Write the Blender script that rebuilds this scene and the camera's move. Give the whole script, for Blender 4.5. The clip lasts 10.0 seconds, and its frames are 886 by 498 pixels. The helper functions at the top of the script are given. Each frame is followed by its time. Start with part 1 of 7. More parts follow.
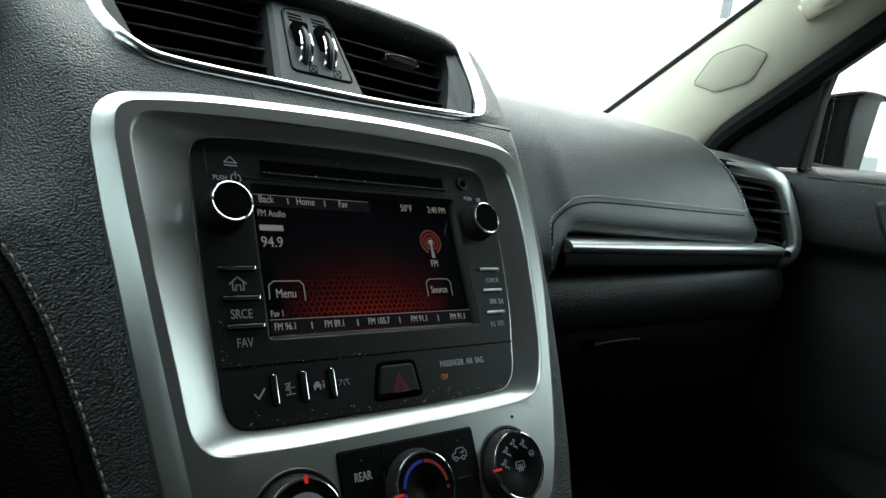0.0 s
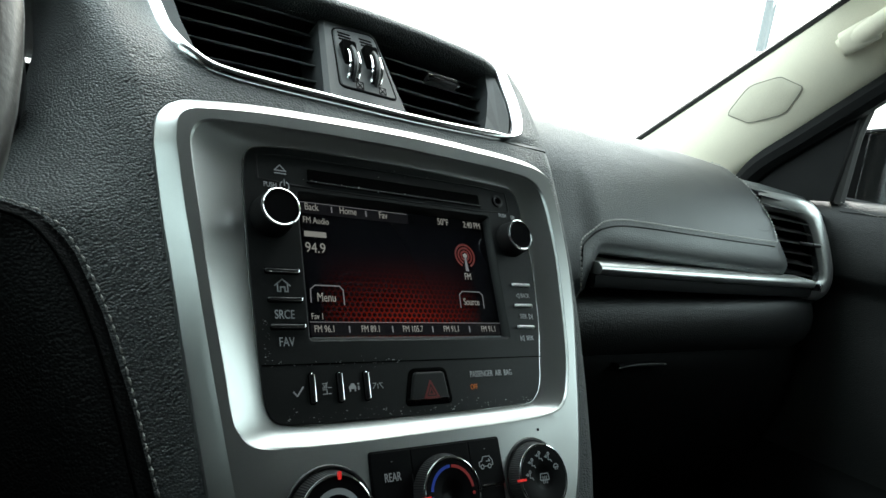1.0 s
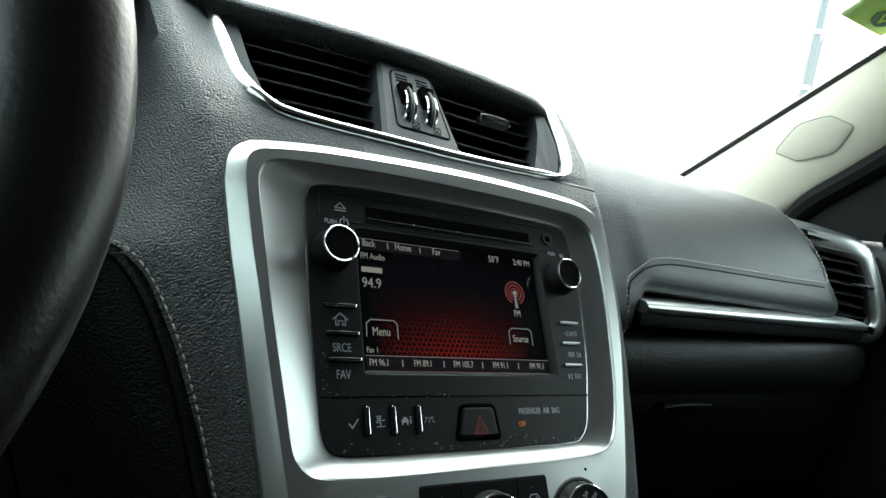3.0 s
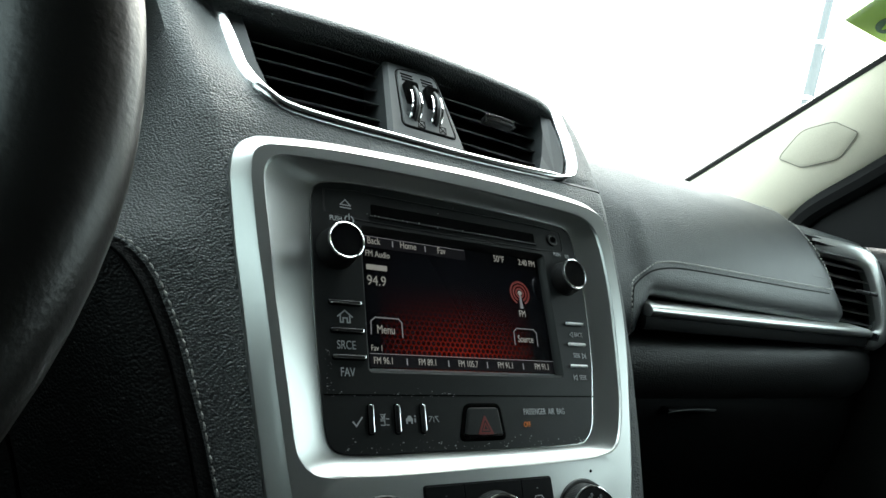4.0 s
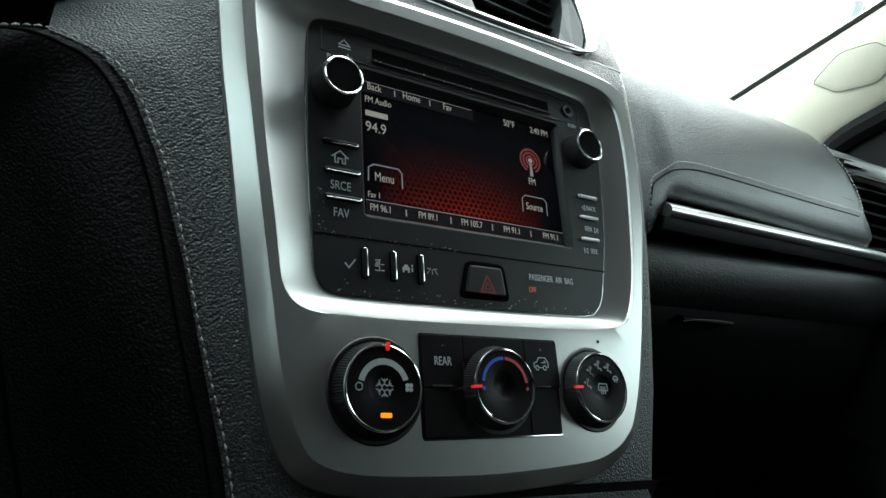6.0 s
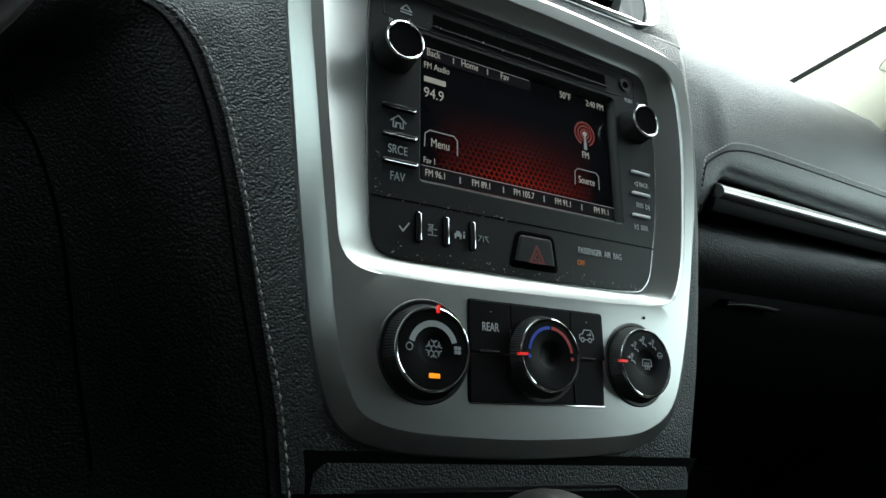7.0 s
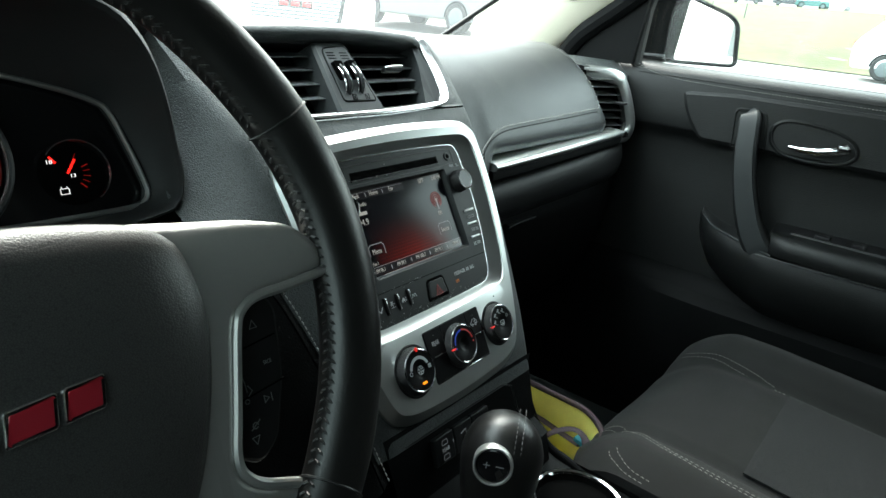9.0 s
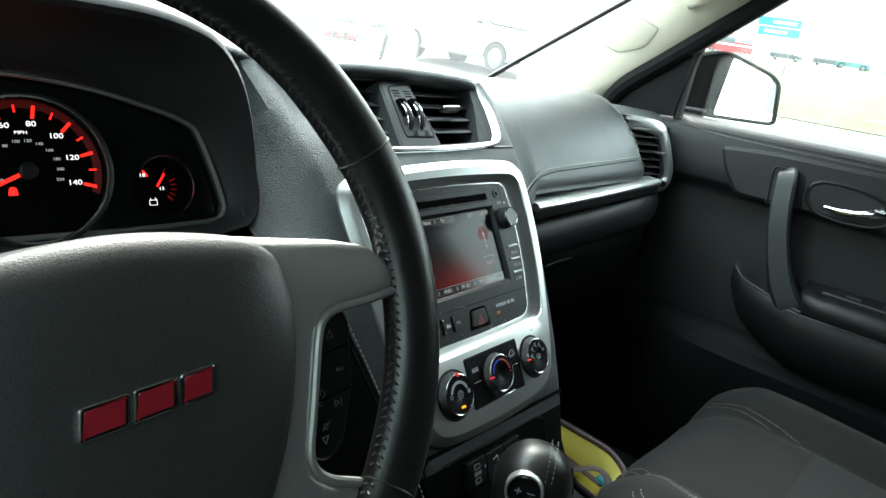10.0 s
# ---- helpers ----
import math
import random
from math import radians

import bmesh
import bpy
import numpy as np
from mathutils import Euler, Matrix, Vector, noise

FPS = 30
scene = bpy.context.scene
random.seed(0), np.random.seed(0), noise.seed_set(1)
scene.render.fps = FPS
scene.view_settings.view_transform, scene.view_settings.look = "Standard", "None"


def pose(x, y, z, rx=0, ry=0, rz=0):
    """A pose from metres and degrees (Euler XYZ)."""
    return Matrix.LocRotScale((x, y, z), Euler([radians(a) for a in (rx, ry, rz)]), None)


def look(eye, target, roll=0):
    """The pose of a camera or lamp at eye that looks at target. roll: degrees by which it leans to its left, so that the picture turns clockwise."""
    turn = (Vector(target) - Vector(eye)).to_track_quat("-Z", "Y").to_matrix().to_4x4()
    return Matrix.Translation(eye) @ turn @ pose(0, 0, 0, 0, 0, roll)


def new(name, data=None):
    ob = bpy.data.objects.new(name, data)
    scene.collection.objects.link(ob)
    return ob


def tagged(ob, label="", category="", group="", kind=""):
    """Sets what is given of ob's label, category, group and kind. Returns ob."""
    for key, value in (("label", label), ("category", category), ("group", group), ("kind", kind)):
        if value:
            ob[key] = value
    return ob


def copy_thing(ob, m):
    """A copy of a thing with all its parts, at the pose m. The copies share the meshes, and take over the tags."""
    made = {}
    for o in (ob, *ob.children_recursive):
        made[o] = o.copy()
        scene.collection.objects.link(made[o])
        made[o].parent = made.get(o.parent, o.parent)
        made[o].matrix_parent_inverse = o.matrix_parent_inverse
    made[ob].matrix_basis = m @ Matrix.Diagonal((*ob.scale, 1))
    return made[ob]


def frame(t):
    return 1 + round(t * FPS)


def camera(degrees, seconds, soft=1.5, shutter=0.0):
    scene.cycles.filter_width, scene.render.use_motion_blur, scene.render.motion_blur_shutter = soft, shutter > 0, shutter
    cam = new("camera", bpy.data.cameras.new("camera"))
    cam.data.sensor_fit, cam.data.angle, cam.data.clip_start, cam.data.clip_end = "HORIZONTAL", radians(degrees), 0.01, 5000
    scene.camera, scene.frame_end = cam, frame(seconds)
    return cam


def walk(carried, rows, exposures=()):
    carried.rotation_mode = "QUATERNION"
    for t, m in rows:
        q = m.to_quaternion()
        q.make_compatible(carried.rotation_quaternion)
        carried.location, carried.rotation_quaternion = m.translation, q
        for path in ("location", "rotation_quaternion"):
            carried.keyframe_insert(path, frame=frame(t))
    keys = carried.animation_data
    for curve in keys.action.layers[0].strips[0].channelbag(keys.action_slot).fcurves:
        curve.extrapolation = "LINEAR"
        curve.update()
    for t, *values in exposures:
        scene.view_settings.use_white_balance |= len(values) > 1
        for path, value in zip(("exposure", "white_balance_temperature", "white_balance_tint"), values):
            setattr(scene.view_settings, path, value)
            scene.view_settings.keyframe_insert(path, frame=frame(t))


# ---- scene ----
cam = camera(66.87, 10.0)
ROWS = [
    (0, -0.2089, -0.3238, 1.1136, 83.34, -8.23, -37.64),
    (0.5, -0.2185, -0.3274, 1.1112, 84.22, -8.94, -36.15),
    (1, -0.2218, -0.3316, 1.1092, 84.75, -10.50, -35.26),
    (1.5, -0.2269, -0.3243, 1.1046, 85.11, -11.24, -33.61),
    (2, -0.2288, -0.3247, 1.1107, 85.44, -11.21, -32.85),
    (2.5, -0.2349, -0.3335, 1.1137, 85.92, -11.70, -32.26),
    (3, -0.2357, -0.3334, 1.1134, 86.54, -11.56, -32.00),
    (3.2, -0.2383, -0.3304, 1.1124, 86.73, -11.25, -31.90),
    (4.3, -0.2316, -0.3316, 1.1003, 87.22, -12.10, -31.88),
    (4.5, -0.2196, -0.3328, 1.0869, 86.49, -10.89, -33.15),
    (5, -0.2229, -0.3384, 1.0849, 86.53, -12.34, -33.53),
    (5.5, -0.2137, -0.3408, 1.0578, 85.89, -11.93, -32.73),
    (6, -0.2068, -0.3262, 1.0493, 83.39, -13.38, -30.09),
    (6.2, -0.2162, -0.3174, 1.0424, 82.63, -13.42, -29.22),
    (7.3, -0.2147, -0.3325, 1.0467, 79.11, -16.36, -26.14),
    (7.5, -0.2227, -0.3388, 1.0628, 79.32, -17.15, -29.39),
    (7.7, -0.2628, -0.3591, 1.1025, 80.33, -13.41, -35.85),
    (7.8, -0.2955, -0.3722, 1.1252, 80.82, -11.47, -40.04),
    (8, -0.3452, -0.3869, 1.1585, 78.27, -1.54, -49.21),
    (8.1, -0.3731, -0.3938, 1.1688, 77.73, -3.89, -50.99),
    (8.2, -0.3999, -0.4010, 1.1768, 77.52, -4.11, -52.00),
    (8.5, -0.4511, -0.4102, 1.2098, 73.87, -7.06, -51.73),
    (9, -0.4826, -0.3937, 1.2523, 70.32, -5.96, -51.61),
    (9.5, -0.5116, -0.3985, 1.2650, 71.27, -4.78, -51.55),
    (10, -0.5250, -0.3971, 1.2577, 72.80, -9.28, -48.39),
]
EXPOSURES = [
    (0.0, 1.80),
    (1.0, 2.06),
    (3.0, 2.16),
    (5.0, 2.26),
    (7.5, 2.40),
    (8.5, 2.54),
    (10.0, 2.96),
]
walk(cam, [(t, pose(*p)) for t, *p in ROWS], EXPOSURES)
# ---- end of path ----
# ---- light ----
world = bpy.data.worlds.new("overcast_sky")
scene.world = world
world.use_nodes = True
wn = world.node_tree.nodes
wl = world.node_tree.links
sky = wn.new("ShaderNodeTexSky")
sky.sky_type, sky.sun_disc = "NISHITA", False
sky.sun_elevation, sky.sun_rotation, sky.dust_density, sky.air_density = radians(38), radians(35), 6.0, 1.6
grey = wn.new("ShaderNodeMixRGB")
grey.inputs[0].default_value = 0.8
grey.inputs[2].default_value = (8.0, 9.4, 9.5, 1)
wl.new(sky.outputs[0], grey.inputs[1])
# overcast: three times brighter overhead than at the horizon
wco = wn.new("ShaderNodeTexCoord")
wsep = wn.new("ShaderNodeSeparateXYZ")
wup = wn.new("ShaderNodeMapRange")
wup.inputs[1].default_value, wup.inputs[2].default_value, wup.inputs[3].default_value, wup.inputs[4].default_value = 0.0, 1.0, 0.55, 1.65
wmul = wn.new("ShaderNodeVectorMath")
wmul.operation = "SCALE"
wl.new(wco.outputs["Generated"], wsep.inputs[0])
wl.new(wsep.outputs[2], wup.inputs[0])
wl.new(grey.outputs[0], wmul.inputs[0])
wl.new(wup.outputs[0], wmul.inputs["Scale"])
wl.new(wmul.outputs[0], wn["Background"].inputs[0])
wn["Background"].inputs[1].default_value = 0.15
sun_data = bpy.data.lights.new("sun", "SUN")
sun_data.energy, sun_data.angle, sun_data.color = 1.0, radians(25), (0.96, 1.0, 0.95)
sun = new("sun", sun_data)
sun.matrix_world = look((12, 18, 20), (0, 0, 1))
tagged(sun, kind="structure")


# ---- materials ----
GLOW = 0.36  # brightness of lit marks against the daylight


def material(name, base, rough=0.5, metal=0.0, spec=0.5, grain=0.0, grain_size=1500.0, relief=0.0, relief_size=600.0,
             relief_kind="noise", stain=0.0, stain_size=18.0, emit=None, strength=0.0, coat=0.0, sheen=0.0, trans=0.0, dust=0.0):
    """Principled material: fine colour grain, larger stains, relief in the bump, wear in the roughness."""
    m = bpy.data.materials.new(name)
    m.use_nodes = True
    nt = m.node_tree
    b = nt.nodes["Principled BSDF"]
    b.inputs["Base Color"].default_value = (*base, 1)
    b.inputs["Roughness"].default_value = rough
    b.inputs["Metallic"].default_value = metal
    b.inputs["Specular IOR Level"].default_value = spec
    b.inputs["Coat Weight"].default_value = coat
    b.inputs["Sheen Weight"].default_value = sheen
    b.inputs["Transmission Weight"].default_value = trans
    co = nt.nodes.new("ShaderNodeTexCoord").outputs["Object"]

    def noise_tex(size, detail=3.0):
        n = nt.nodes.new("ShaderNodeTexNoise")
        n.inputs["Scale"].default_value, n.inputs["Detail"].default_value = size, detail
        nt.links.new(co, n.inputs["Vector"])
        return n.outputs["Fac"]

    def mix(fac, a, c):
        n = nt.nodes.new("ShaderNodeMix")
        n.data_type = "RGBA"
        nt.links.new(fac, n.inputs[0])
        for sock, v in ((n.inputs[6], a), (n.inputs[7], c)):
            if isinstance(v, tuple):
                sock.default_value = v
            else:
                nt.links.new(v, sock)
        return n.outputs[2]

    def ramp(fac, lo, hi):
        n = nt.nodes.new("ShaderNodeMapRange")
        n.inputs[1].default_value, n.inputs[2].default_value = lo, hi
        nt.links.new(fac, n.inputs[0])
        return n.outputs[0]

    col = None
    if grain:
        lo, hi = (tuple(c * (1 - grain) for c in base) + (1,), tuple(c * (1 + grain) for c in base) + (1,))
        col = mix(ramp(noise_tex(grain_size), 0.3, 0.7), lo, hi)
    if stain:
        dark = tuple(c * (1 - stain) for c in base) + (1,)
        light = col if col is not None else (*base, 1)
        col = mix(ramp(noise_tex(stain_size, 5.0), 0.35, 0.75), light, dark)
    if dust:
        col = mix(ramp(noise_tex(230.0, 6.0), 0.66, 0.72), col if col is not None else (*base, 1), tuple(c + dust for c in base) + (1,))
    if col is not None:
        nt.links.new(col, b.inputs["Base Color"])
    if stain or grain:
        r = nt.nodes.new("ShaderNodeMapRange")
        r.inputs[3].default_value, r.inputs[4].default_value = max(0.02, rough - 0.06), min(1, rough + 0.08)
        nt.links.new(noise_tex(stain_size * 2.3, 4.0), r.inputs[0])
        nt.links.new(r.outputs[0], b.inputs["Roughness"])
    if relief:
        if relief_kind == "leather":
            v = nt.nodes.new("ShaderNodeTexVoronoi")
            v.feature = "DISTANCE_TO_EDGE"
            v.inputs["Scale"].default_value = relief_size
            long_ = nt.nodes.new("ShaderNodeVectorMath")
            long_.operation, long_.inputs[1].default_value = "MULTIPLY", (0.82, 1.0, 1.0)
            wob = nt.nodes.new("ShaderNodeMixRGB")
            wob.blend_type, wob.inputs[0].default_value = "ADD", 0.00022
            n = nt.nodes.new("ShaderNodeTexNoise")
            n.inputs["Scale"].default_value = relief_size * 0.6
            nt.links.new(co, n.inputs["Vector"])
            nt.links.new(co, wob.inputs[1])
            nt.links.new(n.outputs["Color"], wob.inputs[2])
            nt.links.new(wob.outputs[0], long_.inputs[0])
            nt.links.new(long_.outputs[0], v.inputs["Vector"])
            fine = nt.nodes.new("ShaderNodeMath")
            fine.operation, fine.inputs[1].default_value = "MULTIPLY_ADD", 0.05
            nt.links.new(noise_tex(relief_size * 4.0, 2.0), fine.inputs[0])
            dome = nt.nodes.new("ShaderNodeTexVoronoi")
            dome.inputs["Scale"].default_value = relief_size
            nt.links.new(long_.outputs[0], dome.inputs["Vector"])
            drop = nt.nodes.new("ShaderNodeMath")
            drop.operation, drop.inputs[1].default_value, drop.inputs[2].default_value = "MULTIPLY_ADD", -0.9, 1.0
            nt.links.new(dome.outputs["Distance"], drop.inputs[0])
            nt.links.new(drop.outputs[0], fine.inputs[2])
            height = fine.outputs[0]
            # relief shading put into the colour: creases darker, pebble tops lighter
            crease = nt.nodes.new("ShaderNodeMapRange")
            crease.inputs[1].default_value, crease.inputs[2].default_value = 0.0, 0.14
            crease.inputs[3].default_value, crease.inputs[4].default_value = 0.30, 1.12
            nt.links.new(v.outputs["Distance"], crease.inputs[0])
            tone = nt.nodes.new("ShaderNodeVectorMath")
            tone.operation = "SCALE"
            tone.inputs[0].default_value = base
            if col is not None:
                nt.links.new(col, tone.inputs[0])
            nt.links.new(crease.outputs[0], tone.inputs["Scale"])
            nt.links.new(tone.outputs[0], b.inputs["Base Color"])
        elif relief_kind == "weave":
            w = nt.nodes.new("ShaderNodeTexWave")
            w.inputs["Scale"].default_value, w.inputs["Distortion"].default_value = relief_size, 4.0
            nt.links.new(co, w.inputs["Vector"])
            height = w.outputs["Fac"]
        else:
            height = noise_tex(relief_size, 4.0)
        bump = nt.nodes.new("ShaderNodeBump")
        bump.inputs["Strength"].default_value, bump.inputs["Distance"].default_value = relief, 0.0012 if relief_kind == "leather" else 0.0006
        nt.links.new(height, bump.inputs["Height"])
        nt.links.new(bump.outputs[0], b.inputs["Normal"])
    if emit:
        b.inputs["Emission Color"].default_value = (*emit, 1)
        b.inputs["Emission Strength"].default_value = strength * GLOW
    return m


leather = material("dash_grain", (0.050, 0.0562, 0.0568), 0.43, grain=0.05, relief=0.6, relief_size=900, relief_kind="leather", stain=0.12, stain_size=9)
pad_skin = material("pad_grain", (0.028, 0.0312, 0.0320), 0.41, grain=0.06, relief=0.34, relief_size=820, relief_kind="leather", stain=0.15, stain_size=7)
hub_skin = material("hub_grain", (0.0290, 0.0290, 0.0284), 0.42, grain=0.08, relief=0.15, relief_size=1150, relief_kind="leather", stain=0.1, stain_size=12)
# far below plastic: shade of footwell and mirror shell is put into this black
shaded_black = material("shaded_black", (0.0014, 0.0016, 0.0017), 0.6, spec=0.03, grain=0.2, relief=0.1, relief_size=900)
hood_black = material("hood_lining", (0.021, 0.022, 0.0224), 0.5, spec=0.4, grain=0.2, relief=0.2, relief_size=900)
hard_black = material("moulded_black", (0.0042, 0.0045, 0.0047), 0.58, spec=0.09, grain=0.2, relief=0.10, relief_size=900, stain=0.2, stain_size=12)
door_skin = material("door_skin", (0.0086, 0.0096, 0.0097), 0.42, spec=0.34, grain=0.15, relief=0.4, relief_size=800, relief_kind="leather", stain=0.25, stain_size=6)
wheel_hide = material("wheel_hide", (0.0088, 0.0084, 0.0082), 0.34, spec=0.42, grain=0.2, relief=0.24, relief_size=420, stain=0.3, stain_size=30)
radio_black = material("radio_black", (0.0092, 0.0102, 0.0106), 0.42, spec=0.28, grain=0.2, stain=0.25, stain_size=20, relief=0.08, relief_size=1400)
gloss_black = material("gloss_black", (0.005, 0.005, 0.0055), 0.14, spec=0.25)
satin_black = material("satin_black", (0.007, 0.007, 0.0075), 0.38, spec=0.4, grain=0.1)
# near-zero black: shade inside slots and gaps put into the colour; also gauge faces
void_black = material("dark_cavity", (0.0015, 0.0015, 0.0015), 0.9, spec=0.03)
silver = material("satin_silver", (0.46, 0.475, 0.465), 0.31, metal=0.92, grain=0.03, grain_size=3000, stain=0.0, stain_size=4)
trim_black = material("lower_trim", (0.0066, 0.0074, 0.0076), 0.43, spec=0.24, grain=0.15, relief=0.4, relief_size=720, relief_kind="leather", stain=0.2, stain_size=9)
# the key bars' sky reflection put into a pale diffuse colour
bar_glint = material("bar_glint", (0.85, 0.86, 0.86), 0.3)
satin_edge = material("satin_edge", (0.16, 0.17, 0.17), 0.4, metal=0.5)
icon_mid = material("icon_mid", (0.36, 0.38, 0.39), 0.6)
spoke_silver = material("spoke_silver", (0.40, 0.40, 0.385), 0.36, metal=0.75, grain=0.03, grain_size=3000)
chrome = material("chrome", (0.86, 0.87, 0.88), 0.07, metal=1.0, stain=0.05, stain_size=40)
bright_chrome = material("bright_chrome", (0.88, 0.89, 0.9), 0.18, metal=1.0)
vent_grey = material("vent_grey", (0.030, 0.033, 0.034), 0.5, spec=0.25, grain=0.1, relief=0.1, relief_size=1300)
side_slat = material("side_slat", (0.028, 0.03, 0.03), 0.4)
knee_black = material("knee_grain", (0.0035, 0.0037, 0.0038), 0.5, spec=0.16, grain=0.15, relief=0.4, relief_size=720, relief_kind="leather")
cap_black = material("cap_black", (0.0035, 0.0035, 0.004), 0.45, spec=0.08)
slat_black = material("slat_black", (0.06, 0.064, 0.066), 0.34, grain=0.1)
thread = material("pale_thread", (0.38, 0.375, 0.35), 0.8)
seat_thread = material("seat_thread", (0.24, 0.235, 0.215), 0.8)
grey_thread = material("grey_thread", (0.10, 0.10, 0.098), 0.7)
dark_thread = material("dark_thread", (0.014, 0.014, 0.014), 0.45)
icon_grey = material("icon_grey", (0.33, 0.35, 0.36), 0.6, emit=(0.6, 0.63, 0.65), strength=0.05)
icon_dim = material("icon_dim", (0.19, 0.20, 0.205), 0.6)
icon_red = material("icon_red", (0.10, 0.008, 0.006), 0.5, emit=(0.6, 0.02, 0.01), strength=0.015)
red_mark = material("red_mark", (0.55, 0.02, 0.02), 0.35, emit=(1, 0.03, 0.02), strength=0.25)
blue_mark = material("blue_mark", (0.015, 0.04, 0.28), 0.4, emit=(0.03, 0.1, 0.7), strength=0.08)
dull_red = material("dull_red", (0.26, 0.02, 0.02), 0.4, emit=(0.7, 0.04, 0.03), strength=0.05)
amber_glow = material("amber_glow", (0.5, 0.15, 0.01), 0.4, emit=(1, 0.30, 0.012), strength=0.62)
amber_dim = material("amber_dim", (0.3, 0.1, 0.02), 0.4, emit=(1, 0.27, 0.02), strength=0.12)
gauge_red = material("gauge_red", (0.2, 0.006, 0.005), 0.5, emit=(1, 0.014, 0.009), strength=1.0)
gauge_glow = material("gauge_glow", (0.015, 0.001, 0.001), 0.6, emit=(1, 0.012, 0.008), strength=0.012)
gauge_dull = material("gauge_dull", (0.08, 0.004, 0.003), 0.5, emit=(1, 0.014, 0.009), strength=0.06)
gauge_white = material("gauge_white", (0.7, 0.7, 0.7), 0.5, emit=(1, 0.96, 0.94), strength=0.55)
gauge_dim = material("gauge_dim", (0.4, 0.4, 0.4), 0.5, emit=(0.8, 0.8, 0.8), strength=0.16)
lcd_white = material("lcd_white", (0.05, 0.05, 0.05), 0.4, emit=(0.86, 0.86, 0.76), strength=0.13)
lcd_line = material("lcd_line", (0.05, 0.05, 0.05), 0.4, emit=(0.7, 0.72, 0.75), strength=0.11)
lcd_bar = material("lcd_bar", (0.006, 0.006, 0.0065), 0.12, emit=(0.3, 0.3, 0.36), strength=0.010)
lcd_red = material("lcd_red", (0.03, 0.01, 0.01), 0.4, emit=(0.75, 0.14, 0.12), strength=0.07)
pillar_cloth = material("pillar_trim", (0.62, 0.585, 0.47), 0.75, grain=0.06, grain_size=900, relief=0.2, relief_size=1500, stain=0.05)
grille_beige = material("grille_beige", (0.45, 0.425, 0.34), 0.7, grain=0.12, grain_size=1400, relief=0.3, relief_size=1600)
headliner_cloth = material("headliner_cloth", (0.20, 0.196, 0.18), 0.9, grain=0.06, relief=0.2, relief_size=1200)
seat_cloth = material("seat_cloth", (0.0050, 0.0052, 0.0050), 0.85, spec=0.2, grain=0.25, grain_size=1800, relief=0.5, relief_size=1700, stain=0.3, stain_size=9, sheen=0.05)
seat_insert = material("seat_insert", (0.0078, 0.0085, 0.0088), 0.85, spec=0.2, grain=0.3, grain_size=900, relief=0.8, relief_size=200, relief_kind="weave", sheen=0.05)
carpet = material("carpet", (0.009, 0.014, 0.014), 0.95, grain=0.4, grain_size=800, relief=0.7, relief_size=700)
lining = material("yellow_lining", (0.80, 0.70, 0.18), 0.7, grain=0.08, relief=0.5, relief_size=90, stain=0.15, stain_size=25)
bag_shell = material("bag_shell", (0.1, 0.13, 0.14), 0.8, grain=0.3, relief=0.4, relief_size=900)
bag_binding = material("bag_binding", (0.05, 0.03, 0.035), 0.7, grain=0.2)
teal_cloth = material("teal_cloth", (0.02, 0.2, 0.26), 0.7, grain=0.2)
badge_red = material("badge_red", (0.22, 0.012, 0.02), 0.2, coat=0.6)
mirror_glass = material("mirror_glass", (0.86, 0.88, 0.88), 0.02, metal=1.0)
frit = material("frit_black", (0.006, 0.006, 0.006), 0.4)
sticker_lime = material("sticker_lime", (0.5, 0.8, 0.1), 0.5)
sticker_green = material("sticker_green", (0.02, 0.12, 0.05), 0.5)
rubber = material("rubber", (0.012, 0.012, 0.012), 0.7)
grass = material("grass", (0.050, 0.053, 0.004), 0.9, grain=0.6, grain_size=3, stain=0.5, stain_size=0.35, relief=0.5, relief_size=8)
asphalt = material("asphalt", (0.2, 0.2, 0.195), 0.9, grain=0.2, grain_size=60, stain=0.25, stain_size=0.4, relief=0.4, relief_size=90)
white_paint = material("white_car_paint", (0.75, 0.76, 0.77), 0.25, coat=0.5)
grey_paint = material("grey_car_paint", (0.12, 0.125, 0.125), 0.3, metal=0.2, coat=0.3)
silver_paint = material("pale_car_paint", (0.62, 0.63, 0.64), 0.25, metal=0.2, coat=0.5)
red_paint = material("red_car_paint", (0.5, 0.03, 0.03), 0.3, coat=0.5)
dark_paint = material("dark_car_paint", (0.05, 0.055, 0.06), 0.25, coat=0.5)
green_paint = material("teal_car_paint", (0.03, 0.12, 0.11), 0.3, coat=0.5)
far_glass = material("far_car_glass", (0.20, 0.22, 0.23), 0.08, metal=0.4, coat=0.5)
sign_blue = material("sign_blue", (0.03, 0.3, 0.5), 0.6)
sign_white = material("sign_white", (0.75, 0.76, 0.76), 0.6)
pole_grey = material("pole_grey", (0.10, 0.12, 0.125), 0.5, metal=0.3)
concrete = material("pale_wall", (0.62, 0.62, 0.6), 0.8, grain=0.1, grain_size=3)

pane = bpy.data.materials.new("window_pane")
pane.use_nodes = True
pn = pane.node_tree
pn.nodes.remove(pn.nodes["Principled BSDF"])
clear = pn.nodes.new("ShaderNodeBsdfTransparent")
clear.inputs[0].default_value = (0.93, 0.96, 0.95, 1)
shine = pn.nodes.new("ShaderNodeBsdfGlossy")
shine.inputs[1].default_value = 0.02
both = pn.nodes.new("ShaderNodeMixShader")
both.inputs[0].default_value = 0.03
pn.links.new(clear.outputs[0], both.inputs[1])
pn.links.new(shine.outputs[0], both.inputs[2])
pn.links.new(both.outputs[0], pn.nodes["Material Output"].inputs[0])

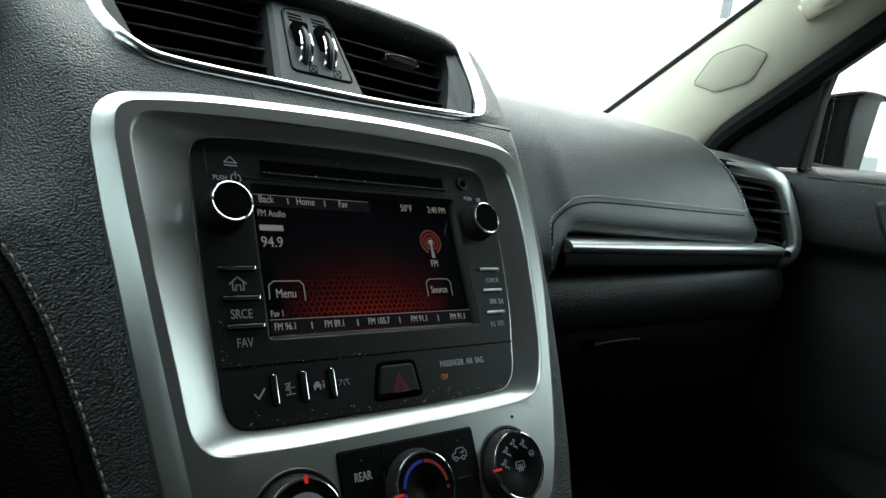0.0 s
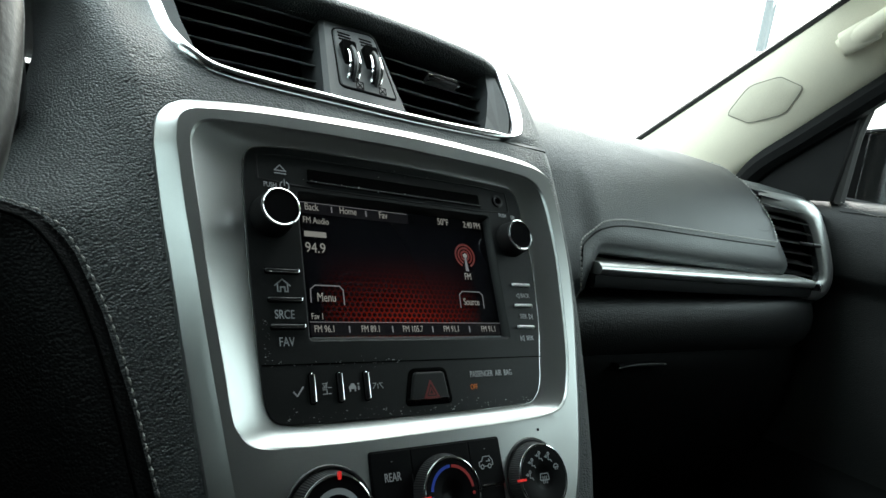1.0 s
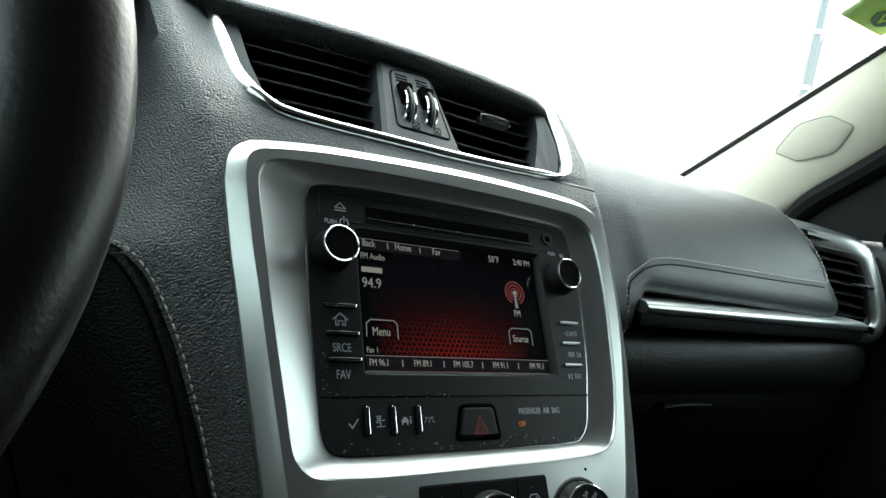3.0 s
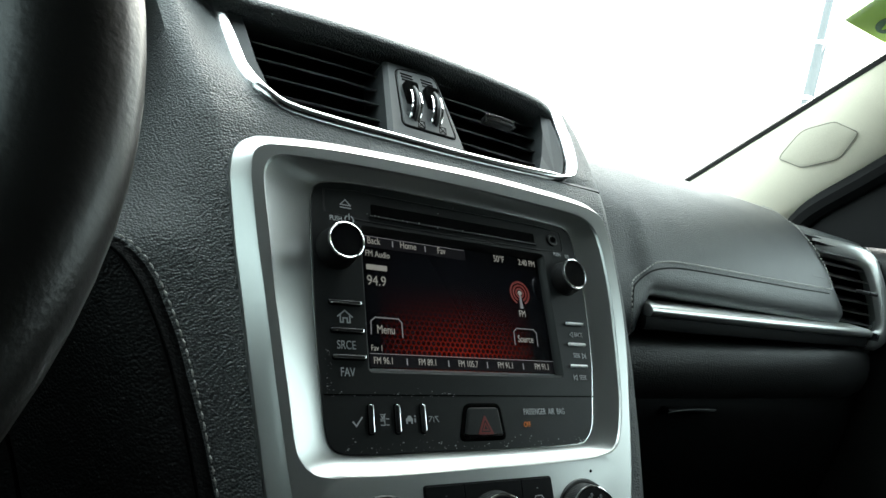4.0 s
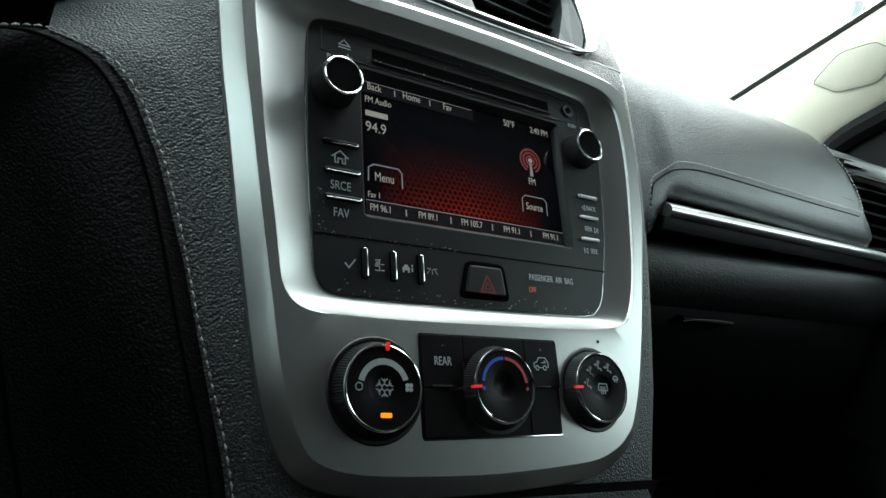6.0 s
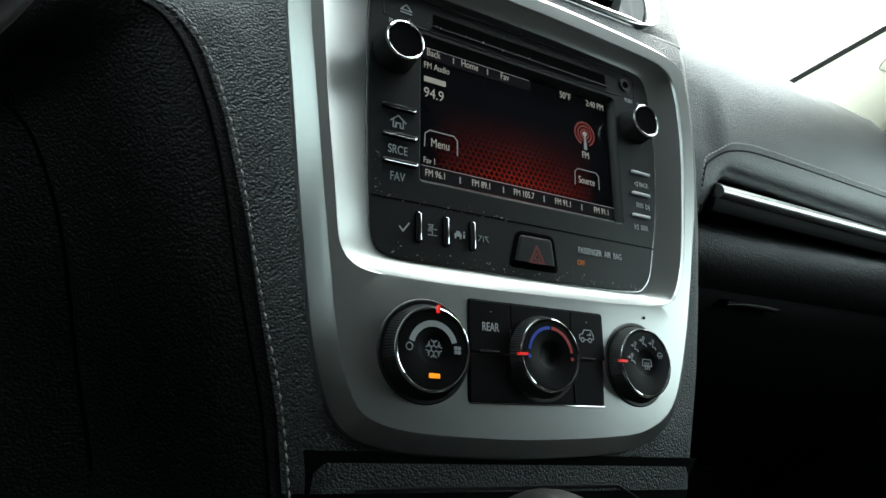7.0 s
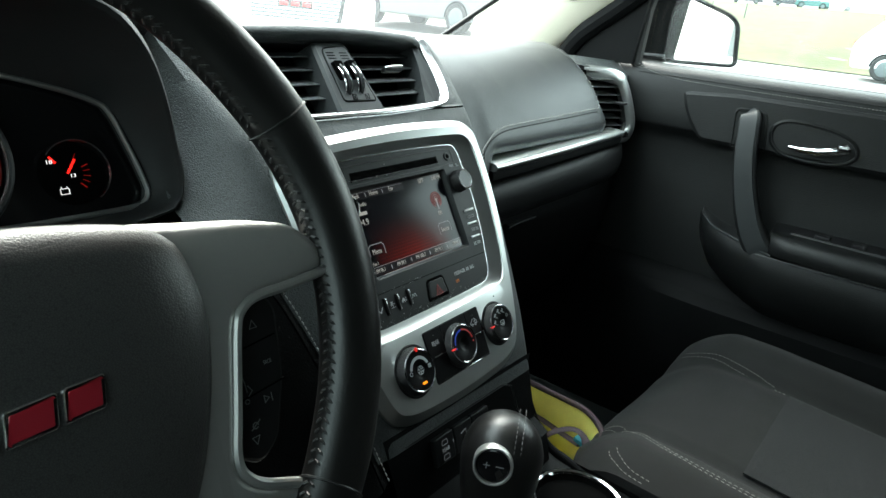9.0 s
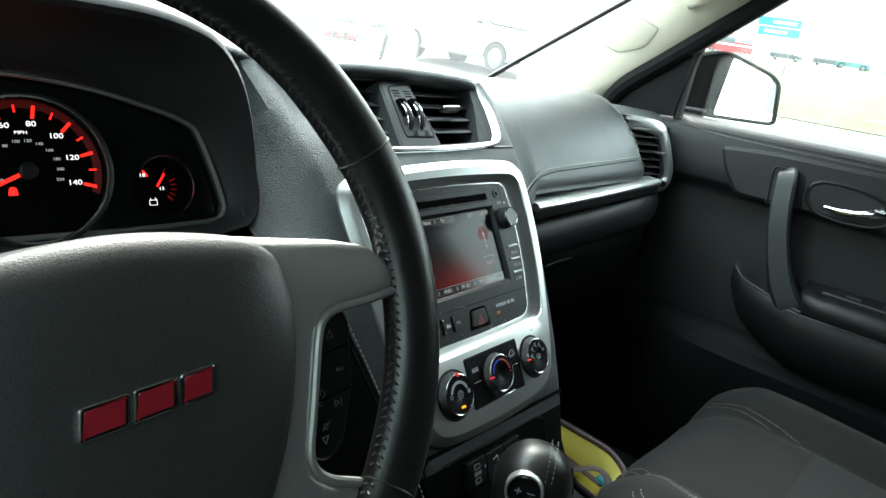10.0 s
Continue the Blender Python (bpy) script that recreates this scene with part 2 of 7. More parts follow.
# windscreen film lit from outside: dust, with the veiling glare put into it
hazy_pane = pane.copy()
hazy_pane.name = "hazy_pane"
dn = hazy_pane.node_tree
film_ = dn.nodes.new("ShaderNodeBsdfTranslucent")
film_.inputs[0].default_value = (0.8, 0.82, 0.82, 1)
veil = dn.nodes.new("ShaderNodeMixShader")
veil.inputs[0].default_value = 0.045
dn.links.new(dn.nodes["Mix Shader"].outputs[0], veil.inputs[1])
dn.links.new(film_.outputs[0], veil.inputs[2])
dn.links.new(veil.outputs[0], dn.nodes["Material Output"].inputs[0])

tint = pane.copy()
tint.name = "tinted_pane"
tint.node_tree.nodes["Transparent BSDF"].inputs[0].default_value = (0.02, 0.022, 0.022, 1)
shade_pane = pane.copy()
shade_pane.name = "green_pane"
shade_pane.node_tree.nodes["Transparent BSDF"].inputs[0].default_value = (0.72, 0.76, 0.75, 1)

# the lit screen: dark glass with a red hexagon field that fades upwards and sideways
lcd = bpy.data.materials.new("lit_screen")
lcd.use_nodes = True
ln = lcd.node_tree
lb = ln.nodes["Principled BSDF"]
lb.inputs["Base Color"].default_value = (0.006, 0.006, 0.008, 1)
lb.inputs["Roughness"].default_value = 0.12
lb.inputs["Specular IOR Level"].default_value = 0.2


def op(kind, a, b=None, c=None):
    n = ln.nodes.new("ShaderNodeMath")
    n.operation = kind
    for i, v in enumerate((a, b, c)):
        if v is None:
            continue
        if isinstance(v, (int, float)):
            n.inputs[i].default_value = v
        else:
            ln.links.new(v, n.inputs[i])
    return n.outputs[0]


sep = ln.nodes.new("ShaderNodeSeparateXYZ")
ln.links.new(ln.nodes.new("ShaderNodeTexCoord").outputs["Object"], sep.inputs[0])
sx, sz = sep.outputs[0], sep.outputs[2]
# hexagon cells of about 3.4 mm from two shifted lattices
PITCH = 0.0034


def cell(ax, az):
    u = op("SUBTRACT", op("FRACT", op("ADD", op("DIVIDE", sx, PITCH), ax)), 0.5)
    v = op("MULTIPLY", op("SUBTRACT", op("FRACT", op("ADD", op("DIVIDE", sz, PITCH * 1.732), az)), 0.5), 1.732)
    return op("SQRT", op("ADD", op("MULTIPLY", u, u), op("MULTIPLY", v, v)))


near = op("MINIMUM", cell(0.0, 0.0), cell(0.5, 0.5))
wall_of_cell = op("MINIMUM", op("MAXIMUM", op("MULTIPLY", op("SUBTRACT", near, 0.33), 9.0), 0.0), 1.0)
fx = op("SUBTRACT", 1.0, op("MINIMUM", op("ABSOLUTE", op("DIVIDE", op("SUBTRACT", sx, -0.003), 0.056)), 1.0))
fz = op("MAXIMUM", op("DIVIDE", op("SUBTRACT", 0.022, sz), 0.046), 0.0)
glow = op("MULTIPLY", op("POWER", fx, 0.7), op("POWER", op("MINIMUM", fz, 1.0), 2.0))
glow = op("MULTIPLY", glow, op("ADD", 0.03, op("MULTIPLY", wall_of_cell, 1.0)))
lb.inputs["Emission Color"].default_value = (1.0, 0.06, 0.02, 1)
ln.links.new(op("MULTIPLY", glow, 0.095 * GLOW), lb.inputs["Emission Strength"])
# ---- shaping helpers ----
THETA = radians(30)
FACE = Matrix.Translation((0, -0.0039, 1.0522)) @ Matrix.Rotation(-THETA, 4, "X")
WHEEL = Matrix.Translation((-0.404, -0.143, 1.0955)) @ Matrix.Rotation(-radians(21.6), 4, "X")
LEVEL = Matrix.Identity(4)


def finish(name, bm, mat, smooth=35):
    bmesh.ops.remove_doubles(bm, verts=bm.verts, dist=1e-6)
    bmesh.ops.recalc_face_normals(bm, faces=bm.faces)
    me = bpy.data.meshes.new(name)
    bm.to_mesh(me)
    bm.free()
    me.materials.append(mat)
    if smooth:
        me.polygons.foreach_set("use_smooth", [True] * len(me.polygons))
        me.set_sharp_from_angle(angle=radians(smooth))
        for p in me.polygons:
            if p.loop_total > 6:
                for li in p.loop_indices:
                    me.edges[me.loops[li].edge_index].use_edge_sharp = True
    return new(name, me)


def part(name, bm, mat, parent, label="", smooth=35):
    ob = finish(name, bm, mat, smooth)
    ob.parent = parent
    return tagged(ob, label)


def thing(name, m, label, category, group="", kind=""):
    ob = new(name)
    ob.matrix_world = m
    ob.empty_display_size = 0.02
    return tagged(ob, label, category, group, kind)


def solo(name, bm, mat, label, category="", group="", kind="", smooth=35):
    return tagged(finish(name, bm, mat, smooth), label, category, group, kind)


def rounded(points, r, n=5):
    """A closed outline with its corners rounded; r: one radius or one for each corner."""
    out, k = [], len(points)
    for i in range(k):
        p0, p1, p2 = (Vector(points[j % k]) for j in (i - 1, i, i + 1))
        a, b = (p0 - p1), (p2 - p1)
        rr = r[i] if isinstance(r, (list, tuple)) else r
        rr = min(rr, a.length * 0.48, b.length * 0.48)
        if rr <= 1e-6:
            out.append(tuple(p1))
            continue
        s, e = p1 + a.normalized() * rr, p1 + b.normalized() * rr
        for j in range(n + 1):
            t = j / n
            out.append(tuple(s * (1 - t) ** 2 + p1 * 2 * t * (1 - t) + e * t * t))
    return out


def rect(cx, cz, w, h, r=0.002, n=4):
    return rounded([(cx - w / 2, cz + h / 2), (cx + w / 2, cz + h / 2), (cx + w / 2, cz - h / 2), (cx - w / 2, cz - h / 2)], r, n)


def circle(cx, cz, r, n=40, a0=0.0, a1=360.0, squash=1.0):
    full = abs(a1 - a0) >= 359.9
    m = n if full else n + 1
    return [(cx + r * math.cos(radians(a0 + (a1 - a0) * i / n)), cz + squash * r * math.sin(radians(a0 + (a1 - a0) * i / n))) for i in range(m)]


def area2(poly):
    return sum(poly[i - 1][0] * poly[i][1] - poly[i][0] * poly[i - 1][1] for i in range(len(poly))) / 2


def inset(poly, d):
    """The outline moved inwards by d."""
    sign, out, k = (1 if area2(poly) > 0 else -1), [], len(poly)
    for i in range(k):
        p0, p1, p2 = (Vector(poly[j % k]) for j in (i - 1, i, i + 1))
        a, b = (p1 - p0), (p2 - p1)
        if a.length < 1e-9 or b.length < 1e-9:
            out.append(tuple(p1))
            continue
        a, b = a.normalized(), b.normalized()
        na, nb = Vector((-a.y, a.x)) * sign, Vector((-b.y, b.x)) * sign
        m = na + nb
        m = m / max(m.length_squared / 2, 0.35)
        out.append((p1.x + m.x * d, p1.y + m.y * d))
    return out


def spokes_of(poly, n, c=(0.0, 0.0)):
    """An outline sampled at n even angles round c, so that two outlines can be joined point to point."""
    out = []
    c = Vector(c)
    for i in range(n):
        a = 2 * math.pi * (i + 0.5) / n
        d = Vector((math.cos(a), math.sin(a)))
        best = 0.0
        for j in range(len(poly)):
            p, q = Vector(poly[j - 1]) - c, Vector(poly[j]) - c
            e = q - p
            den = d.x * e.y - d.y * e.x
            if abs(den) < 1e-12:
                continue
            t = (p.x * e.y - p.y * e.x) / den
            s = (p.x * d.y - p.y * d.x) / den
            if t > 0 and -1e-6 <= s <= 1 + 1e-6:
                best = max(best, t)
        out.append((c.x + d.x * best, c.y + d.y * best))
    return out


def loft(rings, closed=True, cap0=False, cap1=False, bm=None):
    bm = bm or bmesh.new()
    vs = [[bm.verts.new(p) for p in ring] for ring in rings]
    k = len(rings[0])
    for a, b in zip(vs, vs[1:]):
        for i in range(k if closed else k - 1):
            j = (i + 1) % k
            try:
                bm.faces.new((a[i], a[j], b[j], b[i]))
            except ValueError:
                pass
    if cap0:
        bm.faces.new(vs[0])
    if cap1:
        bm.faces.new(vs[-1][::-1])
    return bm


def lay(poly, y):
    return [(x, y, z) for x, z in poly]


def slab(poly, back, front, bevel=0.0006, bm=None):
    """An outline in x, z made solid from y = back to y = front (the nearer side), with a rounded front edge."""
    rings = [lay(poly, back), lay(poly, front + bevel)]
    if bevel:
        rings += [lay(inset(poly, bevel * 0.35), front + bevel * 0.3), lay(inset(poly, bevel), front)]
    else:
        rings[-1] = lay(poly, front)
    return loft(rings, cap0=True, cap1=True, bm=bm)


def ring_slab(outer, inner, back, front, n=96, c=(0, 0), bevel=0.0008):
    o, i = spokes_of(outer, n, c), spokes_of(inner, n, c)
    o2 = [(p[0] * 0.0 + p[0] + (q[0] - p[0]) * 0.25, p[1] + (q[1] - p[1]) * 0.25) for p, q in zip(o, i)]
    i2 = [(p[0] + (q[0] - p[0]) * 0.75, p[1] + (q[1] - p[1]) * 0.75) for p, q in zip(o, i)]
    rings = [lay(o, back), lay(o, front + bevel), lay(o2, front), lay(i2, front), lay(i, front + bevel), lay(i, back)]
    return loft(rings + [rings[0]])


def curve3(points, n=8):
    """A smooth open line through 3D points."""
    pts = [Vector(p) for p in points]
    pts = [pts[0] * 2 - pts[1]] + pts + [pts[-1] * 2 - pts[-2]]
    out = []
    for i in range(1, len(pts) - 2):
        p0, p1, p2, p3 = pts[i - 1 : i + 3]
        for j in range(n):
            t = j / n
            out.append(0.5 * (2 * p1 + (p2 - p0) * t + (2 * p0 - 5 * p1 + 4 * p2 - p3) * t * t + (3 * p1 - p0 - 3 * p2 + p3) * t ** 3))
    out.append(pts[-2].copy())
    return out


def curve2(points, n=8):
    return [(p.x, p.y) for p in curve3([(a, b, 0) for a, b in points], n)]


def tube(path, r, n=8, flat=1.0, up=(0, 0, 1), bm=None, closed=False, taper=None):
    pts = [Vector(p) for p in path]
    rings, k = [], len(pts)
    for i, p in enumerate(pts):
        if closed:
            d = (pts[(i + 1) % k] - pts[i - 1]).normalized()
        else:
            d = (pts[min(i + 1, k - 1)] - pts[max(i - 1, 0)]).normalized()
        s = d.cross(Vector(up))
        s = s.normalized() if s.length > 1e-4 else d.orthogonal().normalized()
        u = s.cross(d)
        rr = r * (taper[i] if taper else 1.0)
        rings.append([p + s * math.cos(2 * math.pi * j / n) * rr + u * math.sin(2 * math.pi * j / n) * rr * flat for j in range(n)])
    if closed:
        rings.append(rings[0])
    return loft(rings, cap0=not closed, cap1=not closed, bm=bm)


def box(x0, x1, y0, y1, z0, z1, bevel=0.003, bm=None):
    poly = rect((x0 + x1) / 2, (z0 + z1) / 2, x1 - x0, z1 - z0, bevel, 3)
    b = min(bevel, abs(y1 - y0) * 0.4)
    rings = [lay(inset(poly, b), y1), lay(poly, y1 - b), lay(poly, y0 + b), lay(inset(poly, b), y0)]
    return loft(rings, cap0=True, cap1=True, bm=bm)


def sheet(fn, us, vs, thick=0.0):
    """A surface from a function of u and v; thick makes it solid downwards along its normal."""
    bm = loft([[fn(u, v) for u in us] for v in vs], closed=False)
    if thick:
        bmesh.ops.recalc_face_normals(bm, faces=bm.faces)
        bmesh.ops.solidify(bm, geom=bm.faces[:], thickness=thick)
    return bm


def dashes(path, length, gap, r, lift=(0, 0, 0), flat=0.6):
    """Stitches: short separate rounded lengths of thread along a line, in one mesh."""
    bm = bmesh.new()
    pts = [Vector(p) for p in path]
    acc, nxt = 0.0, 0.0
    total = sum((b - a).length for a, b in zip(pts, pts[1:]))

    def at(s):
        for a, b in zip(pts, pts[1:]):
            d = (b - a).length
            if s <= d:
                return a.lerp(b, s / d if d else 0)
            s -= d
        return pts[-1]

    lv = Vector(lift)
    while nxt + length < total:
        a, m, b = at(nxt), at(nxt + length / 2), at(nxt + length)
        tube([a, m + lv, b], r, 6, flat, bm=bm, taper=[0.5, 1, 0.5])
        nxt += length + gap
    return bm


def words(s, x, z, size, mat, parent, y=-0.0006, align="CENTER", name="lettering", wide=1.0, m=None):
    """Writing as a flat mesh in the parent's x, z plane, facing the near side."""
    cu = bpy.data.curves.new(name, "FONT")
    cu.body, cu.size, cu.align_x, cu.align_y = s, size, align, "CENTER"
    cu.extrude = 0.0001
    tmp = new("tmp", cu)
    me = bpy.data.meshes.new_from_object(tmp)
    bpy.data.objects.remove(tmp)
    bpy.data.curves.remove(cu)
    me.transform((m or Matrix.Identity(4)) @ Matrix.Translation((x, y, z)) @ Matrix.Diagonal((wide, 1, 1, 1)) @ Matrix.Rotation(radians(90), 4, "X"))
    me.materials.clear()
    me.materials.append(mat)
    ob = new(name, me)
    ob.parent = parent
    return ob


def stroke(points, w, y, bm, depth=0.0002):
    """A thin flat line in the x, z plane."""
    for (x0, z0), (x1, z1) in zip(points, points[1:]):
        d = Vector((x1 - x0, z1 - z0))
        if d.length < 1e-7:
            continue
        d.normalize()
        nx, nz = -d.y * w / 2, d.x * w / 2
        ex, ez = d.x * w / 2, d.y * w / 2
        slab([(x0 - ex + nx, z0 - ez + nz), (x1 + ex + nx, z1 + ez + nz), (x1 + ex - nx, z1 + ez - nz), (x0 - ex - nx, z0 - ez - nz)], y + depth, y, 0, bm)
    return bm


def strokes(lines, w, mat, parent, y=-0.0004, name="symbol"):
    bm = bmesh.new()
    for l in lines:
        stroke(l, w, y, bm)
    return part(name, bm, mat, parent, smooth=0)


def W2F(p):
    return FACE.inverted() @ Vector(p)


# ---- centre stack: in its own plane, x right, y inwards, z up the face ----
stack = thing("center_stack", FACE, "silver-framed centre stack with radio and climate controls", "console")

OUTER = curve2([(-0.1468, 0.0603), (-0.1459, 0.0743), (-0.1419, 0.0825), (-0.1355, 0.0876), (-0.127, 0.0905), (-0.0955, 0.0955), (-0.0596, 0.0985), (-0.0194, 0.1009), (0.0255, 0.1024), (0.0758, 0.1021), (0.1033, 0.1011),
                (0.1203, 0.0988), (0.1312, 0.0935), (0.1367, 0.0846), (0.1388, 0.0717), (0.1398, 0.0531), (0.1396, 0.0261), (0.1363, -0.0115), (0.1288, -0.0500), (0.1225, -0.0800), (0.1165, -0.1040), (0.1100, -0.1250), (0.1025, -0.1420),
                (0.0930, -0.1530), (0.0790, -0.1612), (0.0580, -0.1668), (0.0, -0.1708), (-0.050, -0.1706), (-0.080, -0.1685), (-0.097, -0.1637), (-0.1060, -0.1570), (-0.1118, -0.1470), (-0.1160, -0.1350), (-0.1203, -0.1180), (-0.1265, -0.0814), (-0.1318, -0.048), (-0.1384, -0.003), (-0.1425, 0.0235), (-0.1468, 0.0603)], 4)[:-1]
HOLE = curve2([(-0.1309, 0.0625), (-0.1285, 0.0705), (-0.122, 0.0757), (-0.1084, 0.0777), (-0.0818, 0.0800), (-0.0451, 0.0822), (-0.0042, 0.0836), (0.0414, 0.0840), (0.093, 0.0832), (0.1085, 0.0808), (0.1165, 0.0740),
               (0.1196, 0.0640), (0.1211, 0.0489), (0.1212, 0.0249), (0.1183, -0.0091), (0.1142, -0.0411), (0.1098, -0.0603), (0.1040, -0.0740), (0.0955, -0.0812), (0.0761, -0.0852), (0.0394, -0.0876), (-0.0012, -0.0892),
               (-0.0373, -0.0906), (-0.0694, -0.0914), (-0.0956, -0.0906), (-0.1055, -0.0880), (-0.1111, -0.0815), (-0.1134, -0.0731), (-0.1159, -0.0547), (-0.1197, -0.0301), (-0.1238, -0.0015), (-0.1268, 0.0257), (-0.1297, 0.0490), (-0.1309, 0.0625)], 4)[:-1]
RADIO = curve2([(-0.1010, 0.0600), (-0.0985, 0.0668), (-0.0921, 0.0705), (-0.0749, 0.0732), (-0.0452, 0.0748), (0.0134, 0.0762), (0.0600, 0.0760), (0.0880, 0.0754), (0.0962, 0.0725), (0.0995, 0.0660), (0.1012, 0.0541), (0.1031, 0.0291), (0.1028, 0.008),
                (0.0997, -0.0248), (0.0955, -0.0452), (0.0913, -0.0632), (0.0851, -0.0721), (0.0755, -0.0759), (0.0386, -0.0778), (0.0053, -0.0789), (-0.032, -0.0797), (-0.0653, -0.0805), (-0.0826, -0.0803), (-0.0906, -0.0775),
                (-0.0944, -0.0694), (-0.0959, -0.0541), (-0.0983, -0.0251), (-0.100, -0.0006), (-0.1011, 0.0285), (-0.1015, 0.0480), (-0.1010, 0.0600)], 4)[:-1]
N = 300
C0 = (0.0, -0.01)
CREST = -0.0078  # how far the frame's flat face stands proud of the radio panel
ROLL = radians(1.5)  # the radio and the climate panel sit slightly turned in their frame


def unrolled(poly):
    c, s = math.cos(ROLL), math.sin(ROLL)
    return [(x * c + z * s, z * c - x * s) for x, z in poly]


def between(a, b, t):
    return [(p[0] + (q[0] - p[0]) * t, p[1] + (q[1] - p[1]) * t) for p, q in zip(a, b)]


o0, h0, r0 = spokes_of(OUTER, N, C0), spokes_of(HOLE, N, C0), spokes_of(RADIO, N, C0)
bevel_rings = [lay(spokes_of(inset(OUTER, k), N, C0), y) for k, y in ((0.0005, -0.0006), (0.0030, -0.0028), (0.0060, -0.0053), (0.0087, CREST + 0.0003))]
e4 = spokes_of(inset(OUTER, 0.0092), N, C0)
frame_rings = [lay(o0, 0.014), lay(o0, 0.0010)] + bevel_rings + [lay(e4, CREST), lay(between(e4, h0, 0.5), CREST), lay(between(h0, e4, 0.04), CREST),
               lay(h0, CREST + 0.0004), lay(between(h0, r0, 0.035), -0.0061), lay(between(h0, r0, 0.09), -0.0055), lay(between(h0, r0, 0.35), -0.0030), lay(between(h0, r0, 0.65), -0.0006), lay(between(h0, r0, 0.9), 0.0008), lay(between(h0, r0, 0.975), 0.0010),
               lay(r0, 0.0022), lay(r0, 0.014)]
part("trim_frame", loft(frame_rings), silver, stack, "satin silver painted frame", smooth=24)

# radio panel with the deep screen opening
RC = (0.0, 0.006)
RU = unrolled(RADIO)
OPEN = rounded([(-0.0700, 0.0488), (0.0712, 0.0488), (0.0712, -0.0366), (-0.0700, -0.0366)], 0.0026, 4)
ru, ri, ou = spokes_of(RU, 480, RC), spokes_of(inset(RU, 0.0009), 480, RC), spokes_of(OPEN, 480, RC)
oi, od = spokes_of(inset(OPEN, 0.0007), 480, RC), spokes_of(inset(OPEN, 0.0030), 480, RC)
radio = part("radio_panel", loft([lay(ru, 0.03), lay(ru, 0.0014), lay(ri, 0.0004), lay(ou, 0.0004), lay(oi, 0.0010), lay(od, 0.0052), lay(od, 0.012)]), radio_black, stack, "black plastic radio panel with scuffed lower edge", smooth=30)
radio.rotation_euler = (0, -ROLL, 0)
part("panel_edge", tube([(x, 0.0013, z) for x, z in inset(RU, 0.0002)], 0.00050, 6, up=(0, 1, 0), closed=True), bright_chrome, radio, "thin worn bright edge")
# seam between the radio and the switch strip
part("panel_seam", slab([(-0.0962, -0.0481), (0.0948, -0.0481), (0.0948, -0.0487), (-0.0962, -0.0487)], 0.002, 0.0002, 0), void_black, radio)
part("disc_surround", ring_slab(rect(-0.001, 0.0605, 0.183, 0.0190, 0.004), rect(-0.001, 0.0605, 0.1810, 0.017, 0.003), 0.002, 0.0001, 120, (-0.001, 0.0605), 0.0002), satin_black, radio)
# flush plate without depth; its black stands for the shade in the slot
part("disc_slot", slab(rect(0.0010, 0.0593, 0.1265, 0.0074, 0.0012), 0.004, 0.0001, 0), void_black, radio, "flat black disc slot, its shade in the colour")
part("slot_lip", slab(rect(0.0010, 0.0549, 0.128, 0.0014, 0.0006), 0.004, -0.0007, 0.0004), radio_black, radio)
part("aux_socket", ring_slab(circle(0.0811, 0.0606, 0.0044), circle(0.0811, 0.0606, 0.0024), 0.003, -0.0006, 40, (0.0811, 0.0606), 0.0003), satin_black, radio)
part("socket_hole", slab(circle(0.0811, 0.0606, 0.0025), 0.003, 0.0001, 0), void_black, radio)
part("screen_lip", tube([(x, 0.0045, z) for x, z in ((-0.066, -0.0341), (0.0, -0.0341), (0.0665, -0.0341))], 0.0006, 6, up=(0, 1, 0)), satin_edge, radio, "dull bright lower lip")
SY = 0.0050  # depth of the lit face
screen = part("screen", slab([(-0.0705, 0.0492), (0.0718, 0.0492), (0.0718, -0.0370), (-0.0705, -0.0370)], 0.010, SY + 0.0003, 0), lcd, radio, "lit radio screen with a red honeycomb field")
part("menu_bar", slab(rect(-0.0300, 0.0412, 0.074, 0.0066, 0.0004), SY + 0.0004, SY + 0.0001, 0), lcd_bar, screen)
part("favourite_bar", slab(rect(0.0010, -0.0290, 0.1340, 0.0074, 0.0004), SY + 0.0004, SY + 0.0001, 0), lcd_bar, screen)
strokes([[(-0.0668, 0.0446), (0.0060, 0.0446)]], 0.0003, lcd_line, screen, SY, "rule")
strokes([[(-0.0660, -0.0250), (0.0680, -0.0250)]], 0.0003, lcd_line, screen, SY, "rule")
for s, x in (("Back", -0.0592), ("Home", -0.0357), ("Fav", -0.0116)):
    words(s, x, 0.0418, 0.0062, lcd_white, screen, SY - 0.0002, wide=0.74)
for x in (-0.0463, -0.0234):
    strokes([[(x, 0.0402), (x, 0.0432)]], 0.0008, lcd_line, screen, SY, "divider")
words("FM Audio", -0.0652, 0.0337, 0.0054, lcd_white, screen, SY, "LEFT", wide=0.76)
part("station_bar", slab(rect(-0.0581, 0.0255, 0.0135, 0.0032, 0.0003), SY + 0.0003, SY, 0), lcd_white, screen, "plain bar in place of the station name")
words("94.9", -0.0652, 0.0171, 0.0084, lcd_white, screen, SY, "LEFT", wide=0.88)
words("50°F", 0.0342, 0.0421, 0.0064, lcd_white, screen, SY, wide=0.76)
words("2:40 PM", 0.0583, 0.0421, 0.0060, lcd_white, screen, SY, wide=0.76)
words("FM", 0.0478, 0.0056, 0.0064, lcd_white, screen, SY, wide=0.72)
words("Menu", -0.0550, -0.0114, 0.0070, lcd_white, screen, SY, wide=0.74)
words("Source", 0.0473, -0.0114, 0.0064, lcd_white, screen, SY, wide=0.72)
words("Fav 1", -0.0652, -0.0220, 0.0048, lcd_white, screen, SY, "LEFT", wide=0.76)
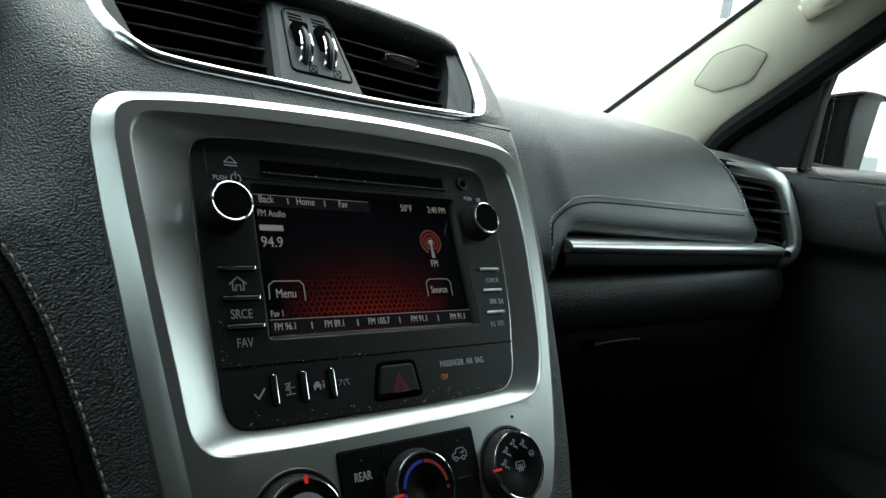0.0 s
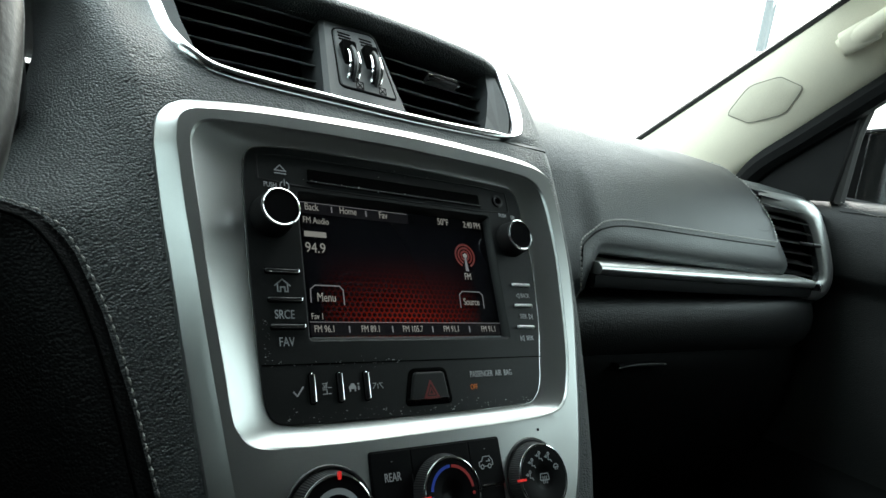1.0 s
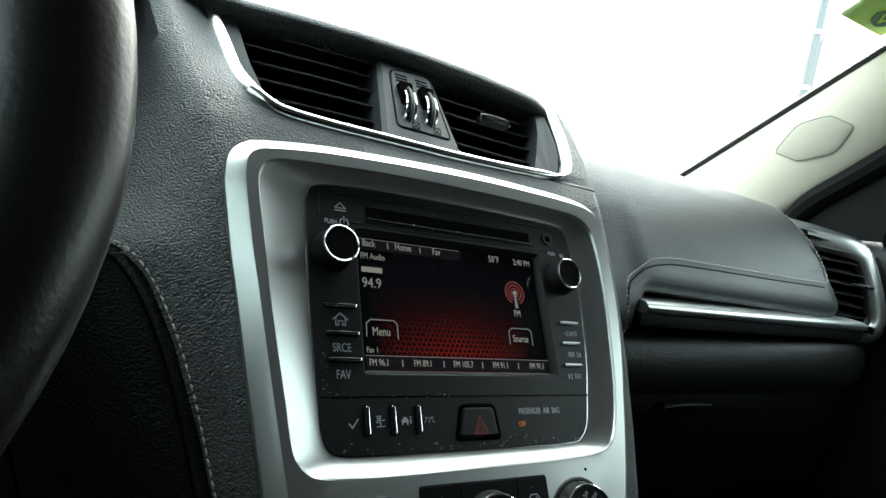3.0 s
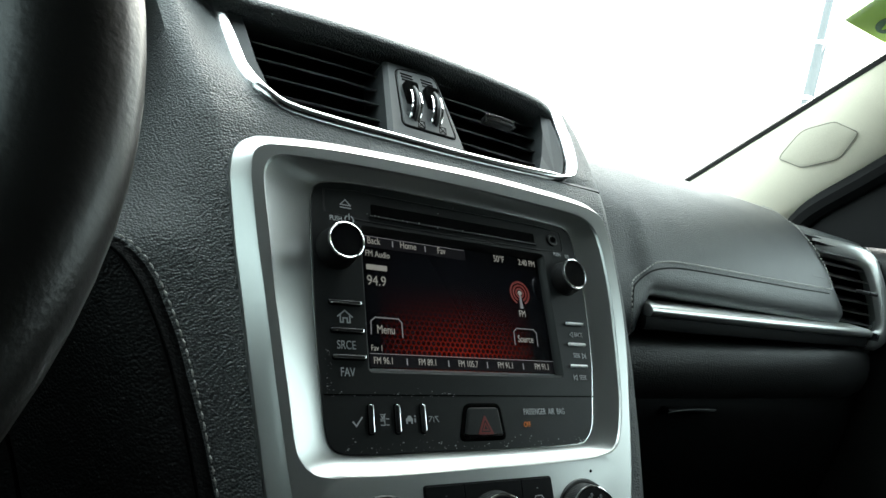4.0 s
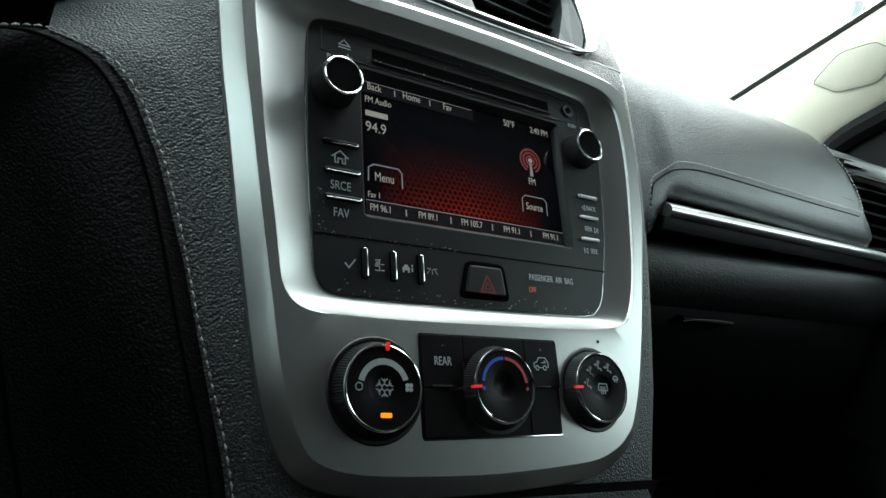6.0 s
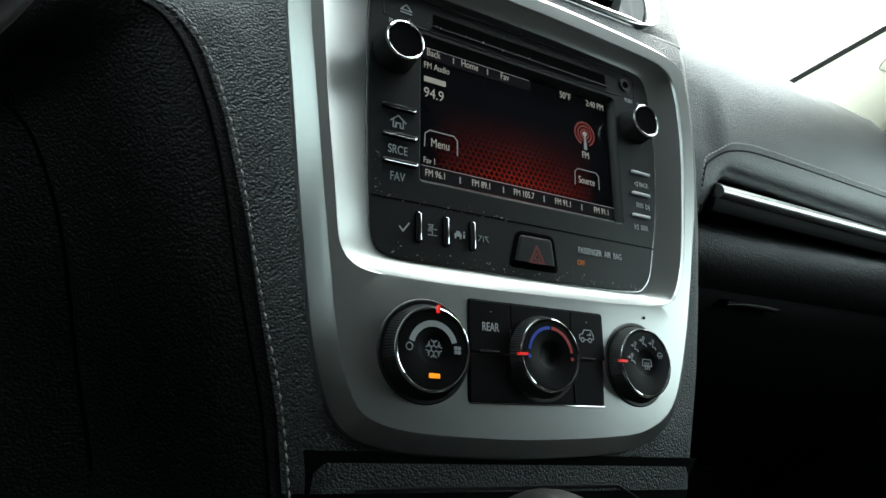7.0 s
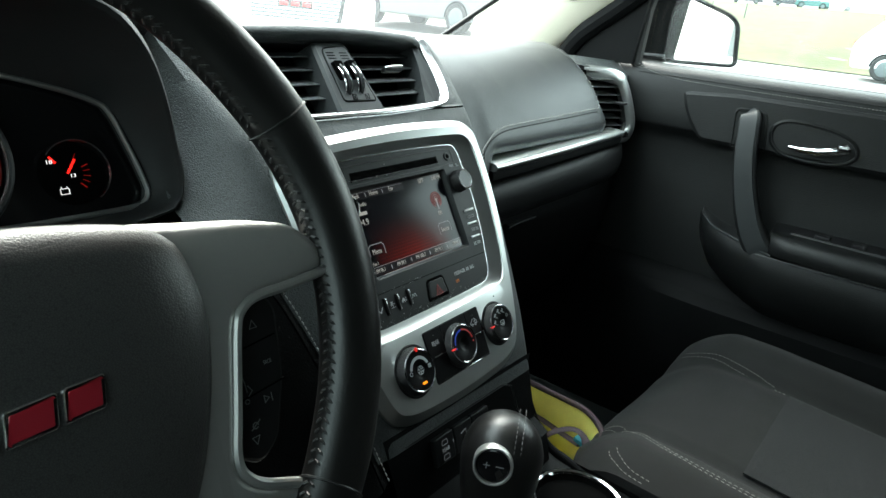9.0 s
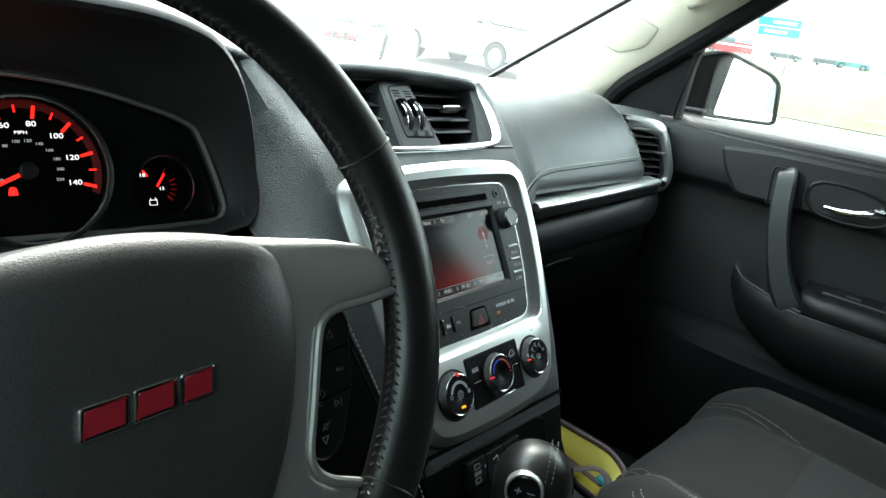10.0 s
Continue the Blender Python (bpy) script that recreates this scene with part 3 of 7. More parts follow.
for s, x in (("FM 96.1", -0.0579), ("FM 89.1", -0.0293), ("FM 105.7", -0.0008), ("FM 91.1", 0.0277), ("FM 91.1", 0.0575)):
    words(s, x, -0.0290, 0.0054, lcd_white, screen, SY - 0.0002, wide=0.72)
for x in (-0.0428, -0.0147, 0.0137, 0.0421):
    strokes([[(x, -0.0305), (x, -0.0275)]], 0.0008, lcd_line, screen, SY, "divider")
# soft-key outlines and the aerial symbol
strokes([[(-0.0644, -0.0140), (-0.0641, -0.0066), (-0.0612, -0.0044), (-0.0464, -0.0044), (-0.0443, -0.0066), (-0.0443, -0.0150)]], 0.0006, lcd_line, screen, SY, "menu_key")
strokes([[(0.0381, -0.0150), (0.0384, -0.0066), (0.0410, -0.0044), (0.0552, -0.0044), (0.0574, -0.0066), (0.0571, -0.0150)]], 0.0005, lcd_line, screen, SY, "source_key")
for rr in (0.0030, 0.0053, 0.0076):
    bm = stroke(circle(0.0482, 0.0200, rr, 26, -60, 240), 0.0013, SY, bmesh.new())
    part("aerial_ring", bm, lcd_red, screen, smooth=0)
part("aerial_dot", slab(circle(0.0482, 0.0200, 0.0017, 16), SY + 0.0002, SY - 0.0001, 0), lcd_white, screen)
part("aerial_mast", slab([(0.0476, 0.0195), (0.0488, 0.0195), (0.0495, 0.0095), (0.0470, 0.0095)], SY + 0.0002, SY - 0.0001, 0), lcd_line, screen)

# symbols and keys either side of the screen
strokes([[(-0.0820, 0.0594), (-0.0756, 0.0594), (-0.0788, 0.0628), (-0.0820, 0.0594)], [(-0.0820, 0.0577), (-0.0756, 0.0577)]], 0.0006, icon_grey, radio, -0.0002, "eject_symbol")
words("PUSH", -0.0852, 0.0499, 0.0042, icon_grey, radio, -0.0002, wide=0.76)
strokes([circle(-0.0768, 0.0504, 0.0026, 18, 120, 420), [(-0.0768, 0.0508), (-0.0768, 0.0540)]], 0.0006, icon_grey, radio, -0.0002, "power_symbol")
words("PUSH", 0.0833, 0.0499, 0.0038, icon_grey, radio, -0.0002, wide=0.76)
words("SEL", 0.0929, 0.0493, 0.0040, icon_grey, radio, -0.0002, wide=0.78)
for z, w, dx in ((0.0010, "home", 0.0), (-0.0144, "SRCE", 0.0006), (-0.0287, "FAV", 0.0010)):
    part("key_bed", slab(rect(-0.0821 + dx, z - 0.0001, 0.0190, 0.0036, 0.0012), 0.001, 0.0001, 0), void_black, radio)
    part("key_bar", tube([(-0.0909 + dx, -0.0001, z), (-0.0905 + dx, -0.0006, z), (-0.0737 + dx, -0.0006, z), (-0.0733 + dx, -0.0001, z)], 0.0010, 10, up=(0, 1, 0)), satin_black, radio, "black key bar")
    part("key_edge", tube([(-0.0908 + dx, -0.0010, z - 0.0009), (-0.0736 + dx, -0.0010, z - 0.0009), (-0.0730 + dx, -0.0009, z - 0.0004), (-0.0730 + dx, -0.0009, z + 0.0007)], 0.0004, 8, up=(0, 1, 0)), chrome, radio, "chrome key edge")
    x = -0.0824
    if w == "home":
        strokes([[(x - 0.0042, z - 0.0080), (x, z - 0.0046), (x + 0.0042, z - 0.0080)], [(x - 0.0028, z - 0.0074), (x - 0.0028, z - 0.0112), (x - 0.0012, z - 0.0112), (x - 0.0012, z - 0.0088), (x + 0.0012, z - 0.0088), (x + 0.0012, z - 0.0112), (x + 0.0028, z - 0.0112), (x + 0.0028, z - 0.0074)]], 0.0007, icon_mid, radio, -0.0001, "home_symbol")
    else:
        words(w, x, z - 0.0083, 0.0066, icon_mid, radio, -0.0001, wide=0.74)
for z, w, x0, x1 in ((-0.0001, "BACK", 0.0806, 0.0954), (-0.0143, "SEEK", 0.0797, 0.0940), (-0.0289, "SEEK", 0.0786, 0.0922)):
    part("key_bar", tube([(x0, -0.0001, z), (x0 + 0.0004, -0.0008, z), (x1 - 0.0004, -0.0008, z), (x1, -0.0001, z)], 0.0011, 10, up=(0, 1, 0)), bar_glint, radio, "key bar with its bright reflection as pale colour")
    left = w == "BACK" or z < -0.02
    xm = (x0 + x1) / 2 + 0.0004
    words(w, xm + (0.0018 if left else -0.0018), z - 0.0074, 0.0044, icon_grey, radio, -0.0001, wide=0.70)
    ax, dx = (xm - 0.0047, -0.0013) if left else (xm + 0.0047, 0.0013)
    strokes([[(ax + dx, z - 0.0074), (ax - dx, z - 0.0057), (ax - dx, z - 0.0091), (ax + dx, z - 0.0074)]] + ([[(ax + dx * 1.25, z - 0.0057), (ax + dx * 1.25, z - 0.0091)]] if w == "SEEK" else []), 0.0004, icon_grey, radio, -0.0001, "arrow_symbol")


def ridged_knob(parent, x, z, y0, y1, r0, r1, ring_mat, cap_mat, ribs=72, label="", dish=0.0013):
    """A knurled dial: ribbed skirt, bright ring, dished cap."""
    prof = [(r0, y0), (r0, y0 - 0.0008), (r1 + 0.0006, y1 + 0.0016), (r1, y1 + 0.0006), (r1 * 0.9, y1 + 0.005)]
    rings = []
    for k, (rr, yy) in enumerate(prof):
        ring = []
        for i in range(ribs * 2):
            a = math.pi * i / ribs
            q = rr * (1.0 if (i % 2 or k in (0, 3, 4)) else 0.978)
            ring.append((x + q * math.cos(a), yy, z + q * math.sin(a)))
        rings.append(ring)
    knob = part("knob", loft(rings, cap1=True), satin_black, parent, label, smooth=25)
    t = [(math.cos(2 * math.pi * i / 64), math.sin(2 * math.pi * i / 64)) for i in range(64)]
    rr = r1 - 0.0002
    part("knob_ring", tube([(x + rr * c, y1 + 0.0006, z + rr * s) for c, s in t], 0.0007, 8, 1.3, up=(0, 1, 0), closed=True), ring_mat, knob, "chrome ring")
    cap = [[(x + q * c, yy, z + q * s) for c, s in t] for q, yy in ((rr - 0.0004, y1 + 0.0010), (rr - 0.001, y1 + 0.0004), (rr * 0.42, y1 + 0.0005), (rr * 0.37, y1 + 0.0005 + 0.2 * dish), (rr * 0.22, y1 + 0.0005 + 0.8 * dish), (rr * 0.08, y1 + 0.0005 + dish))]
    part("knob_cap", loft(cap, cap1=True), cap_mat, knob)
    return knob


ridged_knob(radio, -0.0857, 0.0316, 0.002, -0.0134, 0.0122, 0.0103, chrome, gloss_black, dish=0.0, label="radio volume knob with a chrome ring")
ridged_knob(radio, 0.0866, 0.0322, 0.002, -0.0108, 0.0122, 0.0104, chrome, gloss_black, dish=0.0, label="radio tuning knob with a chrome ring")

# lower switch strip
strokes([[(-0.0808, -0.0622), (-0.0790, -0.0642), (-0.0757, -0.0600)]], 0.0007, icon_grey, radio, -0.0002, "tick_symbol")
for x in (-0.0707, -0.0550, -0.0392):
    part("switch_bed", slab(rect(x, -0.0610, 0.0034, 0.0160, 0.0014), 0.001, 0.0001, 0), void_black, radio)
    part("switch_bar", slab(rect(x, -0.0609, 0.0022, 0.0146, 0.0009), 0.001, -0.0015, 0.0008), satin_black, radio, "black divider bar")
    part("switch_edge", tube([(x - 0.0006, -0.0013, -0.0538), (x + 0.0009, -0.0013, -0.0542), (x + 0.0009, -0.0013, -0.0677)], 0.00045, 8, up=(0, 1, 0)), chrome, radio, "chrome divider edge")
k = 0.62
cx, cz = -0.0630, -0.0613
strokes([[(cx + k * x, cz + k * z) for x, z in line] for line in (rect(-0.0012, 0.0024, 0.0036, 0.0036, 0.0001, 1), rect(-0.0012, -0.0026, 0.0036, 0.0036, 0.0001, 1), [(0.0020, 0.0008), (0.0046, 0.0008)], [(0.0020, -0.0042), (0.0046, -0.0042)], [(-0.0022, 0.0028), (-0.0012, 0.0014), (0.0014, 0.0048)])], 0.0004, icon_grey, radio, -0.0002, "checklist_symbol")
cx, cz = -0.0473, -0.0614
bm = slab([(cx + k * x, cz + k * z) for x, z in ((-0.0040, -0.0014), (-0.0040, 0.0008), (-0.0026, 0.0014), (-0.0018, 0.0032), (0.0010, 0.0032), (0.0018, 0.0014), (0.0028, 0.0008), (0.0028, -0.0014))], 0.0, -0.0002, 0)
for dx in (-0.0030, 0.0018):
    slab(rect(cx + k * dx, cz - k * 0.0024, k * 0.0013, k * 0.0020, 0.0001), 0.0, -0.0002, 0, bm)
slab(rect(cx + k * 0.0052, cz - k * 0.0006, k * 0.0014, k * 0.0034, 0.0001), 0.0, -0.0002, 0, bm)
slab(rect(cx + k * 0.0052, cz + k * 0.0028, k * 0.0014, k * 0.0014, 0.0001), 0.0, -0.0002, 0, bm)
part("car_symbol", bm, icon_grey, radio, smooth=0)
cx, cz = -0.0322, -0.0612
strokes([[(cx + k * x, cz + k * z) for x, z in line] for line in ([(-0.0050, -0.0024), (-0.0016, 0.0020), (-0.0046, 0.0020)], [(0.0050, -0.0024), (0.0016, 0.0020), (0.0046, 0.0020)], [(0.0, -0.0024), (0.0, -0.0010)], [(0.0, 0.0), (0.0, 0.0012)])], 0.0004, icon_mid, radio, -0.0002, "lane_symbol")
hz = rounded([(-0.0103, -0.0533), (0.0143, -0.0533), (0.0164, -0.0731), (-0.0154, -0.0731)], [0.004, 0.004, 0.003, 0.003], 5)
part("hazard_recess", ring_slab(inset(hz, -0.0006), inset(hz, 0.0024), 0.004, -0.0003, 80, (0.0008, -0.0635), 0.0003), void_black, radio)
hazard = part("hazard_button", slab(inset(hz, 0.0018), 0.004, -0.0012, 0.0012), radio_black, radio, "black hazard button with a dull red triangle")
part("hazard_triangle", ring_slab([(-0.0040, -0.0704), (0.0074, -0.0704), (0.0017, -0.0594)], [(-0.0018, -0.0691), (0.0052, -0.0691), (0.0017, -0.0620)], 0.0, -0.0014, 60, (0.0017, -0.0665), 0.0), icon_red, hazard, smooth=0)
part("inner_triangle", ring_slab([(-0.0008, -0.0684), (0.0042, -0.0684), (0.0017, -0.0636)], [(0.0004, -0.0677), (0.0030, -0.0677), (0.0017, -0.0652)], 0.0, -0.0014, 60, (0.0017, -0.0668), 0.0), icon_red, hazard, smooth=0)
words("PASSENGER  AIR  BAG", 0.0491, -0.0580, 0.0052, icon_grey, radio, -0.0002, wide=0.66)
words("OFF", 0.0340, -0.0654, 0.0044, amber_dim, radio, -0.0002, wide=0.72)

# chips and scuffs along the strip's edges
random.seed(5)
bm = bmesh.new()
for i in range(190):
    u = random.random()
    if i < 95:
        x, z = -0.086 + 0.165 * u, -0.0775 + 0.0052 * abs(random.gauss(0, 0.6))
    elif i < 135:
        x, z = -0.092 + 0.085 * u, -0.0478 + 0.0012 * random.gauss(0, 1)
    elif i < 160:
        x, z = -0.0945 + 0.004 * random.random(), -0.050 + 0.026 * u
    else:
        x, z = -0.066 + 0.115 * u, 0.0552 + 0.0004 * random.gauss(0, 1) if i < 178 else 0.0690 + 0.0018 * random.gauss(0, 1)
    s = 0.00012 + 0.00042 * random.random() ** 2.5
    y = -0.0009 if 160 <= i < 178 else 0.00025
    slab([(x - s, z), (x, z + s * 0.7), (x + s * 1.6, z + 0.1 * s), (x + 0.3 * s, z - s * 0.6)], y + 0.0006, y, 0, bm)
tagged(part("scuffs", bm, material("scuff_pale", (0.30, 0.31, 0.31), 0.7), radio, "pale chips and scuffs", smooth=0), kind="stuff")

# climate controls
CY = CREST
climate = part("climate_panel", slab(rounded([(-0.0477, -0.0953), (0.0389, -0.0953), (0.0366, -0.1448), (-0.0482, -0.1448)], 0.002, 4), 0.0, CY - 0.0006, 0.0006), cap_black, stack, "black climate switch panel")
climate.rotation_euler = (0, -ROLL, 0)
part("panel_edge", slab([(-0.0480, -0.1446), (0.0364, -0.1446), (0.0364, -0.1454), (-0.0480, -0.1454)], 0.0, CY - 0.0010, 0.0003), chrome, climate)
for x0, x1, z0, z1 in ((-0.0470, -0.0234, -0.1210, -0.0962), (-0.0226, 0.0152, -0.1210, -0.0962), (0.0160, 0.0384, -0.1210, -0.0962), (-0.0470, -0.0234, -0.1440, -0.1218), (0.0160, 0.0362, -0.1440, -0.1218)):
    part("climate_key", slab(rect((x0 + x1) / 2, (z0 + z1) / 2, x1 - x0, z1 - z0, 0.0012), CY, CY - 0.0010, 0.0003), cap_black, climate)
words("REAR", -0.0354, -0.1090, 0.0060, icon_grey, climate, CY - 0.0015, wide=0.70)
part("key_bar", slab(rect(-0.0365, -0.1206, 0.0114, 0.0011, 0.0004), CY, CY - 0.0022, 0.0004), chrome, climate)
part("key_bar", slab(rect(0.0262, -0.1206, 0.0096, 0.0011, 0.0004), CY, CY - 0.0022, 0.0004), chrome, climate)
cx, cz = 0.0259, -0.1086
strokes([[(cx - 0.0046, cz - 0.0018), (cx - 0.0046, cz + 0.0004), (cx - 0.0026, cz + 0.0010), (cx - 0.0012, cz + 0.0032), (cx + 0.0032, cz + 0.0032), (cx + 0.0050, cz + 0.0008), (cx + 0.0050, cz - 0.0016), (cx + 0.0036, cz - 0.0018)], circle(cx - 0.0026, cz - 0.0021, 0.0011, 10), [(cx - 0.0010, cz - 0.0020), (cx + 0.0014, cz - 0.0020)], circle(cx + 0.0026, cz - 0.0021, 0.0011, 10), [(cx + 0.0008, cz + 0.0006), (cx + 0.0032, cz + 0.0006), (cx + 0.0026, cz + 0.0016)]], 0.00045, icon_grey, climate, CY - 0.0015, "recirculation_symbol")
words("-", -0.0350, -0.1010, 0.0040, icon_dim, climate, CY - 0.0015)
words("-", 0.0265, -0.1010, 0.0040, icon_dim, climate, CY - 0.0015)
part("sensor_dot", slab(circle(0.0742, -0.0927, 0.0009, 12), CY + 0.001, CY - 0.0003, 0), void_black, stack)
KY = -0.0158  # front of the three dials
DIALS = ((-0.0676, -0.1243, 0.0222, 0.0187), (-0.0006, -0.1211, 0.0212, 0.0180), (0.0655, -0.1197, 0.0212, 0.0182))
for x, z, r, _ in DIALS:
    part("knob_well", ring_slab(circle(x, z, r + 0.0020, 48), circle(x, z, r - 0.0006, 48), 0.0, CY - 0.0008, 64, (x, z), 0.0006), satin_black, stack)
k1, k2, k3 = (ridged_knob(stack, x, z, CY + 0.001, KY, r0_, r1_, chrome, cap_black, 96, lab, dish) for (x, z, r0_, r1_), lab, dish in
              zip(DIALS, ("fan speed dial with a chrome ring", "temperature dial with a chrome ring", "air direction dial with a chrome ring"), (0.0018, 0.0026, 0.0018)))
YK = KY + 0.0001


def arc_band(cx, cz, ra, rb, a0, a1, mat, parent, name="scale_band"):
    outer = circle(cx, cz, rb, 30, a0, a1)
    inner = circle(cx, cz, ra, 30, a0, a1)[::-1]
    bm = bmesh.new()
    vs = [bm.verts.new((p[0], YK, p[1])) for p in outer]
    ws = [bm.verts.new((p[0], YK, p[1])) for p in inner[::-1]]
    for i in range(30):
        bm.faces.new((vs[i], vs[i + 1], ws[i + 1], ws[i]))
    bmesh.ops.solidify(bm, geom=bm.faces[:], thickness=0.0003)
    return part(name, bm, mat, parent, smooth=0)


def mark(cx, cz, a, ra, rb, w, mat, parent, y=None, name="pointer"):
    ca, sa = math.cos(radians(a)), math.sin(radians(a))
    bm = stroke([(cx + ra * ca, cz + ra * sa), (cx + rb * ca, cz + rb * sa)], w, (KY - 0.0009) if y is None else y, bmesh.new(), 0.002)
    return part(name, bm, mat, parent, smooth=0)


X1, Z1 = DIALS[0][:2]
X2, Z2 = DIALS[1][:2]
X3, Z3 = DIALS[2][:2]
arc_band(X1, Z1, 0.0100, 0.0128, 18, 166, icon_mid, k1)
strokes([circle(X1 - 0.0122, Z1 + 0.0002, 0.0016, 14)], 0.0005, icon_mid, k1, YK - 0.0002, "off_symbol")
strokes([[(X1 + 0.0036 * math.cos(radians(a)), Z1 + 0.0036 * math.sin(radians(a))), (X1 + 0.0014 * math.cos(radians(a)), Z1 + 0.0014 * math.sin(radians(a)))] for a in range(30, 390, 60)] + [[(X1 + 0.0040 * math.cos(radians(a + s)), Z1 + 0.0040 * math.sin(radians(a + s))), (X1 + 0.0026 * math.cos(radians(a)), Z1 + 0.0026 * math.sin(radians(a)))] for a in range(30, 390, 60) for s in (-20, 20)] + [circle(X1, Z1, 0.0015, 6, 30, 390)], 0.0005, icon_mid, k1, KY - 0.0002, "snowflake_symbol")
bm = bmesh.new()
for a in range(0, 360, 90):
    slab(circle(X1 + 0.0124 + 0.0013 * math.cos(radians(a + 45)), Z1 + 0.0004 + 0.0013 * math.sin(radians(a + 45)), 0.0010, 8), YK, YK - 0.0003, 0, bm)
part("fan_symbol", bm, icon_mid, k1, smooth=0)
part("indicator_lamp", slab(rect(X1 + 0.0008, Z1 - 0.0118, 0.0052, 0.0020, 0.0003), YK + 0.0006, YK - 0.0004, 0), amber_glow, k1, "glowing amber lamp")
mark(X1, Z1, 84, 0.0172, 0.0195, 0.0013, red_mark, k1)
arc_band(X2, Z2, 0.0126, 0.0142, 92, 172, blue_mark, k2)
arc_band(X2, Z2, 0.0126, 0.0142, 8, 88, dull_red, k2)
part("scale_dot", slab(circle(X2 - 0.0134, Z2 - 0.0016, 0.0009, 10), YK, YK - 0.0003, 0), blue_mark, k2)
part("scale_dot", slab(circle(X2 + 0.0134, Z2 - 0.0012, 0.0009, 10), YK, YK - 0.0003, 0), dull_red, k2)
mark(X2, Z2, 183, 0.0155, 0.0196, 0.0012, red_mark, k2)
mark(X3, Z3, 181, 0.0155, 0.0196, 0.0012, red_mark, k3)
for a in (20, 62, 100, 138, 176):
    ca, sa = math.cos(radians(a)), math.sin(radians(a))
    x, z = X3 + 0.0112 * ca, Z3 + 0.0008 + 0.0108 * sa
    if a == 20:
        lines = [circle(x, z, 0.0018, 10, 0, 180), [(x - 0.0018, z), (x + 0.0018, z)], [(x - 0.0008, z - 0.0012), (x - 0.0008, z - 0.0004)], [(x + 0.0008, z - 0.0012), (x + 0.0008, z - 0.0004)]]
    else:
        lines = [circle(x + 0.0006, z + 0.0020, 0.0007, 8), [(x + 0.0004, z + 0.0010), (x, z - 0.0012), (x + 0.0018, z - 0.0014)], [(x - 0.0026, z + 0.0006), (x - 0.0010, z + 0.0006)], [(x - 0.0015, z + 0.0012), (x - 0.0008, z + 0.0006), (x - 0.0015, z)], [(x + 0.0018, z - 0.0014), (x + 0.0024, z - 0.0024)]]
    strokes(lines, 0.00052, icon_mid, k3, YK - 0.0002, "air_symbol")
DW = rounded([(X3 - 0.0030, Z3 + 0.0018), (X3 + 0.0030, Z3 + 0.0018), (X3 + 0.0034, Z3 - 0.0018), (X3 - 0.0034, Z3 - 0.0018)], 0.0006, 2)
strokes([DW + DW[:1]] + [[(X3 + dx, Z3 - 0.0034), (X3 + dx, Z3 + 0.0002)] for dx in (-0.0014, 0.0, 0.0014)], 0.0005, icon_mid, k3, KY - 0.0002, "rear_window_symbol")


# ---- dashboard skin round the stack ----
def lerp_table(table, v):
    table = sorted(table)
    if v <= table[0][0]:
        return table[0][1:]
    for a, b in zip(table, table[1:]):
        if v <= b[0]:
            t = (v - a[0]) / (b[0] - a[0])
            return tuple(p + (q - p) * t for p, q in zip(a[1:], b[1:]))
    return table[-1][1:]


dash = thing("dashboard", FACE, "black grained soft-touch dashboard with contrast stitching", "dashboard", kind="structure")
# height: left edge x, its depth, crease x, right edge x, depth of the face
SKIN = [(-0.24, -0.114, 0.012, -0.106, 0.116, 0.014), (-0.155, -0.128, 0.010, -0.1135, 0.1225, 0.002), (-0.115, -0.1385, 0.010, -0.1215, 0.131, 0.001), (-0.07, -0.150, 0.010, -0.129, 0.1385, 0.001),
        (-0.024, -0.1645, 0.010, -0.136, 0.1445, 0.001), (0.007, -0.1785, 0.010, -0.1415, 0.147, 0.001), (0.019, -0.190, 0.011, -0.144, 0.148, 0.001), (0.027, -0.213, 0.016, -0.146, 0.1485, 0.001),
        (0.067, -0.212, 0.045, -0.153, 0.149, 0.0015), (0.102, -0.203, 0.062, -0.160, 0.1495, 0.003), (0.123, -0.198, 0.072, -0.165, 0.151, 0.007), (0.155, -0.194, 0.086, -0.173, 0.154, 0.0155), (0.185, -0.194, 0.100, -0.179, 0.1555, 0.024),
        (0.206, -0.196, 0.110, -0.184, 0.1500, 0.029), (0.214, -0.198, 0.116, -0.186, 0.146, 0.033)]


def skin_row(z):
    xl, yl, xc, xr, yb = lerp_table(SKIN, z)
    row = [(xl, yl), (xl + (xc - xl) * 0.25, yl + (yb + 0.004 - yl) * 0.33), (xl + (xc - xl) * 0.6, yl + (yb + 0.003 - yl) * 0.72), (xc - 0.007, yb + 0.0045), (xc - 0.002, yb + 0.0018), (xc + 0.004, yb + 0.0002)]
    xs = [p[0] for p in OUTER if abs(p[1] - max(-0.160, min(0.086, z))) < 0.006]
    fl, fr = min(xs), max(xs)
    deep = 0.035 if -0.15 < z < 0.078 else 0.0
    row += [(xc + 0.006, yb), (fl + 0.005, yb), (fl + 0.008, yb + deep)] + [(fl + 0.008 + (fr - fl - 0.016) * i / 6, yb + deep) for i in range(1, 6)] + [(fr - 0.008, yb + deep), (fr - 0.005, yb), (xr - 0.008, yb)]
    row += [(xr - 0.003, yb + 0.0015), (xr, yb + 0.005), (xr + 0.003, yb + 0.013), (xr + 0.008, yb + 0.03), (xr + 0.012, yb + 0.06), (xr + 0.014, yb + 0.12)]
    return [(x, y, z) for x, y in row]


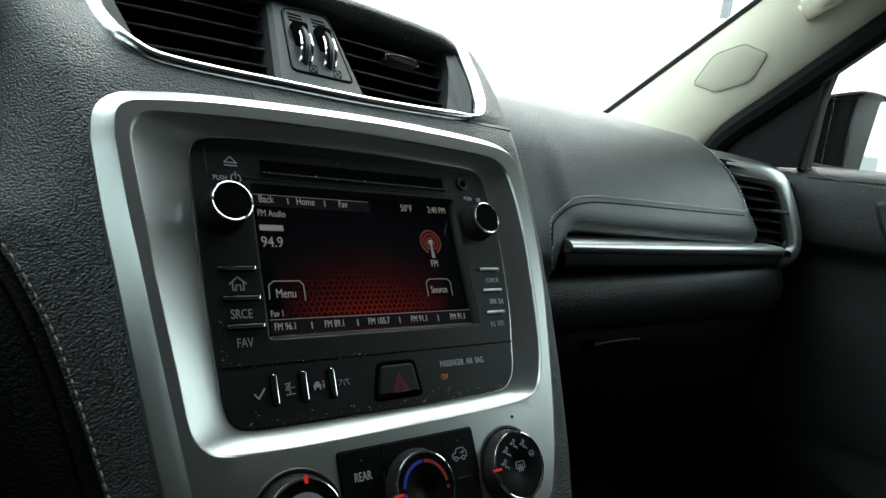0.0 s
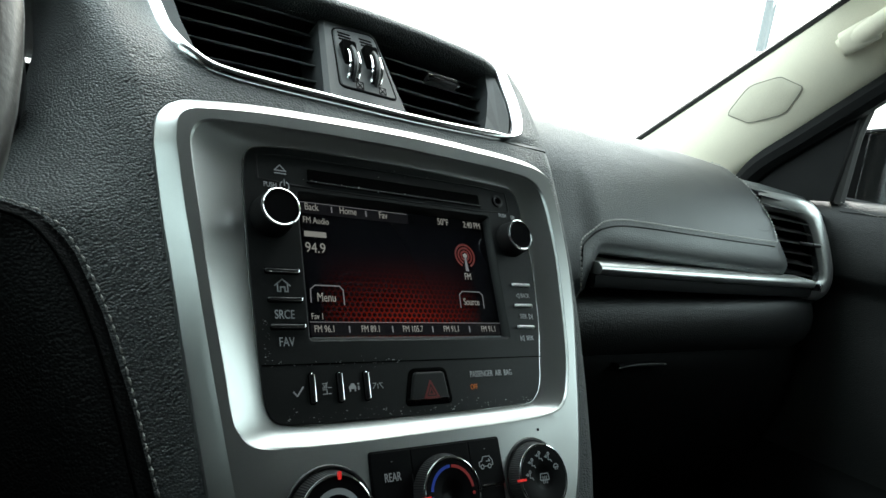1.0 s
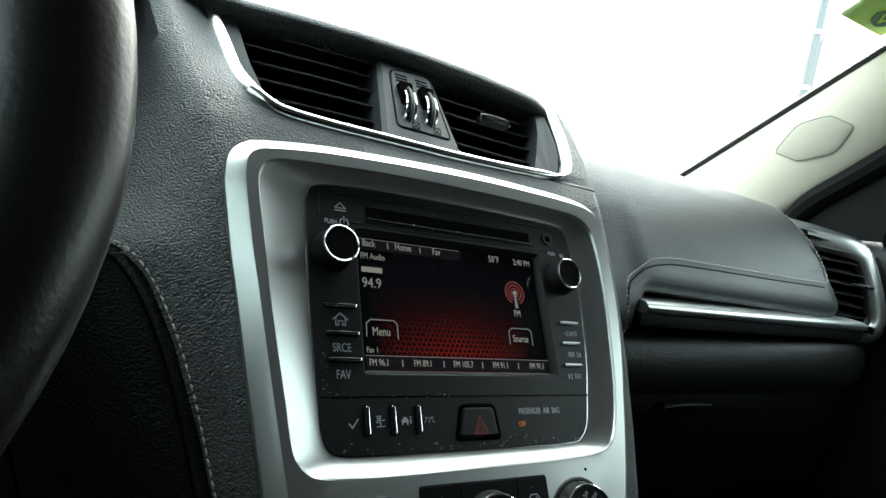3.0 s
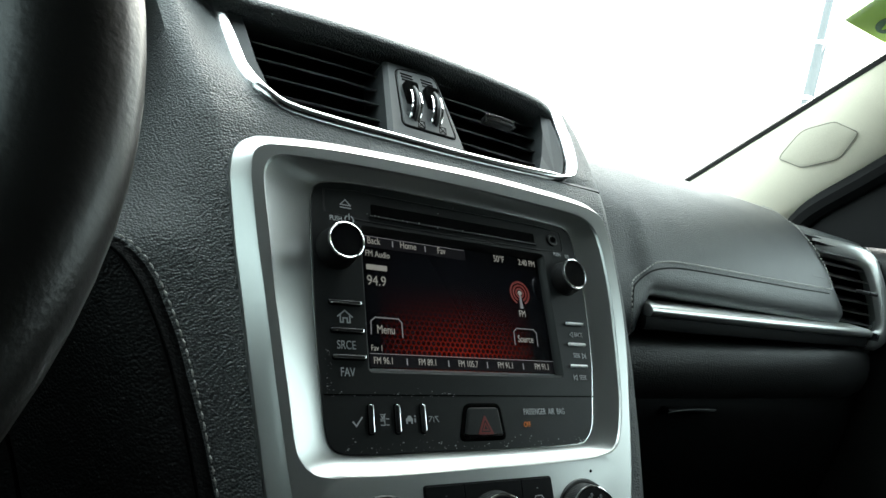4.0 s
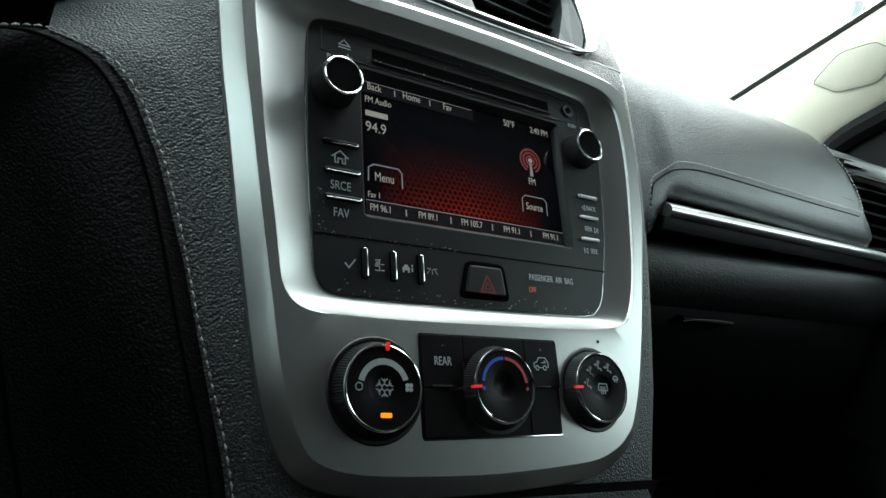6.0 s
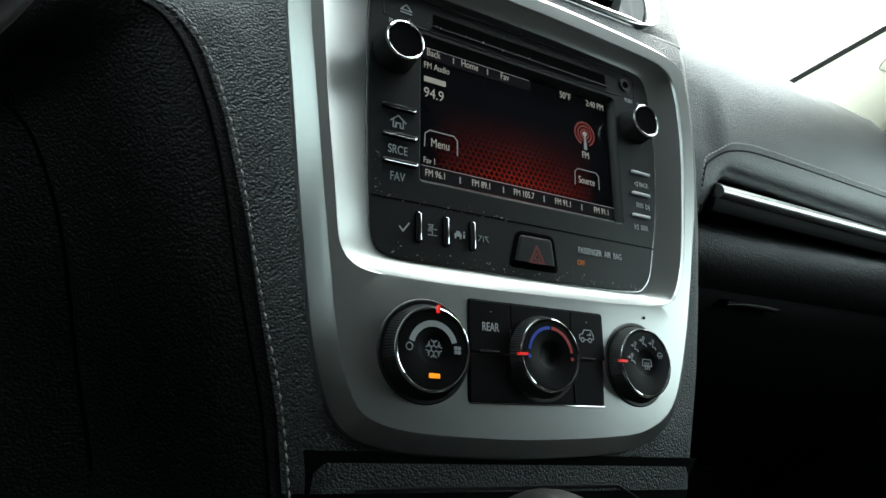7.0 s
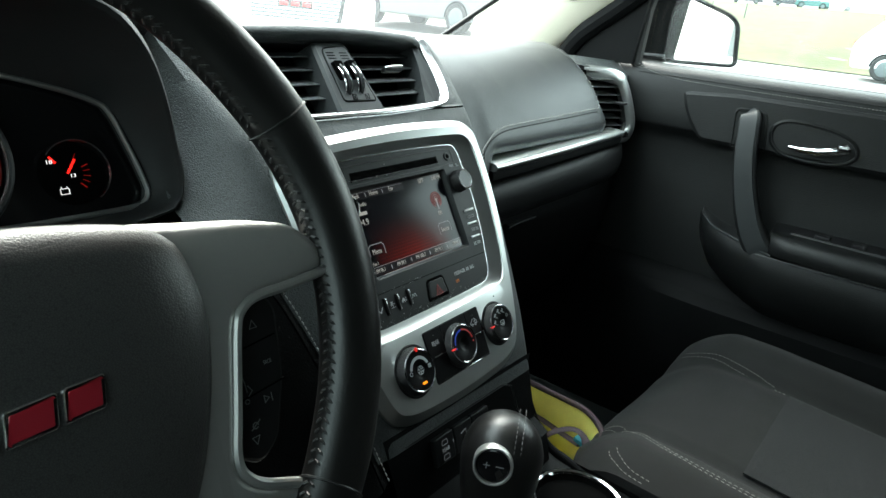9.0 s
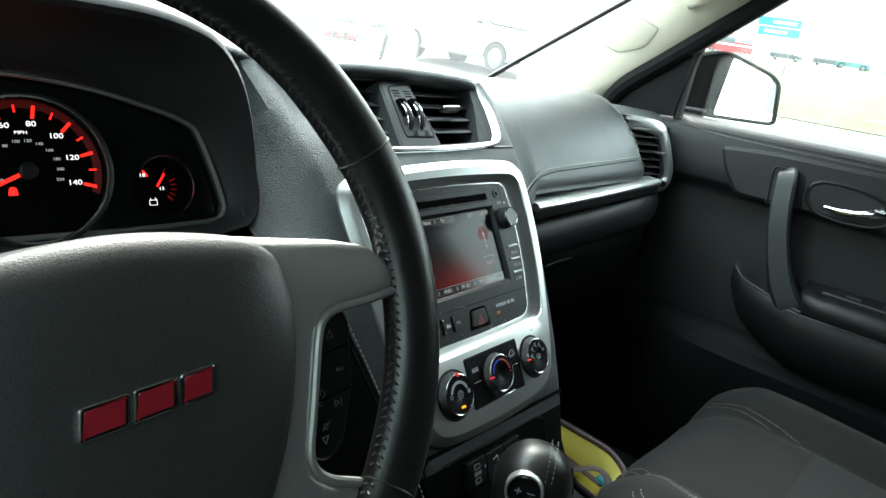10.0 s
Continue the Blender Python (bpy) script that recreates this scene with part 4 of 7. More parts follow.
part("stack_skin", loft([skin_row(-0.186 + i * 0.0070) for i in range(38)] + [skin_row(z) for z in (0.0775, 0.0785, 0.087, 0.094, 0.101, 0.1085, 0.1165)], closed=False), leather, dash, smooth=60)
# upper part, cut out round the vents: cheeks left and right, the lip above
CH = curve2([(-0.1484, 0.2007), (-0.1428, 0.1807), (-0.1385, 0.1609), (-0.1346, 0.1430), (-0.1285, 0.1292), (-0.1182, 0.1200), (-0.1060, 0.1170), (-0.0780, 0.1160), (-0.0335, 0.1164), (0.0108, 0.1168), (0.0560, 0.1186), (0.0925, 0.1212),
             (0.1090, 0.1238), (0.1195, 0.1300), (0.1262, 0.1400), (0.1300, 0.1510), (0.1340, 0.1700), (0.1350, 0.1840), (0.1352, 0.2000), (0.1342, 0.2110)], 5)


def vy(z, x=0.0):
    """Depth of the vents' own face at a height."""
    return 0.0035 + max(0.0, z - 0.105) * 0.28 + 0.35 * x * x


def vs_(x, z):
    """Depth of the vents' edge, which comes forward to the skin at its right end."""
    k = max(0.0, min(1.0, (x - 0.100) / 0.020))
    return vy(z, x) + (lerp_table(SKIN, z)[4] + 0.0015 - vy(z, x)) * k


def rim_y(x, z):
    """Depth of the chrome line, flush with the skin along the bottom."""
    k = max(0.0, min(1.0, (0.160 - z) / 0.040))
    k = k * k * (3 - 2 * k)
    y = vs_(x, z)
    return y + (min(y, lerp_table(SKIN, z)[4] + 0.001) - y) * k


left_edge = [p for p in CH if p[0] < -0.06]
rows = []
for x, z in left_edge:
    r = skin_row(z)
    xc = lerp_table(SKIN, z)[2]
    base = [p for p in r[:6]]
    last = base[-1]
    rows.append([(q[0], q[1], q[2]) for q in base] + [(last[0] + (x - last[0]) * t, last[1] + (rim_y(x, z) + 0.001 - last[1]) * t, z) for t in (0.4, 0.8, 1.0)])
rows = [[(q[0], q[1], 0.212) for q in rows[0]]] + rows
part("left_cheek", loft(rows, closed=False), leather, dash, smooth=60)
right_edge = [p for p in CH if p[0] > 0.06]
rows = []
for x, z in right_edge:
    r = skin_row(z)
    tail = r[-6:]
    first = tail[0]
    rows.append([(x + (first[0] - x) * t, vs_(x, z) + (first[1] - vs_(x, z)) * t, z) for t in (0.0, 0.3, 0.7)] + tail)
rows.append([(q[0] - 0.001, q[1] + 0.002, 0.2135) for q in rows[-1]])
rows.append([(q[0] - 0.004, q[1] + 0.008, 0.2155) for q in rows[-2]])
part("right_cheek", loft(rows, closed=False), leather, dash, smooth=60)
low = [p for p in CH if -0.062 < p[0] < 0.062]
part("vent_sill", loft([[(x, vy(z, x), z) for x, z in low], [(x, vy(z, x) - 0.0005, z - 0.004) for x, z in low], [(x, 0.0035, 0.106) for x, z in low], [(x, 0.0015, 0.094) for x, z in low]], closed=False), leather, dash, smooth=60)

# lip over the vents and the top of the dash, from side to side
XS = [-0.80, -0.72, -0.64, -0.56, -0.48, -0.40, -0.32, -0.26, -0.225, -0.20, -0.17, -0.13, -0.09, -0.05, 0.0, 0.05, 0.09, 0.115, 0.127, 0.134, 0.140, 0.146, 0.153, 0.158]


def lip(x):
    z = 1.222 - 0.30 * abs(x) ** 2.0 if x > -0.17 else 1.217 + 0.018 * min(1.0, (-x - 0.17) / 0.1)
    y = 0.115 + 0.25 * x * x if x > -0.17 else 0.122 + 0.02 * min(1.0, (-x - 0.17) / 0.1)
    z -= 9.0 * max(0.0, x - 0.112) ** 2
    y += 7.0 * max(0.0, x - 0.112) ** 2
    return y, z


def top_row(x):
    y, z = lip(x)
    if x < -0.225:
        y, z = 0.19, 1.235
    return [(x, y + 0.045, z - 0.022), (x, y + 0.012, z - 0.012), (x, y + 0.001, z - 0.006), (x, y, z - 0.002), (x, y + 0.003, z + 0.0025), (x, y + 0.012, z + 0.0035), (x, y + 0.05, z + 0.0045), (x, y + 0.12, z + 0.002),
            (x, 0.36, 1.2135), (x, 0.46, 1.205), (x, 0.56, 1.192), (x, 0.66, 1.172)]


solo("dash_top", loft([top_row(x) for x in XS], closed=False), leather, "black grained dash top reaching to the windscreen", "dashboard", kind="structure", smooth=60)

# ---- passenger side: airbag pad, trough with silver strip, lower roll, glovebox ----
pside = thing("passenger_dash", LEVEL, "black passenger dash with stitched airbag pad above a silver strip", "dashboard", kind="structure")


# the pad's near end turns down beside the strip
TE = [(0.104, 1.106), (0.094, 1.093), (0.0865, 1.079), (0.0800, 1.056), (0.0805, 1.040), (0.0900, 1.026)]


def pad_row(x):
    e = min(1.0, max(0.0, (x - 0.16) / 0.45))
    end = max(0.0, (x - 0.622) / 0.045)
    d = 0.012 * end * end
    end_on = max(0.0, min(1.0, (0.272 - x) / 0.030))
    end_on = end_on * end_on * (3 - 2 * end_on)
    base = [(0.66, 1.165), (0.56, 1.182), (0.46, 1.197), (0.36, 1.208), (0.30, 1.214), (0.25, 1.215), (0.215, 1.207), (0.185, 1.190), (0.160, 1.168), (0.140, 1.145), (0.122, 1.118), (0.1105, 1.099), (0.1060, 1.087), (0.1085, 1.0775), (0.117, 1.073), (0.16, 1.074)]
    out = []
    for i, (y, z) in enumerate(base):
        k = 1.0 if i > 4 else 0.3
        y -= 0.022 * (1 - e) * k
        if i > 9:
            y, z = y + (TE[i - 10][0] - y) * end_on, z + (TE[i - 10][1] - z) * end_on
            z += 0.016 * max(0.0, (x - 0.640) / 0.027) ** 2 * (i - 9) / 6
        out.append((x, y + d, z - 0.3 * d))
    return out


PX = [0.150, 0.158, 0.17, 0.19, 0.22, 0.24, 0.246, 0.250, 0.254, 0.258, 0.262, 0.266, 0.270, 0.275, 0.285, 0.30, 0.35, 0.40, 0.45, 0.50, 0.55, 0.60, 0.63, 0.64, 0.65, 0.657, 0.662, 0.667]
rows = [pad_row(x) for x in PX]
rows.append([(0.670, y + 0.012, z - 0.004) for _, y, z in rows[-1]])
rows.append([(0.672, y + 0.06, z - 0.01) for _, y, z in rows[-2]])
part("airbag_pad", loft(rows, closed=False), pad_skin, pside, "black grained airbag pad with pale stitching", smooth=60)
# stitched outline of the airbag door
def on_pad(x, s):
    r = pad_row(x)
    i = min(int(s), len(r) - 2)
    a, b = Vector(r[i]), Vector(r[i + 1])
    return a.lerp(b, s - i)


SEAM = curve2([(0.243, 14.9), (0.239, 14.0), (0.235, 13.0), (0.2345, 12.1), (0.239, 11.5), (0.257, 10.95), (0.286, 10.58), (0.326, 10.42), (0.43, 10.30), (0.53, 10.20), (0.60, 10.10), (0.630, 10.05), (0.641, 9.7), (0.644, 9.0), (0.642, 8.2), (0.635, 7.4), (0.624, 6.6), (0.606, 5.6)], 8)
line = [on_pad(x, s) + Vector((0, -0.0016, 0.0012)) for x, s in SEAM]
part("pad_stitching", dashes(line, 0.0034, 0.0014, 0.00075, (0, -0.0004, 0.0003), 1.0), thread, pside, "pale stitching")
part("pad_groove", tube([on_pad(x + 0.0035 * (1 if x < 0.5 else 0.6), s + 0.22) for x, s in SEAM[20:86]], 0.0009, 6), hard_black, pside)
# blurred moulded lettering as a plain bar
part("moulded_mark", tube([on_pad(x, 9.55) for x in (0.598, 0.606, 0.616, 0.626)], 0.0011, 8, 0.3, up=(0, -0.65, 0.75)), pad_skin, pside)
TR = [(0.165, 1.085), (0.150, 1.076), (0.132, 1.064), (0.118, 1.050), (0.100, 1.045), (0.092, 1.041), (0.0865, 1.034), (0.083, 1.020), (0.083, 1.005), (0.088, 0.990), (0.098, 0.980)]
rows = []
for x in [0.150, 0.17, 0.20, 0.25, 0.30, 0.40, 0.50, 0.60, 0.66, 0.72, 0.76, 0.80]:
    e = min(1.0, max(0.0, (x - 0.62) / 0.18))
    f0 = max(0.0, (0.20 - x) / 0.05)
    dz = -0.012 + 0.016 * min(1.0, max(0.0, (x - 0.26) / 0.4))
    rows.append([(x, y + 0.05 * e * e - 0.02 * f0, z + dz) for y, z in TR])
part("lower_roll", loft(rows, closed=False), trim_black, pside, smooth=60)
GB = [(0.096, 0.984), (0.090, 0.972), (0.088, 0.955), (0.093, 0.90), (0.108, 0.84), (0.14, 0.78), (0.20, 0.73), (0.33, 0.70)]
part("glovebox_door", loft([[(x, y + 0.03 * max(0, (x - 0.6) / 0.15) ** 2, z) for y, z in GB] for x in (0.150, 0.20, 0.30, 0.40, 0.50, 0.60, 0.68, 0.76)], closed=False), shaded_black, pside, "black glovebox door", smooth=60)
part("glovebox_latch", box(0.318, 0.392, 0.080, 0.090, 0.9665, 0.9695, 0.0012), shaded_black, pside)
part("latch_edge", tube(curve3([(0.318, 0.0802, 0.966), (0.34, 0.0795, 0.9695), (0.37, 0.0795, 0.9708), (0.392, 0.080, 0.9705)], 4), 0.0006, 6), vent_grey, pside)
# back of the trough and the silver strip
part("trough_back", loft([[(x, 0.165, 1.087), (x, 0.170, 1.06), (x, 0.150, 1.045)] for x in (0.15, 0.3, 0.5, 0.66)], closed=False), trim_black, pside)
strip, under = [], []
for i in range(25):
    k = i / 24
    x, y, z, h = 0.2560 + 0.446 * k, 0.0745 + 0.020 * k ** 1.5, 1.0622 + 0.0100 * k, 0.0054
    strip.append([(x, y + 0.030, z + h + 0.002), (x, y + 0.004, z + h), (x, y, z + h * 0.5), (x, y - 0.001, z), (x, y + 0.0005, z - h * 0.7), (x, y + 0.003, z - h), (x, y + 0.030, z - h)])
    x, z = x - 0.0025, z - 0.0122
    under.append([(x, y + 0.03, z + 0.0065), (x, y + 0.0035, z + 0.0065), (x, y + 0.0022, z), (x, y + 0.0030, z - 0.0050), (x, y + 0.006, z - 0.0062), (x, y + 0.03, z - 0.0065)])
part("silver_strip", loft(strip, cap0=True, cap1=True), silver, pside, "satin silver strip", smooth=60)
part("strip_base", loft(under, cap0=True, cap1=True), hard_black, pside)

# ---- centre vents ----
vents = thing("center_vents", FACE, "twin centre air vents in a chrome-lined housing", "air vent")
rings = []
for i, (x, z) in enumerate(CH):
    p, q = CH[max(0, i - 1)], CH[min(len(CH) - 1, i + 1)]
    t = Vector((q[0] - p[0], q[1] - p[1])).normalized()
    out = (t[1], -t[0])
    right = max(0.0, min(1.0, (x - 0.095) / 0.025))
    left = max(0.0, min(1.0, (-0.112 - x) / 0.026))
    left = left * left * (3 - 2 * left)
    w = 0.0040 - 0.0010 * right + 0.0008 * left
    y = rim_y(x, z)
    # a rounded bar below, a slanting facet up the two sides
    dome = [(-1.03, 0.0050)] + [(-math.cos(math.pi * j / 8), 0.0004 - 0.0044 * math.sin(math.pi * j / 8)) for j in range(9)] + [(1.03, 0.0050)]
    ridge = 0.8 * right - 0.6 * left
    flat = [(-1.05, 0.0060), (-1.0, 0.0030 - 0.0028 * left)] + [(-1.0 + (ridge + 1.0) * j / 4, 0.0028 - 0.0028 * left - 0.0070 * (j / 4) ** 0.9 * (1 - 0.4 * left)) for j in range(1, 5)] + [(ridge + (1.0 - ridge) * j / 4, -0.0042 + 0.0046 * (j / 4) ** 1.3) for j in range(1, 5)] + [(1.05, 0.0040)]
    m = max(right, 0.45 * left)
    prof = [(p[0] + (q[0] - p[0]) * m, p[1] + (q[1] - p[1]) * m) for p, q in zip(dome, flat)]
    rings.append([(x + out[0] * k * w, y + d, z + out[1] * k * w) for k, d in prof])
part("chrome_surround", loft(rings, closed=False), bright_chrome, vents, "chrome surround", smooth=50)
# sill inside the chrome, the two openings and their slats
low = [(x, z) for x, z in CH if -0.135 < x < 0.126 and z < 0.15]
part("lower_sill", loft([[(x, vy(z, x) + 0.004, z + 0.0036) for x, z in low], [(x, vy(z, x) + 0.006, z + 0.0070) for x, z in low], [(x, vy(z, x) + 0.03, z + 0.010) for x, z in low]], closed=False), vent_grey, vents, smooth=60)
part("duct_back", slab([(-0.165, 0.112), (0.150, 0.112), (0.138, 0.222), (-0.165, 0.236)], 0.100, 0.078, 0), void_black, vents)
part("right_cheek_panel", loft([[(x, vs_(x, z) + d, z) for x, z in ((0.0925, 0.1265), (0.1090, 0.1262), (0.1180, 0.1340), (0.1255, 0.1500), (0.1300, 0.1700), (0.1318, 0.2100), (0.1260, 0.2140), (0.1150, 0.1750), (0.1040, 0.1480))] for d in (0.0030, 0.04)], cap0=True, cap1=True), vent_grey, vents, smooth=0)
part("left_cheek_panel", loft([[(x, vy(z, x) + d, z) for x, z in ((-0.1260, 0.1290), (-0.1180, 0.1245), (-0.1270, 0.1600), (-0.1350, 0.2120), (-0.1490, 0.2120), (-0.1400, 0.1700))] for d in (-0.0002, 0.04)], cap0=True, cap1=True), vent_grey, vents, smooth=0)
CC = rounded([(-0.0325, 0.1985), (0.0130, 0.2005), (0.0185, 0.1200), (-0.0440, 0.1180)], [0.006, 0.008, 0.001, 0.001], 5)
post = part("center_post", loft([[(x, vy(z, x) + 0.03, z) for x, z in CC], [(x, vy(z, x) + 0.001, z) for x, z in CC], [(x, vy(z, x) - 0.0015, z) for x, z in inset(CC, 0.003)]], cap0=True, cap1=True), vent_grey, vents, "grey centre post with two thumbwheels")
PL = rounded([(-0.0245, 0.1905), (0.0095, 0.1945), (0.0110, 0.1310), (-0.0310, 0.1315)], [0.007, 0.007, 0.004, 0.004], 5)
part("wheel_plate", loft([[(x, vy(z, x) - 0.0012, z) for x, z in PL], [(x, vy(z, x) - 0.0021, z) for x, z in inset(PL, 0.0008)]], cap0=True, cap1=True), vent_grey, post)
part("plate_joint", tube([(x, vy(z, x) - 0.0013, z) for x, z in inset(PL, -0.0005)], 0.0006, 6, up=(0, 1, 0), closed=True), void_black, post)
for cx, cz in ((-0.0180, 0.1565), (-0.0008, 0.1572)):
    part("wheel_slot", slab(rect(cx, cz, 0.0105, 0.0360, 0.002), vy(cz, cx) + 0.004, vy(cz, cx) - 0.0026, 0), void_black, post)
    wheel_pts = [(cx - 0.0028 * math.sin(radians(a)) * -1.0, vy(cz + 0.0195 * math.sin(radians(a)), cx) + 0.0085 - 0.0150 * math.cos(radians(a)), cz + 0.0195 * math.sin(radians(a))) for a in range(-70, 71, 7)]
    w = part("thumbwheel", tube(wheel_pts, 0.0040, 10, 0.5, up=(1, 0, 0)), satin_black, post)
    bm = bmesh.new()
    for x, y, z in wheel_pts:
        for dz in (-0.0007, 0.0007):
            tube([(x - 0.0022, y - 0.0019, z + dz), (x + 0.0022, y - 0.0019, z + dz)], 0.0005, 5, bm=bm)
    tagged(part("knurls", bm, cap_black, w, "fine black knurls"), kind="stuff")
    for s in (-0.0036, 0.0036):
        part("wheel_rim", tube([(x + s, y - 0.0013, z) for x, y, z in wheel_pts], 0.0008, 6), chrome, w)
    for k in range(3):
        zz = 0.1795 + 0.0032 * k
        part("slot_mark", slab(rect(cx + 0.001, zz, 0.0100, 0.0006, 0.0002), vy(zz) - 0.002, vy(zz) - 0.0026, 0), void_black, post)
    xq, zq = cx + 0.0012, 0.1352
    strokes([rect(xq, zq, 0.0052, 0.0052, 0.0003, 1) + rect(xq, zq, 0.0052, 0.0052, 0.0003, 1)[:1], [(xq - 0.0024, zq - 0.0024), (xq + 0.0024, zq + 0.0024)], [(xq - 0.0024, zq + 0.0024), (xq + 0.0024, zq - 0.0024)]], 0.0005, void_black, post, vy(zq) - 0.0028, "closed_symbol")
for side in (0, 1):
    for k in range(5):
        z = 0.1395 + 0.0158 * k
        if side == 0:
            xa, xb = -0.1165 - (z - 0.1395) * 0.285, -0.0360 + (z - 0.1395) * 0.12
            zz = (z, z, z, z)
        else:
            z += 0.0008
            xa, xb = 0.0270 - (z - 0.14) * 0.05, 0.1120 + (z - 0.144) * 0.34
            zz = (z, z + 0.0008, z + 0.0020, z + 0.0036)
        ya = 0.012
        sl = [[(x, vy(zk, x) + ya - 0.002, zk + 0.0008), (x, vy(zk, x) + ya - 0.0028, zk), (x, vy(zk, x) + ya - 0.002, zk - 0.0006), (x, vy(zk, x) + ya + 0.014, zk + 0.0100), (x, vy(zk, x) + ya + 0.014, zk + 0.0110)] for x, zk in zip((xa, xa + (xb - xa) / 3, xa + 2 * (xb - xa) / 3, xb), zz)]
        part("slat", loft(sl, cap0=True, cap1=True), slat_black, vents)
ty = vy(0.168, 0.063)
tab = part("vent_tab", box(0.0500, 0.0770, ty - 0.003, ty + 0.005, 0.1655, 0.1700, 0.0012), satin_black, vents)
part("tab_trim", tube([(0.0490, ty - 0.0035, 0.1636), (0.0494, ty - 0.0035, 0.1690), (0.0630, ty - 0.0040, 0.1704), (0.0768, ty - 0.0035, 0.1706), (0.0774, ty - 0.0035, 0.1660)], 0.0009, 6), chrome, tab)
part("vent_roof", loft([[(x, vy(0.215, x) + 0.003, 0.2150), (x, vy(0.215, x) + 0.06, 0.2150)] for x in (-0.157, -0.1, -0.05, 0, 0.05, 0.1, 0.150)], closed=False), hard_black, vents)

# ---- driver's knee panel beside the stack, with the stitched seam ----
knee = thing("knee_panel", FACE, "black driver knee panel beside the stack with a pale stitched seam", "trim panel", kind="structure")
SEAMX = curve3([(-0.240, 0.030, 0.030), (-0.216, 0.014, 0.0272), (-0.200, 0.011, 0.0235), (-0.188, 0.0105, 0.018), (-0.1765, 0.010, 0.003), (-0.1645, 0.010, -0.023), (-0.155, 0.010, -0.052), (-0.1435, 0.010, -0.097), (-0.1365, 0.010, -0.1215), (-0.1295, 0.010, -0.146), (-0.1245, 0.0105, -0.169), (-0.118, 0.012, -0.205)], 7)
part("seam_stitching", dashes([p + Vector((0.0014, -0.0008, 0.0006)) for p in SEAMX], 0.0036, 0.0014, 0.00062, (0, -0.0005, 0), 1.0), thread, knee, "pale stitching")
rows = []
for p in SEAMX:
    rows.append([p + Vector(d) for d in ((0.0, 0.0005, 0), (-0.0022, 0.001, -0.0012), (-0.0050, -0.0002, -0.0025), (-0.010, 0.001, -0.005), (-0.022, 0.010, -0.012), (-0.036, 0.035, -0.022), (-0.06, 0.07, -0.034), (-0.12, 0.10, -0.06))])
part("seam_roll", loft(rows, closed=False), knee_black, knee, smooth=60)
part("seam_groove", tube([p + Vector((-0.0062, 0.0000, -0.0033)) for p in SEAMX], 0.0008, 6), void_black, knee)
part("panel_joint", tube([p + Vector((-0.0605, 0.0695, -0.0330)) for p in SEAMX[18:64]], 0.0011, 6), void_black, knee)
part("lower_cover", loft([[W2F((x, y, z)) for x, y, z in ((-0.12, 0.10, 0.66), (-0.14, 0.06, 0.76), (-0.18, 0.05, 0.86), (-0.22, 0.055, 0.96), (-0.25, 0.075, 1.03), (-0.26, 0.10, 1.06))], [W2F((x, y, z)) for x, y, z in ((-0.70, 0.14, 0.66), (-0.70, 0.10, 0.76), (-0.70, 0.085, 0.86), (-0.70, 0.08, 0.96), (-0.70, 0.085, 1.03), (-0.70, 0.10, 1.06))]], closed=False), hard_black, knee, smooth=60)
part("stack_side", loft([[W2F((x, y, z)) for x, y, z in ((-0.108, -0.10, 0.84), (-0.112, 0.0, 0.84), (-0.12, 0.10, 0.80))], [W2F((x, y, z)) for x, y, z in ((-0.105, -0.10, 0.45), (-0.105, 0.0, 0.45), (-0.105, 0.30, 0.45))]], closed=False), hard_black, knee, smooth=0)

# ---- instrument cluster ----
CLUST = Matrix.Translation((-0.40, 0.105, 1.12)) @ Matrix.Rotation(-radians(20), 4, "X")
cluster = thing("instrument_cluster", CLUST, "instrument cluster with glowing red gauges under a dark hood", "gauge cluster")
half_line = [(0.0, 0.0745), (0.041, 0.0735), (0.086, 0.0668), (0.131, 0.0545), (0.159, 0.0435), (0.1685, 0.034), (0.1775, 0.006), (0.1838, -0.020), (0.1845, -0.029), (0.180, -0.0355), (0.170, -0.0385), (0.10, -0.0395), (0.05, -0.0385), (0.0, -0.038)]
CO = curve2(half_line + [(-x, z) for x, z in half_line[-2:0:-1]] + [half_line[0]], 5)[:-1]
part("dial_plate", slab(CO, 0.012, 0.008, 0), gloss_black, cluster)
part("chrome_edge", tube([(x, 0.0, z) for x, z in CO], 0.0021, 8, up=(0, 1, 0), closed=True), silver, cluster, "thin bright edge")
c1 = spokes_of(CO, 120)
HR = [(0.0, 0.100), (0.061, 0.0995), (0.104, 0.097), (0.140, 0.087), (0.163, 0.070), (0.178, 0.049), (0.191, 0.018), (0.197, -0.010), (0.193, -0.034), (0.178, -0.046), (0.10, -0.054), (0.0, -0.056)]
hood1 = spokes_of(curve2(HR + [(-x, z) for x, z in HR[-2:0:-1]] + [HR[0]], 5)[:-1], 120)


def rim_depth(z):
    return -0.030 - 0.050 * max(0.0, min(1.0, z / 0.085))


def hooded(ring, t, push=0.0):
    """A ring between the dial plate (t = 0) and the hood's rear edge (t = 1)."""
    return [(x, 0.006 + (rim_depth(h[1]) - 0.006) * t + push, z) for (x, z), h in zip(ring, hood1)]


